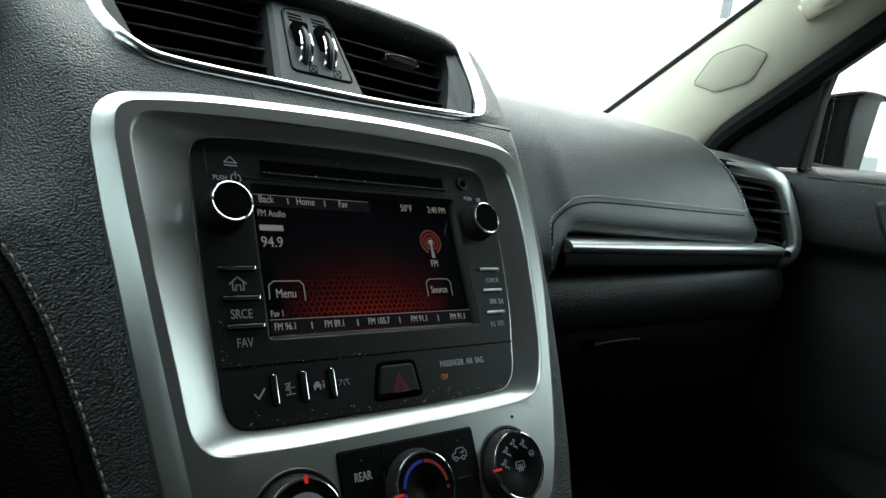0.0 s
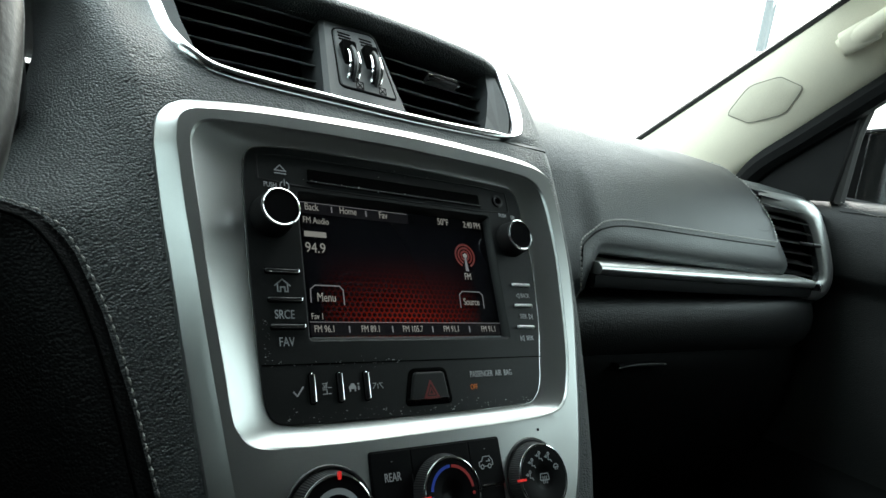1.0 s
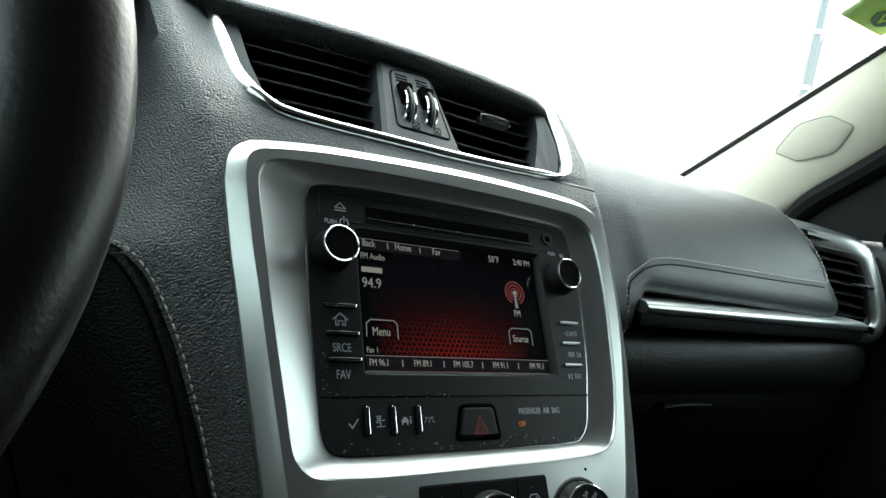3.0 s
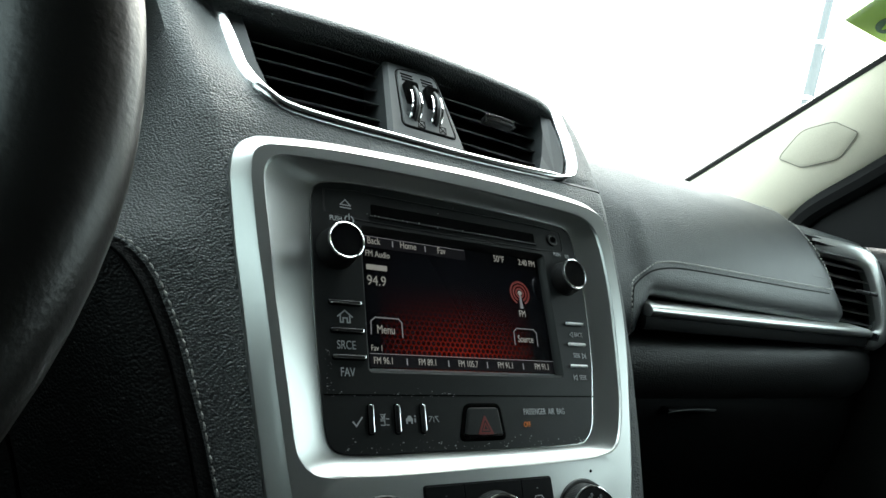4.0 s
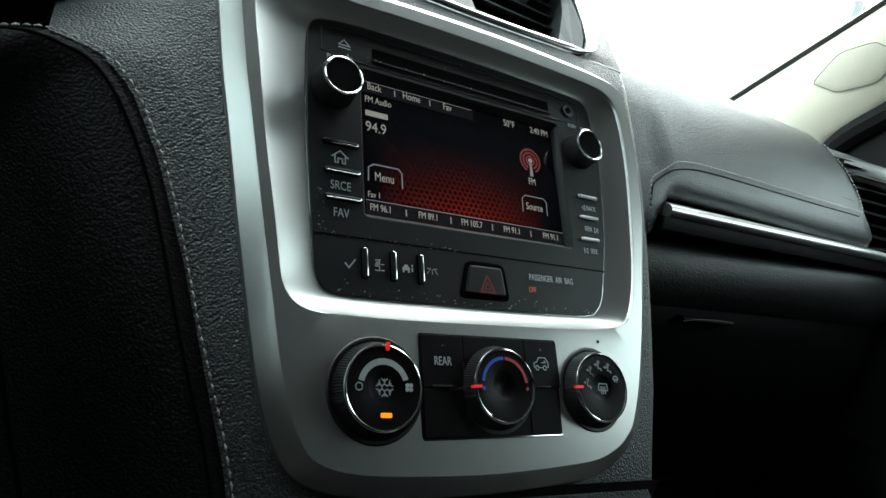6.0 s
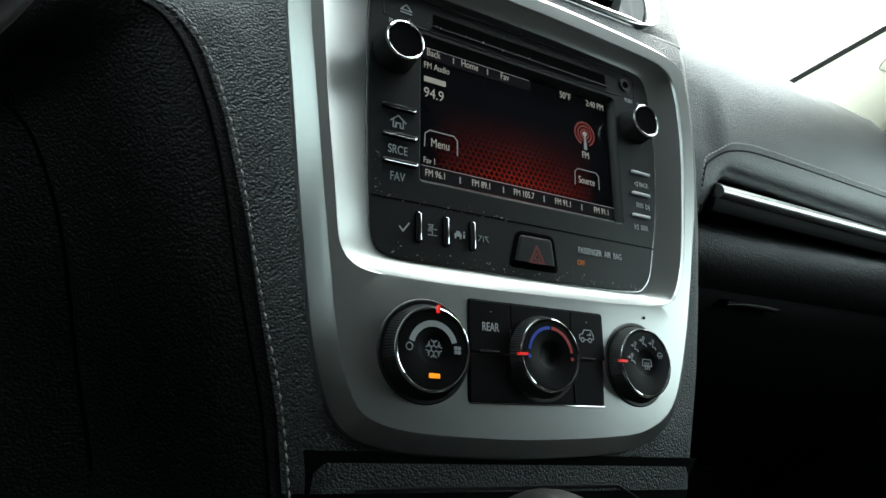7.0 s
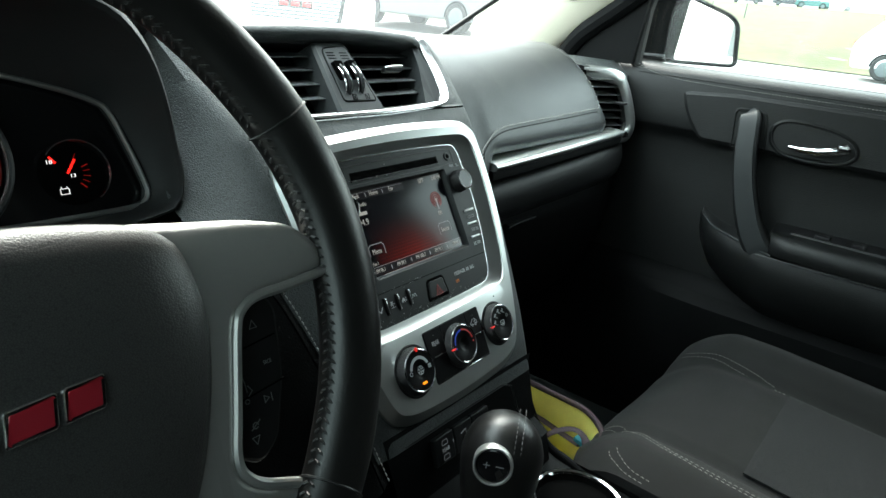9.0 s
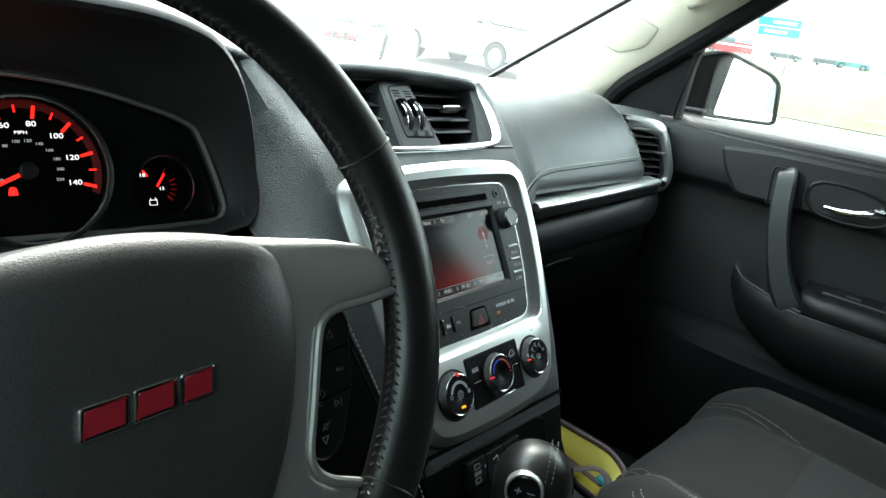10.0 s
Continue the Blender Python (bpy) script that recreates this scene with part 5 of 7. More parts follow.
part("hood_inner", loft([lay(c1, 0.008), hooded([(x * 1.012, z * 1.02) for x, z in c1], 0.1), hooded(between(c1, hood1, 0.55), 0.35), hooded(between(c1, hood1, 0.93), 0.7), hooded(hood1, 1.0)]), hood_black, cluster, smooth=60)
big = lambda k: [(x * (1 + 0.012 * k), z * (1 + (0.08 if z > 0 else 0.03) * k)) for x, z in hood1]
part("hood_top", loft([hooded(hood1, 1.0), hooded(big(0.35), 1.0, -0.004), hooded(big(1.0), 1.0, -0.003), hooded(big(1.8), 1.0, 0.004), [(x * 0.92, 0.04, z * (1.22 if z > 0 else 1.05)) for x, z in hood1], [(x * 0.82, 0.14, z * 1.12 + 0.03 * (z > 0)) for x, z in hood1]]), hood_black, cluster, "dark hood over the gauges", smooth=60)
SPD = (0.0408, 0.0083)
speedo = part("speedometer", slab(circle(*SPD, 0.0510, 64), 0.010, 0.0072, 0), void_black, cluster, "speedometer with red ticks and pale numbers")
part("bezel_ring", tube([(SPD[0] + 0.0532 * math.cos(2 * math.pi * i / 64), -0.001, SPD[1] + 0.0532 * math.sin(2 * math.pi * i / 64)) for i in range(64)], 0.0022, 8, up=(0, 1, 0), closed=True), satin_black, speedo)
part("chrome_ring", tube([(SPD[0] + 0.0510 * math.cos(2 * math.pi * i / 64), -0.0022, SPD[1] + 0.0510 * math.sin(2 * math.pi * i / 64)) for i in range(64)], 0.0010, 6, up=(0, 1, 0), closed=True), bright_chrome, speedo)
part("glow_ring", loft([[(SPD[0] + r * math.cos(radians(a)), 0.0066, SPD[1] + r * math.sin(radians(a))) for a in range(-22, 212, 5)] for r in (0.0440, 0.0498)], closed=False), gauge_glow, speedo, "dim red ring of light", smooth=0)
GY = 0.0065


def tick(c, a, ra, rb, w, mat, parent, name="tick"):
    ca, sa = math.cos(radians(a)), math.sin(radians(a))
    return part(name, stroke([(c[0] + ra * ca, c[1] + ra * sa), (c[0] + rb * ca, c[1] + rb * sa)], w, GY, bmesh.new()), mat, parent, smooth=0)


for i in range(15):
    a = 205 - i * 15.8
    tick(SPD, a, 0.0385 if i % 2 == 0 else 0.0415, 0.0455, 0.0022 if i % 2 == 0 else 0.0012, gauge_red, speedo)
for i, s in enumerate(("0", "20", "40", "60", "80", "100", "120", "140")):
    a = radians(205 - i * 31.6)
    words(s, SPD[0] + 0.0312 * math.cos(a), SPD[1] + 0.0335 * math.sin(a), 0.0052, gauge_white, speedo, GY, wide=1.3)
for i, s in enumerate(("0", "20", "40", "60", "80", "100", "120", "140", "160", "180", "200", "220")):
    a = radians(205 - i * 20.3)
    words(s, SPD[0] + 0.0212 * math.cos(a), SPD[1] + 0.0212 * math.sin(a), 0.0028, gauge_dim, speedo, GY, wide=1.25)
words("MPH", SPD[0] - 0.001, SPD[1] + 0.0268, 0.0032, gauge_white, speedo, GY, wide=1.3)
words("km/h", SPD[0] - 0.018, SPD[1] - 0.0055, 0.0026, gauge_dim, speedo, GY)
tick(SPD, 205, 0.004, 0.037, 0.0026, gauge_red, speedo, "needle")
part("needle_hub", slab(circle(*SPD, 0.006, 24), 0.007, 0.003, 0.001), satin_black, speedo)
part("belt_lamp", slab(rounded([(SPD[0] - 0.0125, SPD[1] - 0.0105), (SPD[0] - 0.0085, SPD[1] - 0.0110), (SPD[0] - 0.0075, SPD[1] - 0.0165), (SPD[0] - 0.0140, SPD[1] - 0.0165)], 0.0016, 4), GY + 0.0003, GY, 0), gauge_red, speedo, "red warning lamp")
for sx in (1, -1):
    VC = (0.1355 * sx, -0.0070)
    TC = (-0.0730, 0.0083)
    if sx < 0:
        tach = part("tachometer", slab(circle(*TC, 0.0510, 64), 0.010, 0.0072, 0), void_black, cluster)
        for i in range(15):
            tick(TC, 222 - i * 18.0, 0.0385, 0.0455, 0.0018, gauge_red, tach)
    volt = part("voltmeter" if sx > 0 else "fuel_gauge", slab(circle(*VC, 0.0235, 48), 0.010, 0.0071, 0), void_black, cluster)
    part("chrome_ring", tube([(VC[0] + 0.0235 * math.cos(radians(a)), -0.001, VC[1] + 0.0235 * math.sin(radians(a))) for a in range(-60, 150, 6)], 0.0008, 6, up=(0, 1, 0)), chrome, volt)
    for a, w in ((128, 0.0016), (60, 0.0004), (20, 0.0008), (5, 0.0005), (-12, 0.0005), (-28, 0.0005), (-45, 0.0010)):
        tick((VC[0] - 0.004, VC[1]), a, 0.0115, 0.0160, w, gauge_red if a == 128 else gauge_dull, volt)
    tick((VC[0] - 0.004, VC[1]), 55, 0.001, 0.0115, 0.0016, gauge_red, volt, "needle")
    if sx > 0:
        words("18", VC[0] - 0.0150, VC[1] + 0.0095, 0.0040, gauge_white, volt, GY, wide=1.3)
        words("13", VC[0] - 0.0005, VC[1] - 0.0018, 0.0036, gauge_white, volt, GY, wide=1.3)
        BAT = rect(VC[0] - 0.0085, VC[1] - 0.0125, 0.0060, 0.0040, 0.0002, 1)
        strokes([BAT + BAT[:2], [(VC[0] - 0.0105, VC[1] - 0.0100), (VC[0] - 0.0105, VC[1] - 0.0090)], [(VC[0] - 0.0065, VC[1] - 0.0100), (VC[0] - 0.0065, VC[1] - 0.0090)]], 0.00035, gauge_white, volt, GY, "battery_symbol")

# ---- steering wheel: in its own plane ----
wheel = thing("steering_wheel", WHEEL, "black leather steering wheel with satin silver spokes", "steering wheel")
RIM_X, RIM_Z, RIM_Y = -0.0010, 0.0141, 0.0037  # rim's middle against the hub
RIM_A, RIM_B = 0.1916, 0.1897  # outer half width and height
# the rim's plane leans slightly more than the hub's
RIM_LEAN = WHEEL.inverted() @ Matrix.Translation((-0.4021, -0.1496, 1.1083)) @ Matrix.Rotation(radians(1.77), 4, "Z") @ Matrix.Rotation(-radians(25.58), 4, "X")


def grip(a):
    """Half width of the rim: full at the thumb grips, slimmer towards the top and the bottom."""
    d = abs((math.degrees(a) + 180) % 360 - 180)
    d = min(d, 180 - d)
    k = max(0.0, min(1.0, (d - 32) / 26.0))
    return 0.0190 - 0.0021 * k * k * (3 - 2 * k)


def rim_point(a, b, e=0.0):
    """A point on the rim: a round the wheel, b round the section, e proud of the hide."""
    w = grip(a)
    r = -w + (w + e) * math.cos(b)
    return tuple(RIM_LEAN @ Vector((RIM_X + (RIM_A + r) * math.cos(a), RIM_Y + 0.78 * (w + e) * math.sin(b), RIM_Z + (RIM_B + r) * math.sin(a))))


def rim_section(a, k=20, e=0.0):
    return [rim_point(a, 2 * math.pi * j / k, e) for j in range(k)]


rings = [rim_section(2 * math.pi * i / 96) for i in range(96)]
rim = part("rim", loft(rings + [rings[0]]), wheel_hide, wheel, "black leather rim with laced inner seam", smooth=80)
for a in (26.0, -44, 154, 224):
    part("rim_seam", tube([Vector(p) for p in rim_section(radians(a), 24, 0.0003)], 0.0008, 5, closed=True), dark_thread, rim)
# lacing along the inner side of the rim
bm = bmesh.new()
for a0, a1 in ((-43, 25), (27, 153), (155, 223), (225, 315)):
    n = int((a1 - a0) / 1.9)
    for i in range(n):
        a = radians(a0 + (a1 - a0) * (i + 0.5) / n)
        b = a + radians(1.1)
        for sgn in (-1, 1):
            pts_ = []
            for q, e in ((0.0, 0.0), (0.5, 0.0007), (1.0, -0.0002)):
                pts_.append(rim_point(b + (a - b) * q, math.pi - sgn * radians(3 + 16 * q) + radians(10), e - 0.0007))
            tube(pts_, 0.0011, 6, bm=bm, taper=[1.0, 0.9, 0.4])
tagged(part("lacing", bm, dark_thread, rim, "dark laced stitching"), kind="stuff")

HUB = curve2([(-0.078, 0.020), (-0.072, 0.046), (-0.050, 0.060), (0.0, 0.066), (0.050, 0.060), (0.0700, 0.050), (0.0765, 0.034), (0.0795, 0.012), (0.0755, -0.014), (0.068, -0.040), (0.057, -0.066), (0.040, -0.088), (0.0, -0.096), (-0.040, -0.088), (-0.058, -0.066), (-0.070, -0.040), (-0.078, 0.020)], 6)[:-1]
hb = spokes_of([(x * 1.065, z) for x, z in HUB], 96)
sc = lambda k: [(x * k, z * k) for x, z in hb]
pad = part("hub_pad", loft([lay(hb, 0.03), lay(hb, -0.003), lay(sc(0.985), -0.0068), lay(sc(0.95), -0.0100), lay(sc(0.89), -0.0135), lay(sc(0.80), -0.0165), lay(sc(0.68), -0.0187), lay(sc(0.5), -0.0203), lay(sc(0.2), -0.0210)], cap0=True, cap1=True), hub_skin, wheel, "grained black hub pad", smooth=60)
# badge: three plain red blocks in bright frames
for k, (x0, x1) in enumerate(((-0.0306, -0.0112), (-0.0096, 0.0090), (0.0106, 0.0266))):
    lean = lambda x: 0.0032 + 0.062 * x
    poly = rounded([(x0 + 0.001, lean(x0)), (x1 + 0.001, lean(x1)), (x1 - 0.001, lean(x1) - 0.0136), (x0 - 0.001, lean(x0) - 0.0136)], 0.0020, 4)
    b = part("badge_block", slab(poly, -0.018, -0.0226, 0.0007), chrome, wheel, "chrome-framed dark red badge block", smooth=20)
    part("badge_inlay", slab(inset(poly, 0.0018), -0.022, -0.0230, 0.0003), badge_red, b, smooth=0)
for s in (1, -1):
    # upper spoke, the bright frame round the switches, the lower strut
    SP = [(0.058, 0.0600), (0.085, 0.0560), (0.118, 0.0515), (0.144, 0.0450), (0.158, 0.0300), (0.157, 0.0165), (0.132, 0.0142), (0.110, 0.0135), (0.1000, 0.0090), (0.0960, 0.001), (0.0905, -0.022), (0.0860, -0.040),
          (0.0815, -0.058), (0.0830, -0.068), (0.0925, -0.0770), (0.112, -0.0860), (0.1255, -0.0960), (0.120, -0.1080), (0.100, -0.1050), (0.066, -0.097), (0.044, -0.082), (0.049, -0.060), (0.0600, -0.036), (0.0635, -0.010), (0.0640, 0.014), (0.0610, 0.040)]
    poly = rounded([(x * s - (0.012 if s < 0 and x > 0.13 else 0.0), z) for x, z in SP], 0.006, 3)
    face_ = loft([lay(poly, 0.012), lay(poly, -0.0020), lay(inset(poly, 0.0005), -0.0036), lay(inset(poly, 0.0013), -0.0052), lay(inset(poly, 0.0024), -0.0064), lay(inset(poly, 0.0038), -0.0072), lay(inset(poly, 0.0050), -0.0076)], cap0=True, cap1=True)
    # the top of the spoke rolls away from the driver
    for zc in (0.024, 0.028, 0.032, 0.036, 0.040, 0.044, 0.048, 0.052):
        bmesh.ops.bisect_plane(face_, geom=face_.verts[:] + face_.edges[:] + face_.faces[:], plane_co=(0, 0, zc), plane_no=(0, 0, 1))
    for xc in range(50, 160, 5):
        bmesh.ops.bisect_plane(face_, geom=face_.verts[:] + face_.edges[:] + face_.faces[:], plane_co=(s * xc / 1000.0, 0, 0), plane_no=(1, 0, 0))
    for v in face_.verts:
        if v.co.y < 0.005:
            v.co.y += 8.0 * max(0.0, v.co.z - 0.024) ** 2
    spoke = part("spoke", face_, spoke_silver, wheel, "satin silver spoke", smooth=50)
    lip_ = curve3([(x * s, -0.0058, z) for x, z in ((0.156, 0.0160), (0.132, 0.0140), (0.111, 0.0132), (0.1010, 0.0085), (0.0965, 0.0), (0.0908, -0.022), (0.0863, -0.040), (0.0820, -0.057), (0.0838, -0.0672), (0.0930, -0.0762), (0.112, -0.0850), (0.123, -0.093))], 5)
    part("spoke_lip", tube(lip_, 0.0028, 10, up=(0, 1, 0)), spoke_silver, spoke, "rounded bright lip")
    SW = rounded([(x * s, z) for x, z in ((0.1035, 0.0125), (0.120, 0.0150), (0.1275, 0.005), (0.1240, -0.030), (0.1130, -0.062), (0.100, -0.071), (0.0880, -0.063), (0.0925, -0.040), (0.0985, -0.010))], 0.006, 4)
    sw = part("switch_pad", slab(SW, 0.014, 0.003, 0.002), satin_black, wheel, "black switch pad")
    for z in (-0.012, -0.036):
        part("switch_gap", slab([(0.093 * s, z), (0.123 * s, z + 0.003), (0.123 * s, z + 0.0022), (0.093 * s, z - 0.0008)], 0.005, 0.0027, 0), void_black, sw)
    if s > 0:
        for sym in ([(0.1085, -0.0035), (0.1145, -0.0035), (0.1115, 0.0020), (0.1085, -0.0035)], [(0.0965, -0.0555), (0.1025, -0.0555), (0.0995, -0.0610), (0.0965, -0.0555)], [(0.1085, -0.0375), (0.1085, -0.0425), (0.1125, -0.0400), (0.1085, -0.0375)], [(0.1132, -0.0372), (0.1132, -0.0428)]):
            mx, mz = sum(p[0] for p in sym) / len(sym), sum(p[1] for p in sym) / len(sym)
            strokes([[(mx + 0.72 * (px - mx), mz + 0.72 * (pz - mz)) for px, pz in sym]], 0.0004, icon_dim, sw, 0.0026, "switch_symbol")
        words("SRCE", 0.1150, -0.0220, 0.0028, icon_dim, sw, 0.0026, wide=0.8)
        strokes([curve2([(0.0985, -0.0240), (0.0995, -0.0270), (0.1000, -0.0330)], 4), [(0.1010, -0.0300), (0.1030, -0.0330), (0.1005, -0.0350)], circle(0.0990, -0.0375, 0.0012, 8), circle(0.1005, -0.0505, 0.0016, 8), [(0.0980, -0.0520), (0.1035, -0.0485)]], 0.0005, icon_dim, sw, 0.0026, "phone_symbol")
col = bmesh.new()
loft([[(0.060 * math.cos(2 * math.pi * i / 32), y, 0.050 * math.sin(2 * math.pi * i / 32) - 0.01) for i in range(32)] for y in (0.03, 0.06, 0.16)], cap0=True, bm=col)
part("column_shroud", col, hard_black, wheel, smooth=60)

# ---- right end of the dash: side vent in its silver surround ----
rv = thing("side_vent", Matrix.Translation((0.009, 0.0, 0.005)), "passenger side air vent in a satin silver surround", "air vent")
RV = [(0.648, 0.174, 1.168), (0.700, 0.135, 1.165), (0.722, 0.123, 1.148), (0.742, 0.108, 1.095), (0.741, 0.104, 1.068), (0.724, 0.106, 1.056), (0.700, 0.102, 1.056)]
path = curve3(RV, 6)
band = []
for i, p in enumerate(path):
    d = (path[min(i + 1, len(path) - 1)] - path[max(i - 1, 0)]).normalized()
    out = Vector((-0.42, -0.9, 0.05))
    side = d.cross(out).normalized()
    w = 0.0130 if i < 30 else 0.0100
    band.append([p + side * w + out * -0.012, p + side * w + out * 0.0, p + side * w * 0.5 + out * 0.003, p - side * w * 0.4 + out * 0.0015, p - side * w + out * -0.004, p - side * w + out * -0.02])
part("surround", loft(band, cap0=True, cap1=True), silver, rv, "satin silver surround", smooth=60)
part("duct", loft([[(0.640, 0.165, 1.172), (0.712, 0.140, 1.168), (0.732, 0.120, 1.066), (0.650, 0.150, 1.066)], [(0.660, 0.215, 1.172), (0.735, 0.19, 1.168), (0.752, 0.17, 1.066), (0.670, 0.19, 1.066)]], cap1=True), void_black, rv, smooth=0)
for k in range(7):
    z = 1.076 + 0.0138 * k
    e = (z - 1.066) / 0.1
    a, b = Vector((0.640, 0.152, z)), Vector((0.733 - 0.022 * e, 0.116 + 0.018 * e, z))
    part("slat", loft([[p + Vector(d) for d in ((0, 0, 0.0012), (-0.002, -0.004, -0.0002), (0, 0, -0.0012), (0.01, 0.02, 0.003), (0.01, 0.02, 0.005))] for p in (a, a.lerp(b, 0.5), b)], cap0=True, cap1=True), side_slat, rv)
part("slider_tab", box(0.694, 0.716, 0.108, 0.128, 1.116, 1.121, 0.0015), satin_black, rv)
part("corner_clip", box(0.694, 0.716, 0.0965, 0.106, 1.0595, 1.069, 0.002), gloss_black, rv, "glossy black clip")
part("clip_trim", tube([(0.695, 0.0960, 1.060), (0.715, 0.0962, 1.060), (0.7155, 0.0962, 1.0685)], 0.0008, 6), chrome, rv)
solo("dash_end", loft([[(0.600, 0.67, 1.150), (0.70, 0.67, 1.150), (0.76, 0.67, 1.150), (0.84, 0.67, 1.150)], [(0.600, 0.46, 1.165), (0.70, 0.46, 1.165), (0.76, 0.46, 1.165), (0.82, 0.46, 1.165)], [(0.600, 0.30, 1.195), (0.70, 0.30, 1.195), (0.76, 0.29, 1.192), (0.82, 0.28, 1.188)], [(0.610, 0.22, 1.197), (0.70, 0.20, 1.197), (0.76, 0.185, 1.194), (0.82, 0.18, 1.192)], [(0.648, 0.180, 1.184), (0.706, 0.146, 1.180), (0.750, 0.135, 1.172), (0.80, 0.15, 1.170)], [(0.718, 0.148, 1.168), (0.735, 0.128, 1.152), (0.765, 0.128, 1.150), (0.80, 0.15, 1.15)], [(0.752, 0.115, 1.10), (0.757, 0.114, 1.09), (0.775, 0.125, 1.08), (0.80, 0.15, 1.08)], [(0.700, 0.112, 1.047), (0.745, 0.112, 1.045), (0.775, 0.13, 1.045), (0.80, 0.15, 1.045)]], closed=False), leather, "black dash end beside the side vent", "dashboard", kind="structure", smooth=60)

# ---- passenger door ----
door = thing("door_1", LEVEL, "black passenger door panel with stitched top, pull handle and armrest", "car door", kind="structure")
YS = [0.30, 0.22, 0.16, 0.10, 0.04, -0.02, -0.08, -0.14, -0.20, -0.28, -0.36, -0.5, -0.7, -0.95]
DP = [(0.870, 1.186), (0.845, 1.196), (0.826, 1.198), (0.812, 1.193), (0.804, 1.184), (0.800, 1.172), (0.798, 1.150), (0.797, 1.12), (0.798, 1.092), (0.801, 1.084), (0.810, 1.078), (0.815, 1.06), (0.815, 1.00), (0.813, 0.94), (0.812, 0.88), (0.812, 0.82), (0.808, 0.80), (0.797, 0.792), (0.792, 0.76), (0.795, 0.60), (0.80, 0.46)]
part("door_skin", loft([[(x, y, z) for x, z in DP[:16]] for y in YS], closed=False), door_skin, door, smooth=50)
part("door_kick", loft([[(x, y, z) for x, z in DP[15:]] for y in YS], closed=False), hard_black, door, "black lower door lining", smooth=50)
for dx, y0, dz, rise_, run in ((0.8045, 0.160, 1.1800, 0.014, 0.045), (0.7995, 0.134, 1.1735, 0.020, 0.040)):
    line = [(dx - 0.0010 + 0.006 * math.exp(-0.012 * i / run), y0 - 0.012 * i, dz + rise_ * math.exp(-0.012 * i / run)) for i in range(76)]
    part("door_stitching", dashes(line, 0.0036, 0.0020, 0.0005, (-0.0003, 0, 0), 1.0), seat_thread, door, "pale stitching")
part("stitch_groove", tube([(0.8015, 0.13 - 0.06 * i, 1.1800) for i in range(15)], 0.0009, 6), door_skin, door)
PN = rounded([(0.036, 1.157), (-0.060, 1.165), (-0.95, 1.172), (-0.95, 1.076), (-0.10, 1.0745), (-0.012, 1.0745), (0.020, 1.115)], [0.014, 0.0, 0.0, 0.0, 0.0, 0.012, 0.03], 5)
part("upper_insert", loft([[(0.805, y, z) for y, z in PN], [(0.7945, y, z) for y, z in PN], [(0.7915, y, z) for y, z in inset(PN, 0.0060)]], cap1=True), door_skin, door, smooth=50)
# pull handle in its recessed outline
ES = rounded([(-0.066, 1.1425), (-0.118, 1.1415), (-0.127, 1.080), (-0.072, 1.0745)], [0.012, 0.012, 0.002, 0.002], 5)
part("handle_outline", loft([[(0.796, y, z) for y, z in inset(ES, -0.004)], [(0.7895, y, z) for y, z in inset(ES, -0.002)], [(0.7890, y, z) for y, z in ES], [(0.7960, y, z) for y, z in inset(ES, 0.004)]], cap1=True), door_skin, door, "dark recess round the pull handle", smooth=40)
PT = curve3([(0.797, -0.093, 1.132), (0.780, -0.096, 1.125), (0.768, -0.103, 1.085), (0.762, -0.1125, 1.04), (0.760, -0.128, 0.99), (0.760, -0.148, 0.943), (0.764, -0.172, 0.908), (0.79, -0.190, 0.885)], 6)
rings = []
for i, p in enumerate(PT):
    d = (PT[min(i + 1, len(PT) - 1)] - PT[max(i - 1, 0)]).normalized()
    s_ = d.cross(Vector((-1, 0, 0))).normalized()
    o_ = s_.cross(d).normalized()
    e = i / (len(PT) - 1)
    w, t = 0.0175 + 0.011 * e * e, 0.010
    rings.append([p + s_ * (w * math.copysign(abs(math.cos(a)) ** 0.5, math.cos(a))) + o_ * (t * math.copysign(abs(math.sin(a)) ** 0.5, math.sin(a))) for a in [2 * math.pi * j / 20 for j in range(20)]])
pull = part("pull_handle", loft(rings, cap0=True, cap1=True), door_skin, door, "black curved pull handle", smooth=60)
rings = []
for i, p in enumerate(PT[2:-5]):
    k = i + 2
    d = (PT[k + 1] - PT[k - 1]).normalized()
    s_ = d.cross(Vector((-1, 0, 0))).normalized()
    o_ = s_.cross(d).normalized()
    o_ = o_ if o_.x < 0 else -o_
    w = 0.0135 + 0.005 * k / len(PT)
    rings.append([p + s_ * w + o_ * 0.0095, p + s_ * (w - 0.001) + o_ * 0.0112, p - s_ * (w - 0.001) + o_ * 0.0112, p - s_ * w + o_ * 0.0095])
part("handle_inlay", loft(rings, closed=False), vent_grey, pull, "smooth dark inlay", smooth=40)
# release lever in its bowl
BW = curve2([(-0.134, 1.112), (-0.139, 1.125), (-0.159, 1.133), (-0.203, 1.132), (-0.239, 1.124), (-0.261, 1.110), (-0.264, 1.093), (-0.243, 1.080), (-0.201, 1.076), (-0.159, 1.081), (-0.139, 1.095), (-0.134, 1.112)], 5)[:-1]
part("lever_bowl", loft([[(0.7918, y, z) for y, z in inset(BW, -0.006)], [(0.7890, y, z) for y, z in inset(BW, -0.002)], [(0.7895, y, z) for y, z in BW], [(0.800, y, z) for y, z in inset(BW, 0.006)], [(0.808, y, z) for y, z in inset(BW, 0.014)]], cap1=True), door_skin, door, "black release bowl", smooth=40)
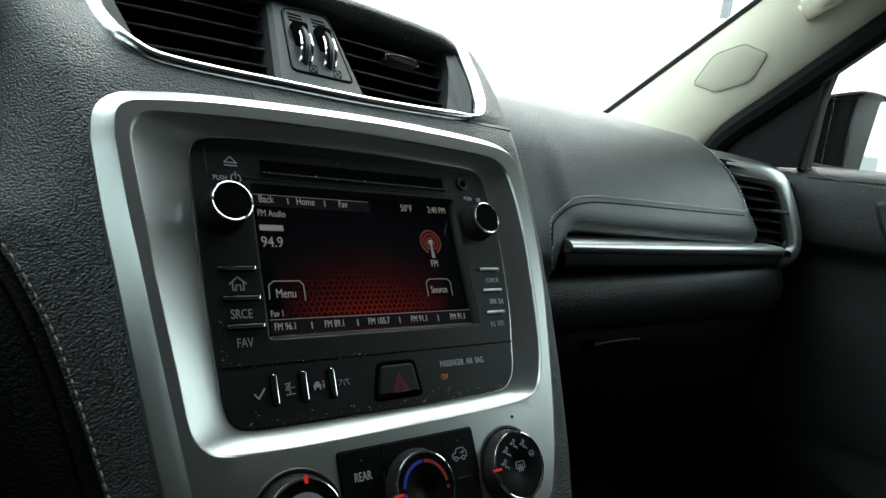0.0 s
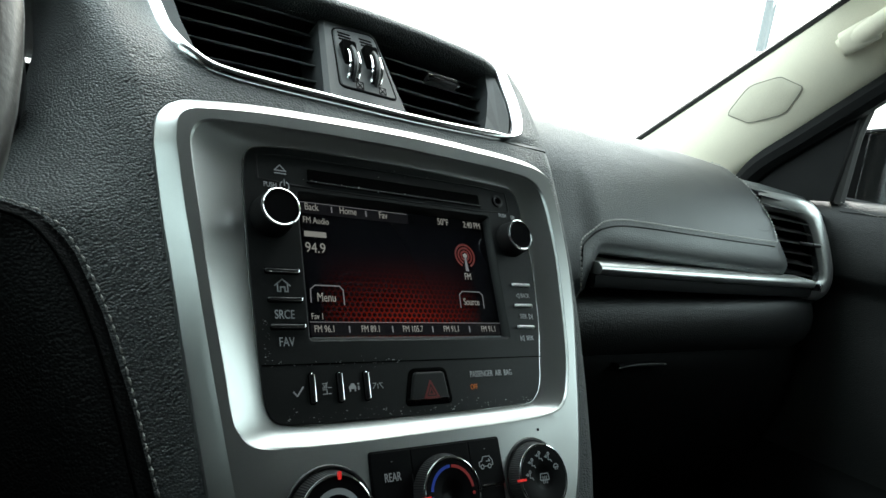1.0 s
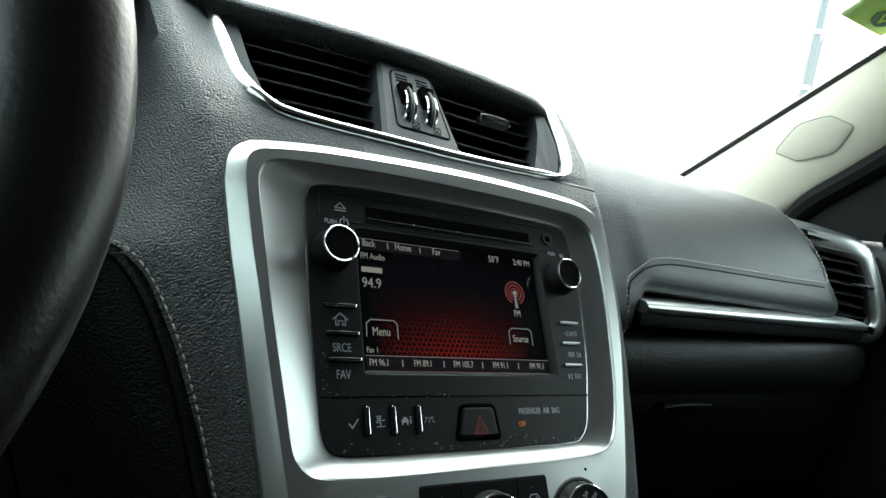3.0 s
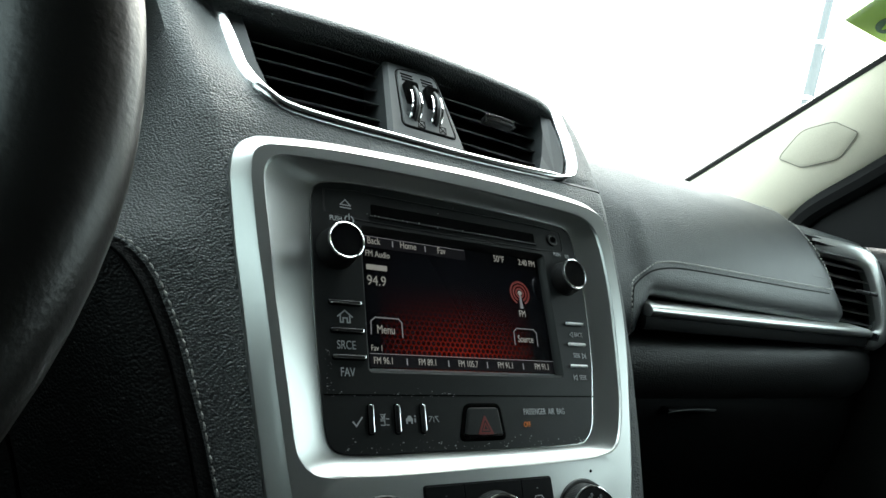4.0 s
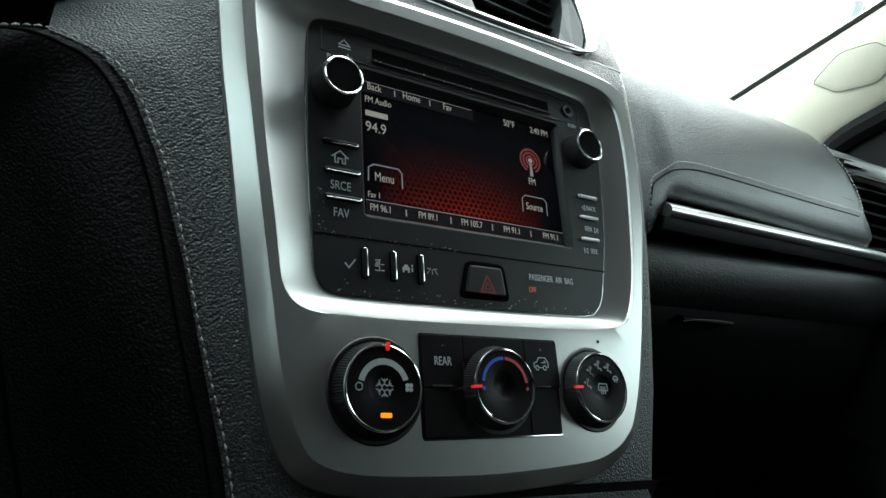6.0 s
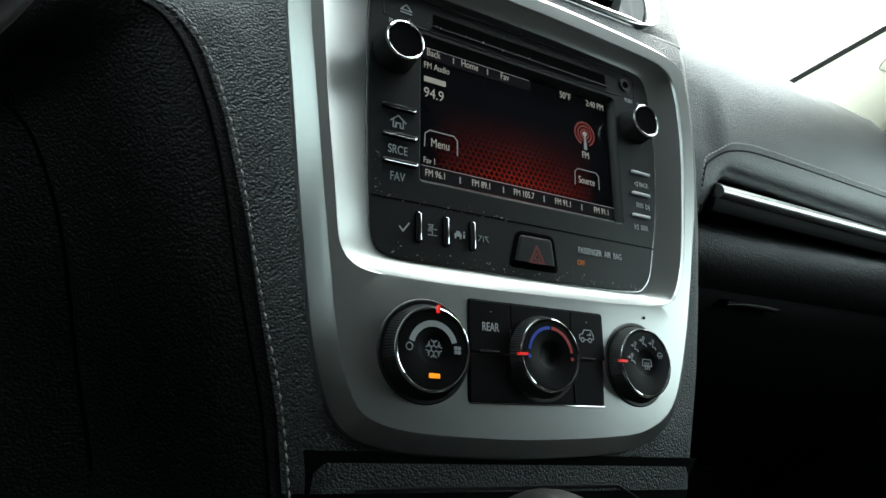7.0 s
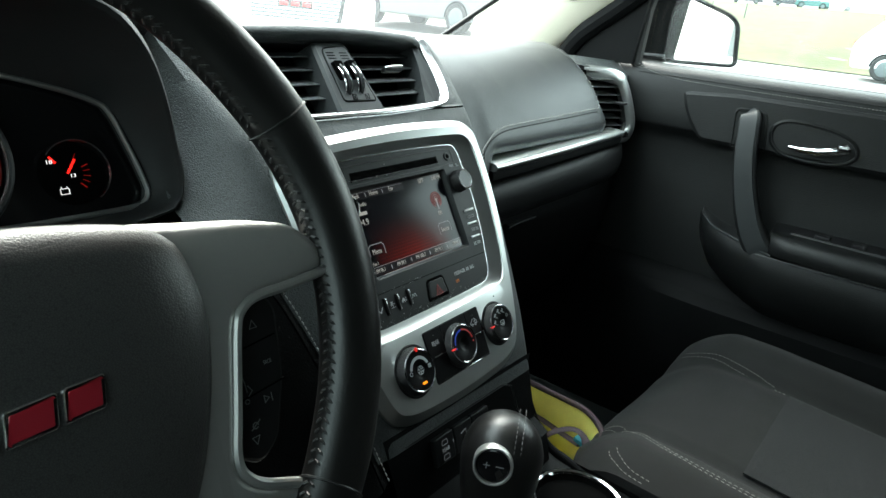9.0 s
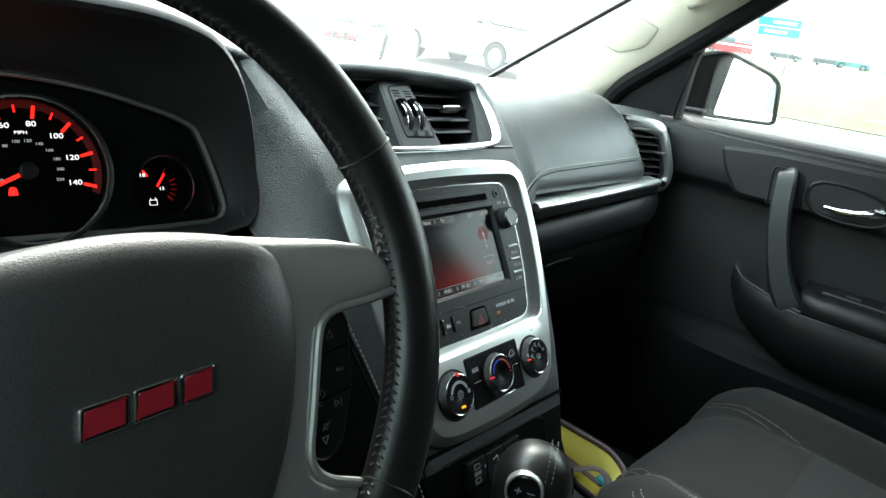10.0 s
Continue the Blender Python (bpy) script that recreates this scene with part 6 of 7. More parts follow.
LV = curve3([(0.782, -0.166, 1.0940), (0.779, -0.19, 1.0930), (0.777, -0.215, 1.0950), (0.777, -0.238, 1.1010), (0.781, -0.254, 1.1070)], 6)
part("release_lever", tube(LV, 0.0062, 12, 0.5, up=(1, 0, 0), taper=[0.4 + 0.6 * min(1, i / 10) + 0.35 * max(0, (i - 12) / 12) for i in range(len(LV))]), chrome, door, "chrome release lever")
part("lever_block", box(0.772, 0.784, -0.258, -0.238, 1.1000, 1.1115, 0.003), chrome, door)
# armrest with switches, pocket ahead of it
AR = [(-0.176, 0.040), (-0.186, 0.062), (-0.21, 0.072), (-0.32, 0.075), (-0.5, 0.075), (-0.95, 0.075)]
part("armrest", loft([[(0.814, y, 0.957), (0.812 - w * 0.30, y, 0.951), (0.812 - w * 0.55, y, 0.948), (0.812 - w * 0.86, y, 0.944), (0.812 - w * 0.97, y, 0.938), (0.812 - w, y, 0.929), (0.812 - w, y, 0.920), (0.812 - w * 0.95, y, 0.911), (0.812 - w * 0.5, y, 0.905)] for y, w in AR], closed=False, cap0=True), door_skin, door, "black armrest", smooth=50)
part("switch_plate", loft([[(0.808, -0.205, 0.9475), (0.776, -0.205, 0.9440), (0.772, -0.42, 0.9440), (0.808, -0.42, 0.9475)], [(0.806, -0.209, 0.9560), (0.779, -0.209, 0.9520), (0.775, -0.42, 0.9520), (0.806, -0.42, 0.9560)]], cap1=True), satin_black, door, smooth=0)
part("lock_switch", box(0.782, 0.797, -0.268, -0.243, 0.950, 0.9580, 0.002), satin_black, door)
part("window_switch", box(0.780, 0.798, -0.322, -0.300, 0.950, 0.9590, 0.002), satin_black, door)
words("1", 0, 0, 0.004, icon_grey, door, name="switch_mark", m=Matrix.Translation((0.788, -0.311, 0.9592)) @ Matrix.Rotation(radians(-90), 4, "X") @ Matrix.Rotation(radians(90), 4, "Y"))
LB = [(-0.046, 0.010, 0.950, 0.15), (-0.056, 0.028, 0.942, 0.35), (-0.080, 0.046, 0.930, 0.6), (-0.120, 0.056, 0.921, 0.8), (-0.165, 0.062, 0.913, 0.95), (-0.19, 0.066, 0.908, 1.0), (-0.24, 0.069, 0.9065, 1.02), (-0.40, 0.070, 0.906, 1.04), (-0.95, 0.070, 0.905, 1.04)]
part("front_bulge", loft([[(0.813, y, zt + 0.004), (0.813 - w * 0.35, y, zt - 0.014 * k), (0.813 - w * 0.80, y, zt - 0.012), (0.813 - w * 0.88, y, zt - 0.002), (0.813 - w * 0.96, y, zt - 0.002), (0.813 - w, y, zt - 0.007), (0.813 - w * 1.02, y, zt - 0.012 - 0.018 * k), (0.813 - w * 0.95, y, zt - 0.01 - 0.045 * k), (0.813 - w * 0.78, y, zt - 0.01 - 0.075 * k), (0.813 - w * 0.4, y, zt - 0.015 - 0.100 * k), (0.808, y, zt - 0.02 - 0.107 * k)] for y, w, zt, k in LB], closed=False, cap0=True), door_skin, door, "rounded lower bulge below the armrest", smooth=45)
part("pocket_lip", tube(curve3([(0.813 - 0.94 * w, y, zt + 0.001) for y, w, zt, k in LB[1:6]], 5), 0.0028, 8), vent_grey, door, "smooth lip of the door pocket")
part("armrest_joint", tube([(0.7440, -0.168, 0.9075), (0.7400, -0.23, 0.9082), (0.7390, -0.40, 0.9085), (0.7390, -0.95, 0.9085)], 0.0010, 6), side_slat, door)
part("map_pocket", loft([[(0.800, y, 0.79), (0.800 - w, y, 0.77), (0.800 - w, y, 0.55), (0.80, y, 0.50)] for y, w in ((0.10, 0.002), (0.02, 0.02), (-0.1, 0.03), (-0.9, 0.03))], closed=False), hard_black, door, smooth=40)
# sail panel and window frame
part("sail_panel", loft([[(0.806, 0.31, 1.185), (0.806, 0.142, 1.194), (0.806, 0.128, 1.335), (0.806, 0.108, 1.395), (0.806, 0.20, 1.315)], [(0.790, 0.31, 1.182), (0.795, 0.145, 1.191), (0.795, 0.131, 1.335), (0.790, 0.112, 1.400), (0.790, 0.20, 1.310)]], cap0=True, cap1=True), hard_black, door, "black sail panel", smooth=0)
part("window_seal", tube([(0.812, 0.142, 1.19), (0.812, 0.138, 1.29), (0.812, 0.127, 1.345), (0.812, 0.07, 1.41), (0.812, -0.05, 1.49), (0.80, -0.20, 1.545), (0.79, -0.5, 1.575), (0.79, -0.95, 1.575)], 0.010, 8), rubber, door)
part("belt_seal", box(0.852, 0.866, -0.95, 0.14, 1.180, 1.198, 0.003), rubber, door)
glass = part("window_pane", box(0.858, 0.862, -0.95, 0.14, 1.18, 1.58, 0.0005), pane, door, "clear side window")
glass.visible_shadow = False

# ---- right door mirror ----
mir = thing("door_mirror", Matrix.Translation((1.03, 0.115, 1.262)) @ Matrix.Rotation(radians(-27), 4, "Z"), "black door mirror reflecting a bright lot", "mirror")
MO = rounded([(-0.155, 0.050), (-0.060, 0.076), (0.085, 0.046), (0.118, 0.028), (0.135, -0.058), (0.120, -0.066), (-0.060, -0.067), (-0.160, -0.060)], [0.03, 0.03, 0.02, 0.02, 0.014, 0.012, 0.01, 0.02], 5)
part("mirror_shell", loft([lay([(x * 0.6, z * 0.6) for x, z in MO], 0.075), lay([(x * 0.9, z * 0.9) for x, z in MO], 0.055), lay(MO, 0.015), lay(MO, -0.006), lay(inset(MO, 0.004), -0.010), lay(inset(MO, 0.007), -0.006), lay(inset(MO, 0.008), 0.004)], cap0=True, cap1=True), shaded_black, mir, "black mirror shell", smooth=50)
MG = rounded([(-0.036, 0.062), (-0.02, 0.060), (0.080, 0.038), (0.110, 0.021), (0.1255, -0.056), (0.115, -0.0585), (-0.050, -0.0595)], [0.012, 0.02, 0.015, 0.012, 0.008, 0.008, 0.01], 4)
part("mirror_glass", slab(MG, 0.003, -0.003, 0), mirror_glass, mir, "bright mirror glass", smooth=0)
part("mirror_foot", box(-0.19, -0.06, 0.0, 0.05, -0.075, -0.045, 0.01), satin_black, mir)

# the grille rim's shadow line, put into a darker beige
pillar_shadow = material("pillar_shade", (0.16, 0.155, 0.13), 0.8)
# ---- windscreen pillar with speaker grille and grab handle ----
pil = thing("windscreen_pillar", LEVEL, "pale beige windscreen pillar trim with a speaker grille", "pillar", kind="structure")


def F_(y):
    return Vector((0.715 + 0.16 * (y - 0.1), y, 1.483 - 0.572 * (y - 0.1)))


def S_(y):
    return Vector((0.790 - 0.02 * (y - 0.1), y, 1.372 - 0.80 * (y - 0.1)))


rows = []
for y in [-0.6, -0.35, -0.15, -0.05, 0.05, 0.10, 0.15, 0.2, 0.25, 0.3, 0.35, 0.4, 0.46, 0.52]:
    a = F_(y) if y > -0.05 else F_(-0.05) + Vector((0.0, y + 0.05, (-(y + 0.05)) * 0.12))
    b = S_(y) if y > -0.05 else S_(-0.05) + Vector((-0.01, y + 0.05, (-(y + 0.05)) * 0.22))
    m = Vector((0, 0, 0))
    n_ = Vector((-0.9, -0.35, -0.2)).normalized()
    rows.append([a + Vector((0.03, 0.01, 0.012)), a, a.lerp(b, 0.12) + n_ * 0.006, a.lerp(b, 0.3) + n_ * 0.012, a.lerp(b, 0.5) + n_ * 0.0145, a.lerp(b, 0.7) + n_ * 0.012, a.lerp(b, 0.88) + n_ * 0.006, b, b + Vector((0.03, 0.0, 0.0))])
part("pillar_trim", loft(rows, closed=False), pillar_cloth, pil, "pale beige pillar trim", smooth=60)


def on_pillar(y, t, lift=0.0):
    n_ = Vector((-0.9, -0.35, -0.2)).normalized()
    bulge = 0.0145 * (1 - (2 * t - 1) ** 2)
    return F_(y).lerp(S_(y), t) + n_ * (bulge + lift)


SG = rounded([(0.314, 0.33), (0.281, 0.19), (0.234, 0.30), (0.201, 0.56), (0.225, 0.71), (0.276, 0.57)], 0.034, 6)
def sg_ring(k, lift):
    return [on_pillar(0.257 + (y - 0.257) * k, 0.445 + (t - 0.445) * k, lift) for y, t in SG]


part("speaker_grille", loft([sg_ring(1.0, -0.002), sg_ring(1.0, 0.0006), sg_ring(0.95, 0.0012)] + [sg_ring(k, 0.0012) for k in (0.8, 0.65, 0.5, 0.35, 0.2, 0.05)], cap1=True), grille_beige, pil, "beige perforated speaker grille")
# fine holes in the grille: flat discs, their shade put into the colour
spot = [(y, t) for i in range(46) for j in range(40) for y, t in ((0.197 + 0.0027 * i + 0.00135 * (j % 2), 0.19 + 0.0132 * j),)]
bm = bmesh.new()
for y, t in spot:
    edge = [(a[0] - y) * (b[1] - t) - (b[0] - y) * (a[1] - t) for a, b in zip(SG, SG[1:] + SG[:1])]
    if all(v > 0.0012 for v in edge) or all(v < -0.0012 for v in edge):
        p, u, v = (Vector(on_pillar(y, t, 0.0014)), Vector(on_pillar(y + 0.001, t, 0.0014)), Vector(on_pillar(y, t + 0.006, 0.0014)))
        u, v = (u - p).normalized() * 0.0006, (v - p).normalized() * 0.0006
        bm.faces.new([bm.verts.new(p + u * math.cos(q) + v * math.sin(q)) for q in (0, 1.26, 2.51, 3.77, 5.03)])
tagged(part("grille_holes", bm, material("hole_shade", (0.22, 0.21, 0.17), 0.9), pil, "fine grille holes", smooth=0), kind="stuff")
part("grille_rim", tube([on_pillar(y, t, 0.0008) for y, t in SG], 0.0007, 6, closed=True), pillar_shadow, pil)
grab = thing("grab_handle", LEVEL, "pale beige grab handle on the pillar", "handle")
GH = [on_pillar(y, 0.42 + 0.2 * (0.15 - y), 0.002 + 0.022 * min(1.0, max(0.0, (0.150 - y) / 0.035))) for y in [0.156, 0.150, 0.14, 0.125, 0.11, 0.09, 0.06, 0.02, -0.04]]
part("handle_bar", tube(curve3(GH, 4), 0.013, 12, 0.65, up=(-0.9, -0.35, -0.2)), pillar_cloth, grab, smooth=80)
part("handle_cap", tube([on_pillar(0.152, 0.40, 0.008), on_pillar(0.115, 0.44, 0.018)], 0.0165, 12, 0.4, up=(-0.9, -0.35, -0.2)), pillar_cloth, grab)
part("glass_edge", tube([F_(y) + Vector((0.002, 0.004, 0.004)) for y in [-0.05 + 0.03 * i for i in range(23)]], 0.006, 6), frit, pil, "black glass edge")
# fringe of small printed dots along the glass edge
bm = bmesh.new()
for i in range(130):
    y = -0.02 + 0.0045 * i
    p = F_(y) + Vector((-0.006, 0.004, 0.006))
    tube([p + Vector((0.003, 0, -0.0022)), p + Vector((0.0012, 0, 0))], 0.0009, 5, bm=bm, taper=[1.0, 0.5])
tagged(part("frit_dots", bm, frit, pil, "printed dot fringe", smooth=0), kind="stuff")
part("weather_strip", tube(curve3([(0.795, 0.29, 1.19)] + [S_(y) + Vector((0.004, -0.004, -0.008)) for y in (0.26, 0.2, 0.15, 0.1, 0.05, 0.0, -0.05)], 4), 0.019, 10), hard_black, pil, "black door weather strip")

# ---- car shell ----
def shell(name, bm, mat, label, kind="structure", smooth=40):
    return solo(name, bm, mat, label, "car body", "", kind, smooth)


shell("floor", box(-0.85, 0.85, -2.6, 0.66, 0.40, 0.44, 0.002), carpet, "dark carpeted car floor")
shell("ceiling", loft([[(x, y, 1.70 + 0.03 * (1 - (x / 0.8) ** 2) - 0.14 * max(0, (y + 0.35) / 0.38) ** 2) for x in (-0.78, -0.5, -0.2, 0.2, 0.5, 0.78)] for y in (0.03, -0.05, -0.1, -0.18, -0.26, -0.35, -0.8, -1.6, -2.6)], closed=False), headliner_cloth, "pale cloth headliner")
shell("wall_front", box(-0.85, 0.85, 0.64, 0.68, 0.42, 1.165, 0.002), carpet, "dark bulkhead behind the dash")
shell("wall_rear", box(-0.85, 0.85, -2.62, -2.58, 0.42, 1.15, 0.002), hard_black, "dark tailgate trim")
shell("wall_left", box(-0.86, -0.82, -2.6, 0.66, 0.42, 1.18, 0.004), hard_black, "dark driver side door trim")
shell("wall_right", box(0.87, 0.90, -2.6, 0.66, 0.42, 1.17, 0.004), hard_black, "outer skin of the passenger door")
# unseen; right pillar and rail enlarged to keep window light off the stack
for s in (-1, 1):
    shell("pillar_mid", box(s * 0.80 - 0.03, s * 0.80 + 0.03, -0.90, -0.66 if s < 0 else -0.58, 1.15, 1.68, 0.01), headliner_cloth, "unseen pale middle pillar")
    shell("pillar_rear", box(s * 0.80 - 0.03, s * 0.80 + 0.03, -2.62, -2.35, 1.15, 1.68, 0.01), headliner_cloth, "pale rear pillar")
    shell("roof_rail", box(s * 0.80 - 0.05, s * 0.80 + 0.05, -2.6, -0.15, 1.64 if s < 0 else 1.52, 1.72, 0.01), headliner_cloth, "unseen pale roof rail")
shell("pillar_left", tube([(-0.80, 0.60, 1.18), (-0.735, 0.2, 1.41), (-0.72, 0.0, 1.52), (-0.74, -0.2, 1.585)], 0.045, 10), pillar_cloth, "pale driver side windscreen pillar")
for s in (-1, 1):
    shell("rear_side_window", box(s * 0.80 - 0.002, s * 0.80 + 0.002, -2.4, -0.90, 1.15, 1.68, 0.0005), tint, "dark tinted rear side window")
shell("driver_window", box(-0.842, -0.838, -0.95, 0.62, 1.17, 1.68, 0.0005), shade_pane, "lightly tinted driver side window")
shell("rear_window", box(-0.80, 0.80, -2.602, -2.598, 1.15, 1.72, 0.0005), tint, "dark tinted rear window")
roof = shell("roof", box(-0.82, 0.82, -2.65, -0.12, 1.745, 1.775, 0.01), dark_paint, "outer roof panel")
WS = loft([[(-0.81, 0.708, 1.14), (-0.6, 0.733, 1.14), (-0.4, 0.748, 1.14), (-0.2, 0.763, 1.14), (0.0, 0.768, 1.14), (0.2, 0.763, 1.14), (0.4, 0.748, 1.14), (0.6, 0.733, 1.14), (0.92, 0.700, 1.14)], [(-0.72, 0.02, 1.545), (-0.56, 0.032, 1.562), (-0.4, 0.04, 1.575), (-0.2, 0.047, 1.582), (0.0, 0.05, 1.585), (0.2, 0.047, 1.582), (0.4, 0.04, 1.575), (0.56, 0.032, 1.562), (0.715, 0.02, 1.545)]], closed=False)
w1 = tagged(finish("window_1", WS, hazy_pane, 60), "clear windscreen", "windscreen", kind="structure")
w1.visible_shadow = False
solo("windscreen_header", box(-0.74, 0.74, 0.01, 0.06, 1.555, 1.60, 0.006), headliner_cloth, "pale windscreen header", "trim", kind="structure")
# price sticker at the top of the windscreen
stk = thing("windscreen_sticker", Matrix.Translation((0.680, 0.1800, 1.4665)) @ Matrix.Rotation(radians(-4), 4, "Z") @ Matrix.Rotation(radians(59), 4, "X"), "lime green sticker with a dark oval on the windscreen", "sticker")
part("sticker_sheet", slab(rounded([(-0.052, 0.075), (0.046, 0.075), (0.046, 0.0), (-0.052, 0.0)], 0.004), 0.001, 0.0, 0), sticker_lime, stk, smooth=0)
part("sticker_oval", slab(circle(0.012, 0.022, 0.019, 28, squash=0.72), 0.0, -0.001, 0), sticker_green, stk, smooth=0)
part("sticker_mark", stroke([(0.004, 0.027), (0.011, 0.016), (0.020, 0.027)], 0.003, -0.002, bmesh.new(), 0.001), sticker_lime, stk, smooth=0)


# ---- centre console, shifter, cup holder ----
con = thing("center_console", LEVEL, "black centre console with switch row and cup holder", "console")
part("switch_panel", loft([[(-0.118, -0.0860, 0.905), (0.121, -0.0860, 0.905)], [(-0.115, -0.0872, 0.895), (0.118, -0.0872, 0.895)], [(-0.112, -0.0980, 0.865), (0.115, -0.0980, 0.865)], [(-0.110, -0.1085, 0.836), (0.113, -0.1085, 0.836)], [(-0.110, -0.128, 0.826), (0.113, -0.128, 0.826)]], closed=False), hard_black, con, smooth=40)
part("panel_frame", tube([(-0.092, -0.0908, 0.889), (0.060, -0.0908, 0.8905), (0.076, -0.0940, 0.884), (0.082, -0.1090, 0.842)], 0.0009, 6), satin_black, con)
for k, w in enumerate(("REAR", "", "")):
    x = -0.0455 + 0.0293 * k
    m = Matrix.Translation((x, -0.0985, 0.8695)) @ Matrix.Rotation(-radians(20), 4, "X")
    bm = slab(rect(0, 0, 0.0285, 0.0270, 0.002), 0.006, -0.003, 0.0015)
    bm.transform(m)
    key = part("console_switch", bm, radio_black, con, "black console switch")
    if w:
        words(w, 0, -0.0008, 0.0056, icon_grey, key, m=m @ Matrix.Translation((0, -0.0030, 0)), wide=0.8)
        bm = bmesh.new()
        for l in (rounded([(-0.0036, 0.0085), (0.0036, 0.0085), (0.0042, 0.0040), (-0.0042, 0.0040)], 0.001, 2), rounded([(-0.0036, -0.0055), (0.0036, -0.0055), (0.0042, -0.0100), (-0.0042, -0.0100)], 0.001, 2)):
            stroke(l + [l[0]], 0.0005, -0.0034, bm)
        bm.transform(m)
        part("window_symbol", bm, icon_grey, key, smooth=0)
    else:
        bm = bmesh.new()
        stroke([(-0.004, 0.004), (0.003, 0.006), (0.004, -0.001), (-0.003, -0.004)], 0.0007, -0.0034, bm)
        stroke([(-0.005, -0.009), (0.005, -0.009)], 0.0018, -0.0034, bm)
        bm.transform(m)
        part("switch_symbol", bm, icon_grey, key, smooth=0)
    bm = slab(rect(0.0125, 0.002, 0.0010, 0.0030, 0.0003), 0.0, -0.0032, 0)
    bm.transform(m)
    part("switch_lamp", bm, icon_grey, key, smooth=0)
part("console_top", loft([[(-0.112, y, 0.66), (-0.112, y, z - 0.004), (-0.100, y, z + 0.004), (-0.03, y, z + 0.004), (0.05, y, z + 0.002), (0.125, y, z), (0.143, y, z - 0.001), (0.150, y, z - 0.010), (0.152, y, 0.60)] for y, z in ((-0.090, 0.800), (-0.105, 0.785), (-0.13, 0.777), (-0.2, 0.767), (-0.3, 0.765), (-0.5, 0.78), (-0.8, 0.80))], closed=False), hard_black, con, smooth=40)
part("side_skirt", loft([[(0.118, 0.30, 0.90), (0.124, 0.05, 0.905), (0.120, -0.070, 0.895), (0.136, -0.090, 0.83), (0.151, -0.112, 0.778), (0.151, -0.8, 0.765)], [(0.135, 0.30, 0.44), (0.14, 0.05, 0.44), (0.145, -0.055, 0.44), (0.15, -0.075, 0.44), (0.152, -0.10, 0.44), (0.152, -0.8, 0.44)]], closed=False), hard_black, con, smooth=30)
part("front_skirt", loft([[(-0.110, -0.128, 0.826), (0.0, -0.128, 0.826), (0.113, -0.126, 0.826), (0.137, -0.092, 0.826)], [(-0.110, -0.131, 0.78), (0.0, -0.131, 0.78), (0.13, -0.128, 0.78), (0.150, -0.112, 0.775)]], closed=False), hard_black, con, smooth=30)
part("edge_rail", tube(curve3([(0.120, -0.074, 0.893), (0.134, -0.089, 0.835), (0.148, -0.110, 0.787), (0.150, -0.14, 0.776), (0.150, -0.2, 0.766), (0.150, -0.4, 0.768)], 6), 0.0045, 10), hard_black, con, "dark console edge rail")
cup = part("cup_ring", tube([(0.088 + 0.046 * math.cos(2 * math.pi * i / 48), -0.186 + 0.048 * math.sin(2 * math.pi * i / 48), 0.782) for i in range(48)], 0.0034, 8, closed=True), chrome, con, "chrome cup holder ring")
part("cup_well", loft([[(0.088 + r * math.cos(2 * math.pi * i / 48), -0.186 + 1.05 * r * math.sin(2 * math.pi * i / 48), z) for i in range(48)] for r, z in ((0.045, 0.782), (0.042, 0.779), (0.04, 0.776))], cap1=True), void_black, cup)
part("shift_gate", box(-0.085, 0.005, -0.30, -0.125, 0.766, 0.776, 0.004), satin_black, con)

SH = Matrix.Translation((-0.026, -0.150, 0.886)) @ Matrix.Rotation(radians(-62), 4, "Z") @ Matrix.Rotation(radians(-12), 4, "X")
shift = thing("gear_shifter", SH, "black leather gear shifter with chrome-ringed thumb button", "gear lever")
rings = []
for i in range(25):
    t = i / 24
    z = 0.034 * math.cos(math.pi * min(1.0, t / 0.75)) if t < 0.5 else 0.034 * math.cos(math.pi * 0.5 / 0.75) - 0.075 * (t - 0.5) / 0.5
    r = 0.036 * math.sin(math.pi * min(0.5, t / 0.85) + 0.0) ** 0.8 if t < 0.42 else 0.036 - 0.016 * ((t - 0.42) / 0.58) ** 1.5
    rings.append([(max(r, 0.002) * 1.04 * math.cos(a), max(r, 0.002) * 1.08 * math.sin(a), z) for a in [2 * math.pi * j / 32 for j in range(32)]])
knob = part("knob", loft(rings, cap0=True, cap1=True), wheel_hide, shift, "worn black leather knob", smooth=80)
part("shaft", loft([[(0.012 * math.cos(2 * math.pi * j / 20), 0.012 * math.sin(2 * math.pi * j / 20), z) for j in range(20)] for z in (-0.08, -0.13)], cap1=True), satin_black, shift)
for s in (0.010, 0.0155):
    line = [(s, 0.0398 * math.sin(a), 0.0375 * math.cos(a)) for a in [radians(-70 + 5 * i) for i in range(29)]]
    line = [(x, y, z * (1.0 if z > 0 else 1.6)) for x, y, z in line]
    part("knob_stitching", dashes(line, 0.0030, 0.0016, 0.0004), grey_thread, knob, "pale double stitching")
bm = ring_slab(circle(0, 0, 0.0175, 40), circle(0, 0, 0.0150, 40), 0.01, -0.003, 48, (0, 0), 0.0012)
M1 = Matrix.Translation((-0.006, -0.0375, 0.0))
bm.transform(M1)
btn = part("button_ring", bm, spoke_silver, shift, "chrome button ring")
bm = slab(circle(0, 0, 0.0150, 40), 0.01, -0.0010, 0.002)
bm.transform(M1)
part("thumb_button", bm, gloss_black, btn, "black thumb button")
bm = stroke([(-0.008, 0), (-0.003, 0)], 0.0009, -0.0014, stroke([(0.003, 0), (0.009, 0)], 0.0009, -0.0014, bmesh.new()))
stroke([(-0.0055, -0.0025), (-0.0055, 0.0025)], 0.0009, -0.0014, bm)
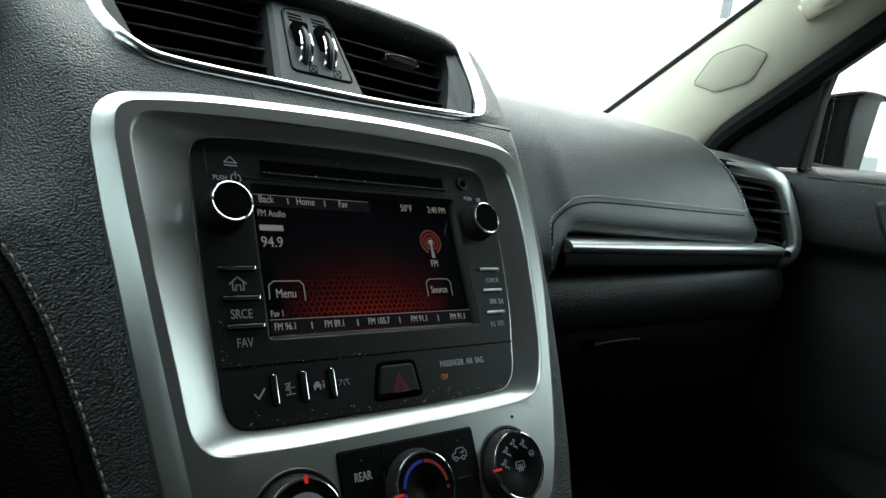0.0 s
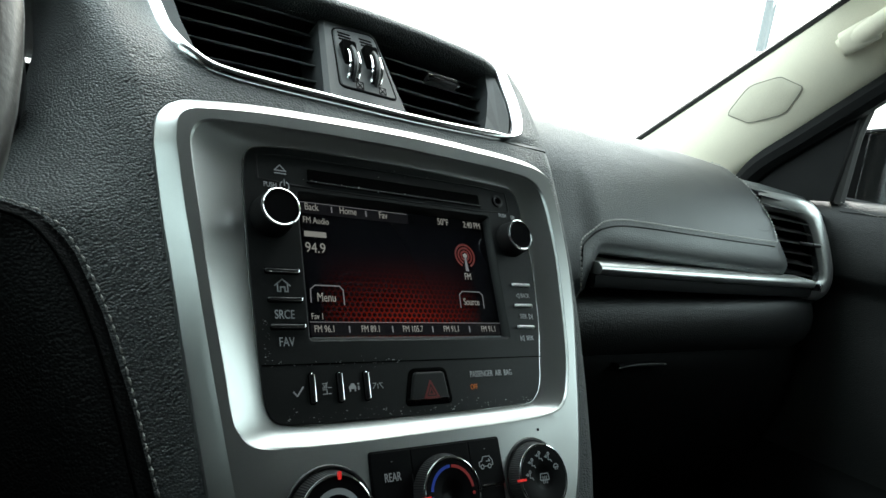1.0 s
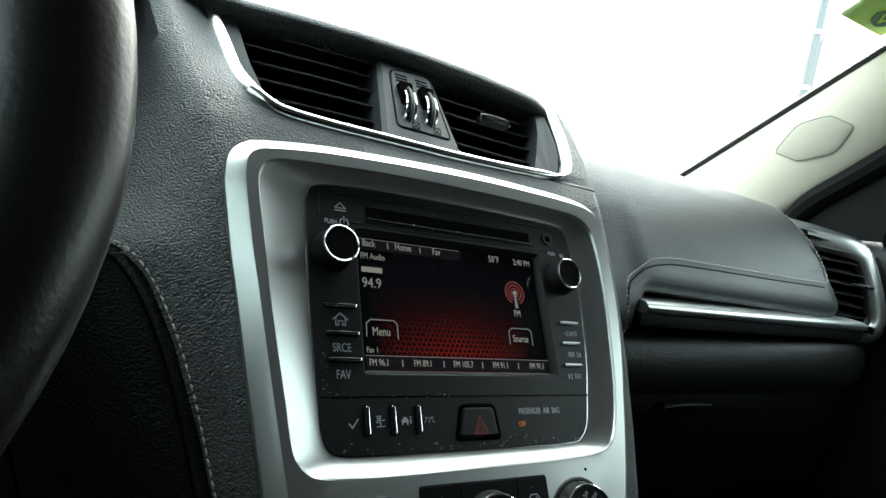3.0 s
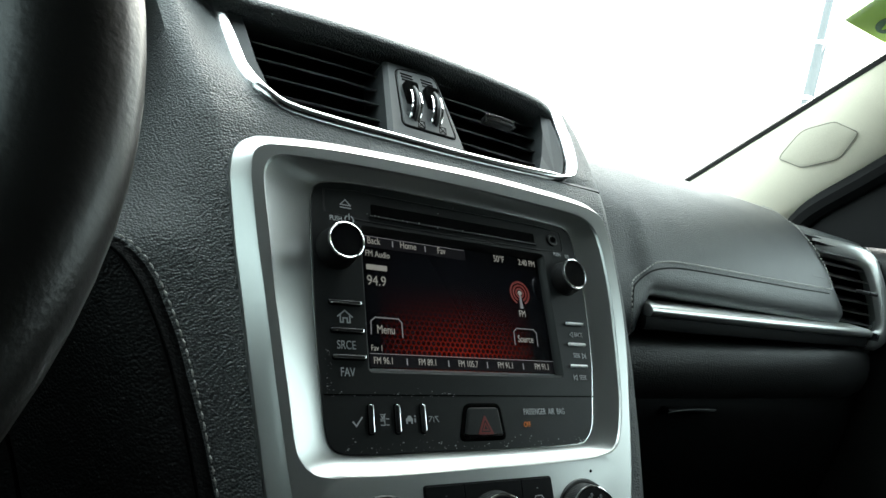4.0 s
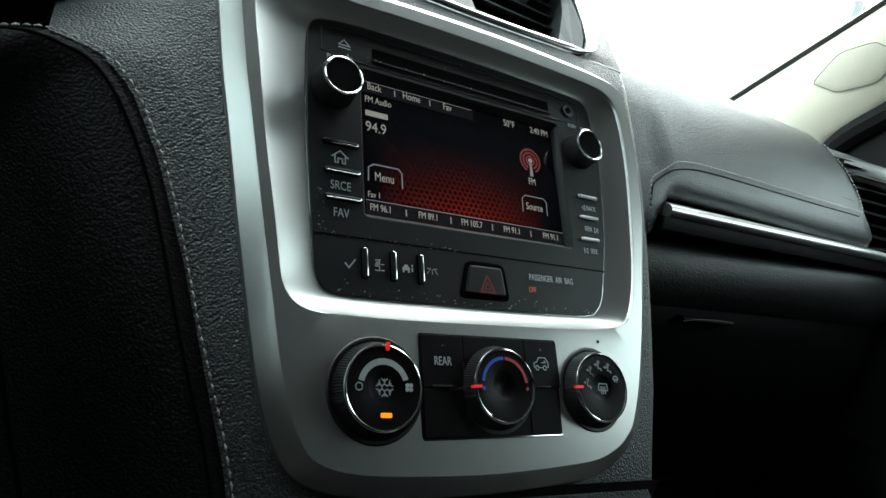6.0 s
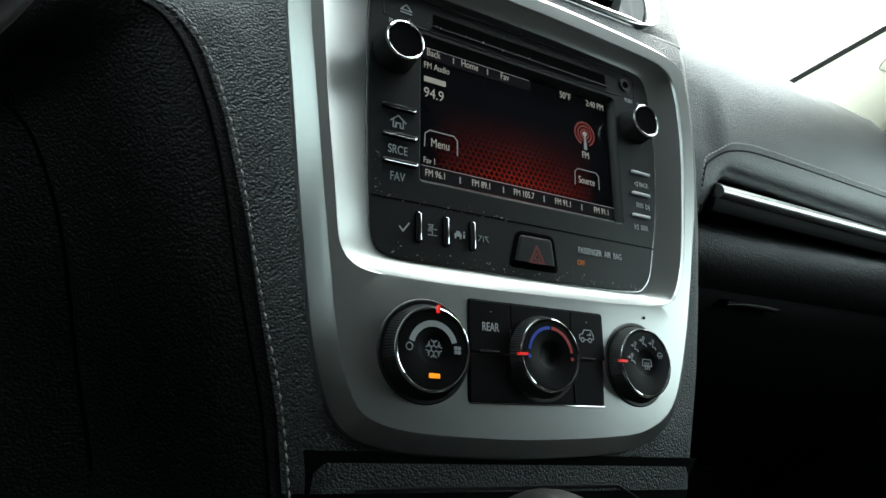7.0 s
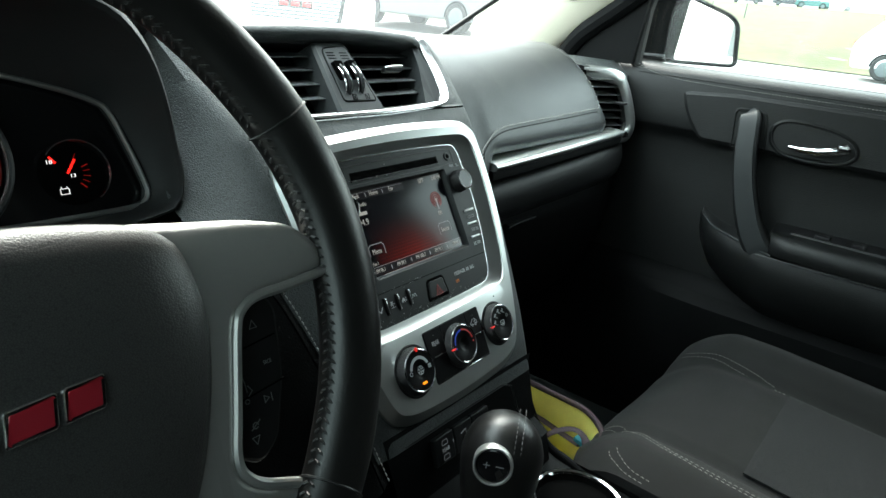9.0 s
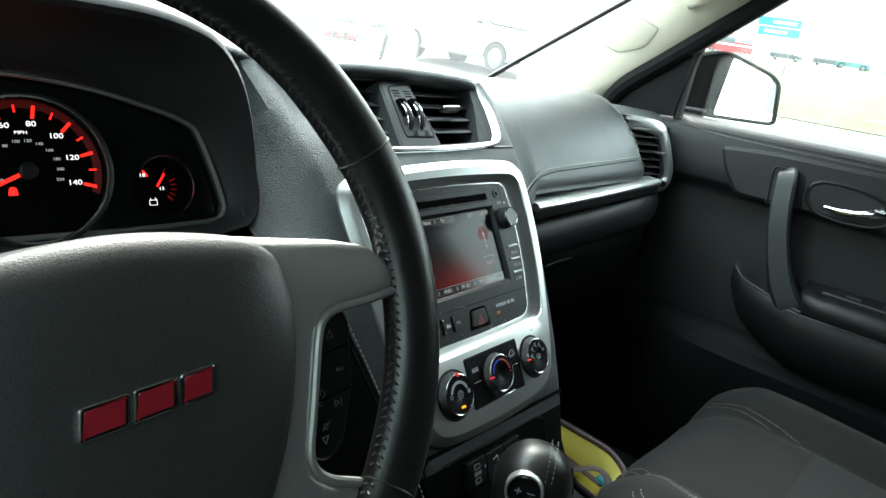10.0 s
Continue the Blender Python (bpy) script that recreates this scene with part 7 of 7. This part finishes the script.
bm.transform(M1)
part("button_symbol", bm, icon_dim, btn, smooth=0)

# ---- passenger seat ----
seat = thing("passenger_seat", LEVEL, "dark grey cloth passenger seat with pale double stitching", "car seat")


def cushion(x, y):
    u = abs(x - 0.425) / 0.245
    front = max(0.0, (y + 0.19) / 0.09)
    z = 0.768 - 0.055 * front ** 2.2 - 0.012 * min(1.0, front) + 0.024 * max(0.0, min(1.0, (u - 0.55) / 0.25)) * (1 - 0.6 * min(1.0, front)) - 0.10 * max(0.0, u - 0.86) ** 1.2 - 0.02 * max(0, -(y + 0.25)) / 0.3
    z -= 0.006 * math.exp(-((u - 0.56) / 0.035) ** 2)
    e = max(0.0, min(1.0, (x - 0.57) / 0.06))
    z += 0.002 * e * e * (3 - 2 * e) - 0.010 * math.exp(-((x - 0.49) / 0.08) ** 2 - ((y + 0.13) / 0.05) ** 2)
    return (x, y, z)


xs = [0.165 + 0.52 * i / 44 for i in range(45)]
ys = [-0.108, -0.112, -0.118, -0.126, -0.136, -0.15, -0.165, -0.18, -0.2, -0.22, -0.25, -0.28, -0.32, -0.36, -0.4, -0.45, -0.5, -0.56, -0.62]
skirt = [[(x, -0.118 + 0.02 * abs(x - 0.425) / 0.245, 0.55) for x in xs], [(x, -0.106 - 0.03 * (abs(x - 0.425) / 0.25) ** 4, 0.66) for x in xs]]
top = [[cushion(x, y - 0.030 * (abs(x - 0.425) / 0.25) ** 3) for x in xs] for y in ys]
bm = loft(skirt + top, closed=False)
part("cushion", bm, seat_cloth, seat, "dark cloth cushion", smooth=80)
part("left_side", loft([[r[0] for r in skirt + top], [(r[0][0] - 0.006, r[0][1], r[0][2] - 0.02) for r in skirt + top], [(r[0][0] + 0.01, r[0][1], 0.50) for r in skirt + top]], closed=False), seat_cloth, seat, smooth=60)
part("insert", sheet(lambda u, v: tuple(Vector(cushion(u, v)) + Vector((0, 0, 0.003))), [0.300 + 0.26 * i / 16 for i in range(17)], [-0.302 - 0.31 * i / 12 for i in range(13)], 0.002), seat_insert, seat, "ribbed cloth insert", smooth=60)


def seam_on(pts, off=0.0):
    return [Vector(cushion(x, y)) + Vector((0, 0, 0.0012 + off)) for x, y in pts]


for k, pts_ in enumerate(([(0.306, -0.113), (0.296, -0.138), (0.262, -0.176), (0.240, -0.215), (0.228, -0.253), (0.226, -0.32), (0.226, -0.45)], [(0.314, -0.116), (0.304, -0.143), (0.271, -0.181), (0.249, -0.218), (0.237, -0.254), (0.235, -0.32), (0.235, -0.45)], [(0.588, -0.130), (0.576, -0.16), (0.566, -0.225), (0.554, -0.298)], [(0.596, -0.132), (0.584, -0.16), (0.574, -0.226), (0.561, -0.299)], [(0.195, -0.172), (0.184, -0.180), (0.172, -0.20), (0.168, -0.23)], [(0.202, -0.178), (0.191, -0.186), (0.179, -0.205), (0.175, -0.232)])):
    line = [p for p in curve3([(x, y, 0) for x, y in pts_], 8)]
    part("seat_stitching", dashes(seam_on([(p.x, p.y) for p in line]), 0.0042, 0.0022, 0.0005, (0, 0, 0.0005)), seat_thread, seat, "pale stitching")
# unseen backrest top and headrest, added to darken the silver frame's reflection
part("backrest", loft([[(x, y - 0.05 * math.sin(math.pi * (x - 0.17) / 0.51) , z) for x in [0.17 + 0.51 * i / 16 for i in range(17)]] for y, z in ((-0.60, 0.72), (-0.66, 0.85), (-0.74, 1.1), (-0.79, 1.35), (-0.81, 1.44), (-0.85, 1.48))], closed=False), seat_cloth, seat, smooth=60)
part("unseen_headrest", loft([[(0.425 + 0.15 * k * math.cos(a), -0.83 - 0.045 * k * math.sin(a), z) for a in [math.pi * j / 12 for j in range(24)]] for k, z in ((0.5, 1.44), (0.9, 1.455), (1.0, 1.50), (1.0, 1.58), (0.85, 1.63), (0.4, 1.645))], cap0=True, cap1=True), seat_cloth, seat, smooth=60)
part("seat_base", box(0.22, 0.63, -0.60, -0.16, 0.44, 0.66, 0.01), hard_black, seat)
rail = copy_thing(seat, Matrix.Translation((-0.83, -0.28, 0)))
tagged(rail, "dark grey cloth driver seat behind the wheel", "car seat")

# ---- open bag in the footwell ----
BG = Matrix.Translation((0.262, -0.005, 0.0)) @ Matrix.Rotation(radians(6), 4, "Z")
bag = thing("tote_bag", BG, "open tote bag with bright yellow lining in the footwell", "bag")
BO = rounded([(-0.092, 0.165), (0.082, 0.125), (0.075, -0.085), (0.045, -0.118), (-0.055, -0.140)], 0.03, 6)


def bag_ring(k, z, wob=0.0):
    return [(x * k, y * k, z + wob * math.sin(7 * math.atan2(y, x)) + 0.02 * (y > 0) * (y / 0.15)) for x, y in BO]


part("shell", loft([bag_ring(0.86, 0.442), bag_ring(0.98, 0.50), bag_ring(1.03, 0.62), bag_ring(1.0, 0.722, 0.002)], cap0=True), bag_shell, bag, "patterned blue-grey outer cloth", smooth=60)
part("lining", loft([bag_ring(0.995, 0.724, 0.002), bag_ring(0.955, 0.716, 0.002), bag_ring(0.93, 0.69, 0.004), bag_ring(0.95, 0.62, 0.005), bag_ring(0.9, 0.53, 0.004), bag_ring(0.82, 0.46)], cap1=True), lining, bag, "bright yellow quilted lining", smooth=60)
part("binding", tube(bag_ring(1.0, 0.724, 0.002), 0.0045, 8, closed=True), bag_binding, bag, "dark binding")
part("strap", tube(curve3([(0.070, 0.075, 0.705), (0.074, 0.02, 0.690), (0.062, -0.04, 0.683), (0.036, -0.092, 0.690)], 6), 0.0062, 8, 0.35), bag_binding, bag, "dark strap")
part("strap", tube(curve3([(0.000, -0.040, 0.690), (0.012, -0.056, 0.708), (0.028, -0.080, 0.716), (0.024, -0.100, 0.712), (0.004, -0.112, 0.700)], 6), 0.0058, 8, 0.4), bag_binding, bag, "dark looped strap")
part("teal_pouch", tube(curve3([(0.050, -0.085, 0.690), (0.034, -0.104, 0.694), (0.012, -0.116, 0.690)], 5), 0.010, 10, 0.7), teal_cloth, bag, "teal pouch")


# ---- outside: lot, grass bank, vehicles, signs ----
def rise(x, y):
    d = max(0.0, x - 4.0)
    z = 0.035 * min(d, 24.0)
    if x > 9 and y > 4:
        z += 0.0155 * min(x - 9, 5.0) * min(y - 4, 6.0) * max(0.0, min(1.0, 1.0 - (x - 16) / 5.0))
    if x > 25:
        z += 0.0695 * (min(x, 110) - 25)
    return z


gx = [-900, -200, -60, -20, -4, 4, 8, 9, 10, 12, 14, 16, 18, 20, 21, 23, 25, 28, 36, 50, 70, 90, 110, 200, 900]
gy = [-900, -200, -60, -20, 0, 4, 6, 8, 10, 14, 20, 40, 60, 100, 300, 900]
solo("ground", sheet(lambda u, v: (u, v, rise(u, v)), gx, gy), asphalt, "pale worn asphalt of a dealer lot", "ground", kind="structure", smooth=60)
solo("grass_bank", sheet(lambda u, v: (u, v, rise(u, v) + 0.03 + 0.05 * noise.noise((u * 0.4, v * 0.4, 0))), [23.5 + 1.5 * i for i in range(58)], [-60 + 4 * i for i in range(50)]), grass, "green and yellowing grass bank", "grass", kind="stuff", smooth=60)

def car(name, m, paint, label, length=4.6, height=1.5, kind_="suv", group="", wid=1.82):
    """A parked vehicle: lower body, cabin, glass, bumpers, lamps, four wheels. Its nose points along -y."""
    c = thing(name, m, label, "car", group)
    L, H, w = length / 2, height, wid / 2
    sill, belt, roof_ = 0.30, H * 0.60, H
    if kind_ == "suv":
        prof = [(-L, 0.42), (-L + 0.02, belt - 0.12), (-L + 0.25, belt - 0.03), (-L * 0.42, belt + 0.04), (L - 0.12, belt + 0.06), (L, belt - 0.1), (L, 0.45)]
        cab = [(-L * 0.46, belt + 0.02), (-L * 0.18, roof_ - 0.05), (L * 0.1, roof_), (L * 0.72, roof_ - 0.04), (L - 0.08, belt + 0.04)]
    else:
        prof = [(-L, 0.50), (-L + 0.01, belt - 0.05), (-L + 0.15, belt + 0.05), (-L * 0.45, belt + 0.10), (L - 0.02, belt + 0.06), (L, 0.55)]
        cab = [(-L * 0.48, belt + 0.08), (-L * 0.25, roof_ - 0.04), (-L * 0.02, roof_), (L * 0.30, roof_ - 0.03), (L * 0.38, belt + 0.06)]

    def body(pf, tuck, w0):
        pts_ = rounded(pf, 0.12, 4)
        return loft([[(x, y, z) for y, z in pts_] if False else [(s_ * (w0 - tuck * (abs(k) == 2) - 0.06 * (abs(k) == 2)), y, z) for y, z in pts_] for k, s_ in ((-2, -1), (-1, -1), (1, 1), (2, 1))], cap0=True, cap1=True)

    lower = rounded(prof + [(L - 0.05, sill), (-L + 0.05, sill)], 0.10, 4)
    rings = [[(sx_ * w, y, z) for y, z in (inset(lower, 0.05) if e else lower)] for sx_, e in ((-1.0, 1), (-0.97, 0), (0.97, 0), (1.0, 1))]
    part("body", loft(rings, cap0=True, cap1=True), paint, c, smooth=40)
    cabin = rounded(cab + [(cab[-1][0], belt - 0.05), (cab[0][0], belt - 0.05)], [0.06, 0.15, 0.2, 0.2, 0.06, 0, 0], 4)
    part("cabin", loft([[(sx_ * w * (0.97 - 0.16 * max(0, (z - belt)) / (roof_ - belt)), y, z) for y, z in cabin] for sx_ in (-1, -0.6, 0.6, 1)], cap0=True, cap1=True), paint, c, smooth=40)
    wi = inset(cabin, 0.07)
    for sx_ in (-1, 1):
        part("side_glass", loft([[(sx_ * (w * (0.97 - 0.16 * max(0, (z - belt)) / (roof_ - belt)) + 0.006), y, max(z, belt + 0.06)) for y, z in wi], [(sx_ * (w * 0.8), y, max(z, belt + 0.06)) for y, z in wi]], cap0=True), far_glass, c, smooth=0)
        y_ = -L * 0.02
        part("door_post", box(sx_ * w * 0.87 - 0.02, sx_ * w * 0.87 + 0.02, y_, y_ + 0.09, belt, roof_ - 0.06, 0.01), paint, c)
        part("mirror", box(sx_ * (w + 0.02) - 0.09, sx_ * (w + 0.02) + 0.09, -L * 0.36, -L * 0.36 + 0.12, belt + 0.04, belt + 0.2, 0.04), paint, c)
        part("tail_lamp", box(sx_ * (w - 0.12) - 0.09, sx_ * (w - 0.12) + 0.09, L - 0.05, L + 0.015, belt - 0.22, belt - 0.02, 0.02), red_paint, c)
        part("headlamp", box(sx_ * (w - 0.20) - 0.16, sx_ * (w - 0.20) + 0.16, -L - 0.012, -L + 0.08, belt - 0.30, belt - 0.12, 0.03), sign_white, c)
    part("windscreen", loft([[(x, cab[0][0] + 0.02, belt + 0.1), (x * 0.86, cab[1][0] - 0.03, roof_ - 0.10)] for x in (-w * 0.84, w * 0.84)], closed=False), far_glass, c, smooth=0)
    part("bumper", box(-w + 0.02, w - 0.02, -L - 0.04, -L + 0.2, 0.32, 0.52, 0.05), hard_black, c)
    for sx_ in (-1, 1):
        for yy in (-L * 0.62, L * 0.62):
            t = [(math.cos(2 * math.pi * i / 28), math.sin(2 * math.pi * i / 28)) for i in range(28)]
            R = 0.335 if kind_ == "suv" else 0.40
            wh = part("wheel", loft([[(sx_ * (w + dx), yy + r * cc, 0.36 + r * ss) for cc, ss in t] for r, dx in ((R * 0.8, -0.24), (R, -0.2), (R, -0.02), (R * 0.9, 0.012), (R * 0.68, 0.012), (R * 0.64, -0.03))], cap0=True), rubber, c, smooth=40)
            part("wheel_disc", loft([[(sx_ * (w + dx), yy + r * cc, 0.36 + r * ss) for cc, ss in t] for r, dx in ((R * 0.66, -0.01), (R * 0.5, 0.0), (R * 0.12, 0.01))], cap1=True), pole_grey, wh, smooth=40)
            part("wheel_arch", loft([[(sx_ * (w + 0.004), yy + r * math.cos(math.pi * i / 20), 0.36 + r * math.sin(math.pi * i / 20)) for i in range(21)] for r in (R - 0.02, R + 0.03)], closed=False), hard_black, c, smooth=0)
    return c


def at_(x, y, turn):
    return Matrix.Translation((x, y, rise(x, y))) @ Matrix.Rotation(radians(turn), 4, "Z")


CAMX, CAMY = -0.51, -0.38
truck = car("pickup_truck", at_(CAMX + 8.9 * 0.652 + 1.9, CAMY + 8.9 * 0.758 + 2.4, -40), silver_paint, "pale pickup truck with a broad mesh grille facing the windscreen", 5.6, 1.92, "truck", wid=2.02)
# broad mesh grille with a plain badge
LG = 2.8
part("grille_frame", loft([[(x, -LG - 0.03, z) for x, z in inset(rounded([(-0.64, 1.24), (0.64, 1.24), (0.56, 0.72), (-0.56, 0.72)], 0.08, 4), d)] for d in (0.0, 0.05)] + [[(x, -LG + 0.03, z) for x, z in inset(rounded([(-0.64, 1.24), (0.64, 1.24), (0.56, 0.72), (-0.56, 0.72)], 0.08, 4), 0.05)]]), chrome, truck, "bright grille frame")
part("grille_back", slab(rounded([(-0.62, 1.22), (0.62, 1.22), (0.54, 0.74), (-0.54, 0.74)], 0.08, 4), -LG + 0.02, -LG - 0.005, 0), pole_grey, truck)
bm = bmesh.new()
for r in range(11):
    z = 0.77 + 0.043 * r
    for i in range(22):
        x = -0.57 + 0.0535 * i + 0.027 * (r % 2)
        if abs(x) < 0.56:
            box(x - 0.021, x + 0.021, -LG - 0.022, -LG - 0.004, z - 0.009, z + 0.012, 0.004, bm)
tagged(part("grille_mesh", bm, sign_white, truck, "bright mesh of short bars", smooth=0), kind="stuff")
bm = bmesh.new()
for x in (-0.14, 0.0, 0.14):
    box(x - 0.05, x + 0.05, -LG - 0.05, -LG - 0.030, 0.985, 1.035, 0.01, bm)
part("badge_bar", bm, red_paint, truck, "plain red badge blocks")
part("badge_plate", box(-0.22, 0.22, -LG - 0.032, -LG - 0.015, 0.955, 1.065, 0.015), chrome, truck)
car("grey_suv", at_(13.3, 10.7, -5), grey_paint, "dark grey sport utility parked beside the pickup", 4.7, 1.72, "suv", "parked cars")
car("white_suv", at_(22.0, 0.44, 3), white_paint, "white compact sport utility on the lot by the grass", 4.4, 1.66, "suv", "parked cars")
for k, (a, d, paint, lab) in enumerate(((0.272, 112, dark_paint, "dark car"), (0.222, 114, dark_paint, "dark estate car"), (0.196, 114, green_paint, "teal pickup"), (0.168, 116, silver_paint, "pale small car"))):
    car("far_car", Matrix.Translation((CAMX + d * math.cos(a), CAMY + d * math.sin(a), rise(CAMX + d * math.cos(a), 0))) @ Matrix.Rotation(radians(15), 4, "Z"), paint, lab + " parked on top of the grass bank", 4.4, 1.5, "suv" if k != 2 else "truck", "cars on the bank")
ft = car("fire_truck", Matrix.Translation((CAMX + 122 * 0.936, CAMY + 122 * 0.335, rise(114, 0))) @ Matrix.Rotation(radians(20), 4, "Z"), red_paint, "red fire engine on the road above the bank", 7.5, 3.0, "truck", wid=2.5)
part("cab_window", box(-1.27, -1.20, -3.2, -1.7, 1.9, 2.6, 0.05), far_glass, ft)
part("white_stripe", box(-1.275, -1.24, -3.6, 3.6, 1.3, 1.5, 0.01), sign_white, ft)
part("locker", box(-1.275, -1.23, -0.9, 3.4, 1.6, 2.5, 0.03), pole_grey, ft)
part("ladder", box(-0.5, 0.5, -2.0, 3.8, 3.05, 3.3, 0.05), sign_white, ft)
sg = thing("road_sign", Matrix.Translation((CAMX + 58 * 0.955, CAMY + 58 * 0.285, 6.6)) @ Matrix.Rotation(radians(-73), 4, "Z"), "two blue road signs with white bars on posts", "road sign")
for k, z in enumerate((0.0, -0.68)):
    p_ = part("sign_board", slab(rect(0.1 * k, z, 3.0 - 0.1 * k, 0.62, 0.06), 0.06, 0.0, 0), sign_blue, sg, smooth=0)
    part("sign_bar", slab(rect(0.35 - 0.5 * k, z, 1.6, 0.2, 0.03), 0.0, -0.02, 0), sign_white, p_, smooth=0)
for x in (-1.2, 1.2):
    part("sign_post", box(x - 0.04, x + 0.04, 0.06, 0.14, -4.0, 0.3, 0.01), pole_grey, sg)
tw = thing("banner_pole", Matrix.Translation((CAMX + 0.28 + 9 * 0.83, CAMY + 0.05 + 9 * 0.52, rise(7, 4))), "tall grey lamp pole with a furled banner", "lamp pole")
part("pole", tube([(0, 0, 0), (0, 0, 3), (0, 0, 6.5)], 0.05, 12, taper=[1.2, 1.0, 0.8]), pole_grey, tw)
for z in (3.2, 3.85, 4.5):
    part("band", tube([(0, 0, z), (0, 0, z + 0.05)], 0.058, 12), sign_white, tw)
part("banner", loft([[(0.05, 0, 2.9), (0.11, -0.02, 3.1), (0.12, -0.02, 3.9), (0.05, 0, 3.6)], [(0.05, 0.02, 2.9), (0.11, 0.0, 3.1), (0.12, 0.0, 3.9), (0.05, 0.02, 3.6)]], cap0=True, cap1=True), pole_grey, tw, smooth=0)
# pale building and posts behind, mirrored in the door mirror
bld = thing("dealer_building", Matrix.Translation((14, -26, 0)), "long pale flat-roofed building behind the car", "building")
part("wall", box(-16, 16, -6, 6, 0, 5.0, 0.1), concrete, bld)
for k in range(7):
    part("window", box(-14 + 4.2 * k, -11.4 + 4.2 * k, 5.9, 6.05, 0.8, 3.2, 0.03), far_glass, bld)
part("roof_edge", box(-16.3, 16.3, -6.3, 6.3, 5.0, 5.35, 0.05), pole_grey, bld)
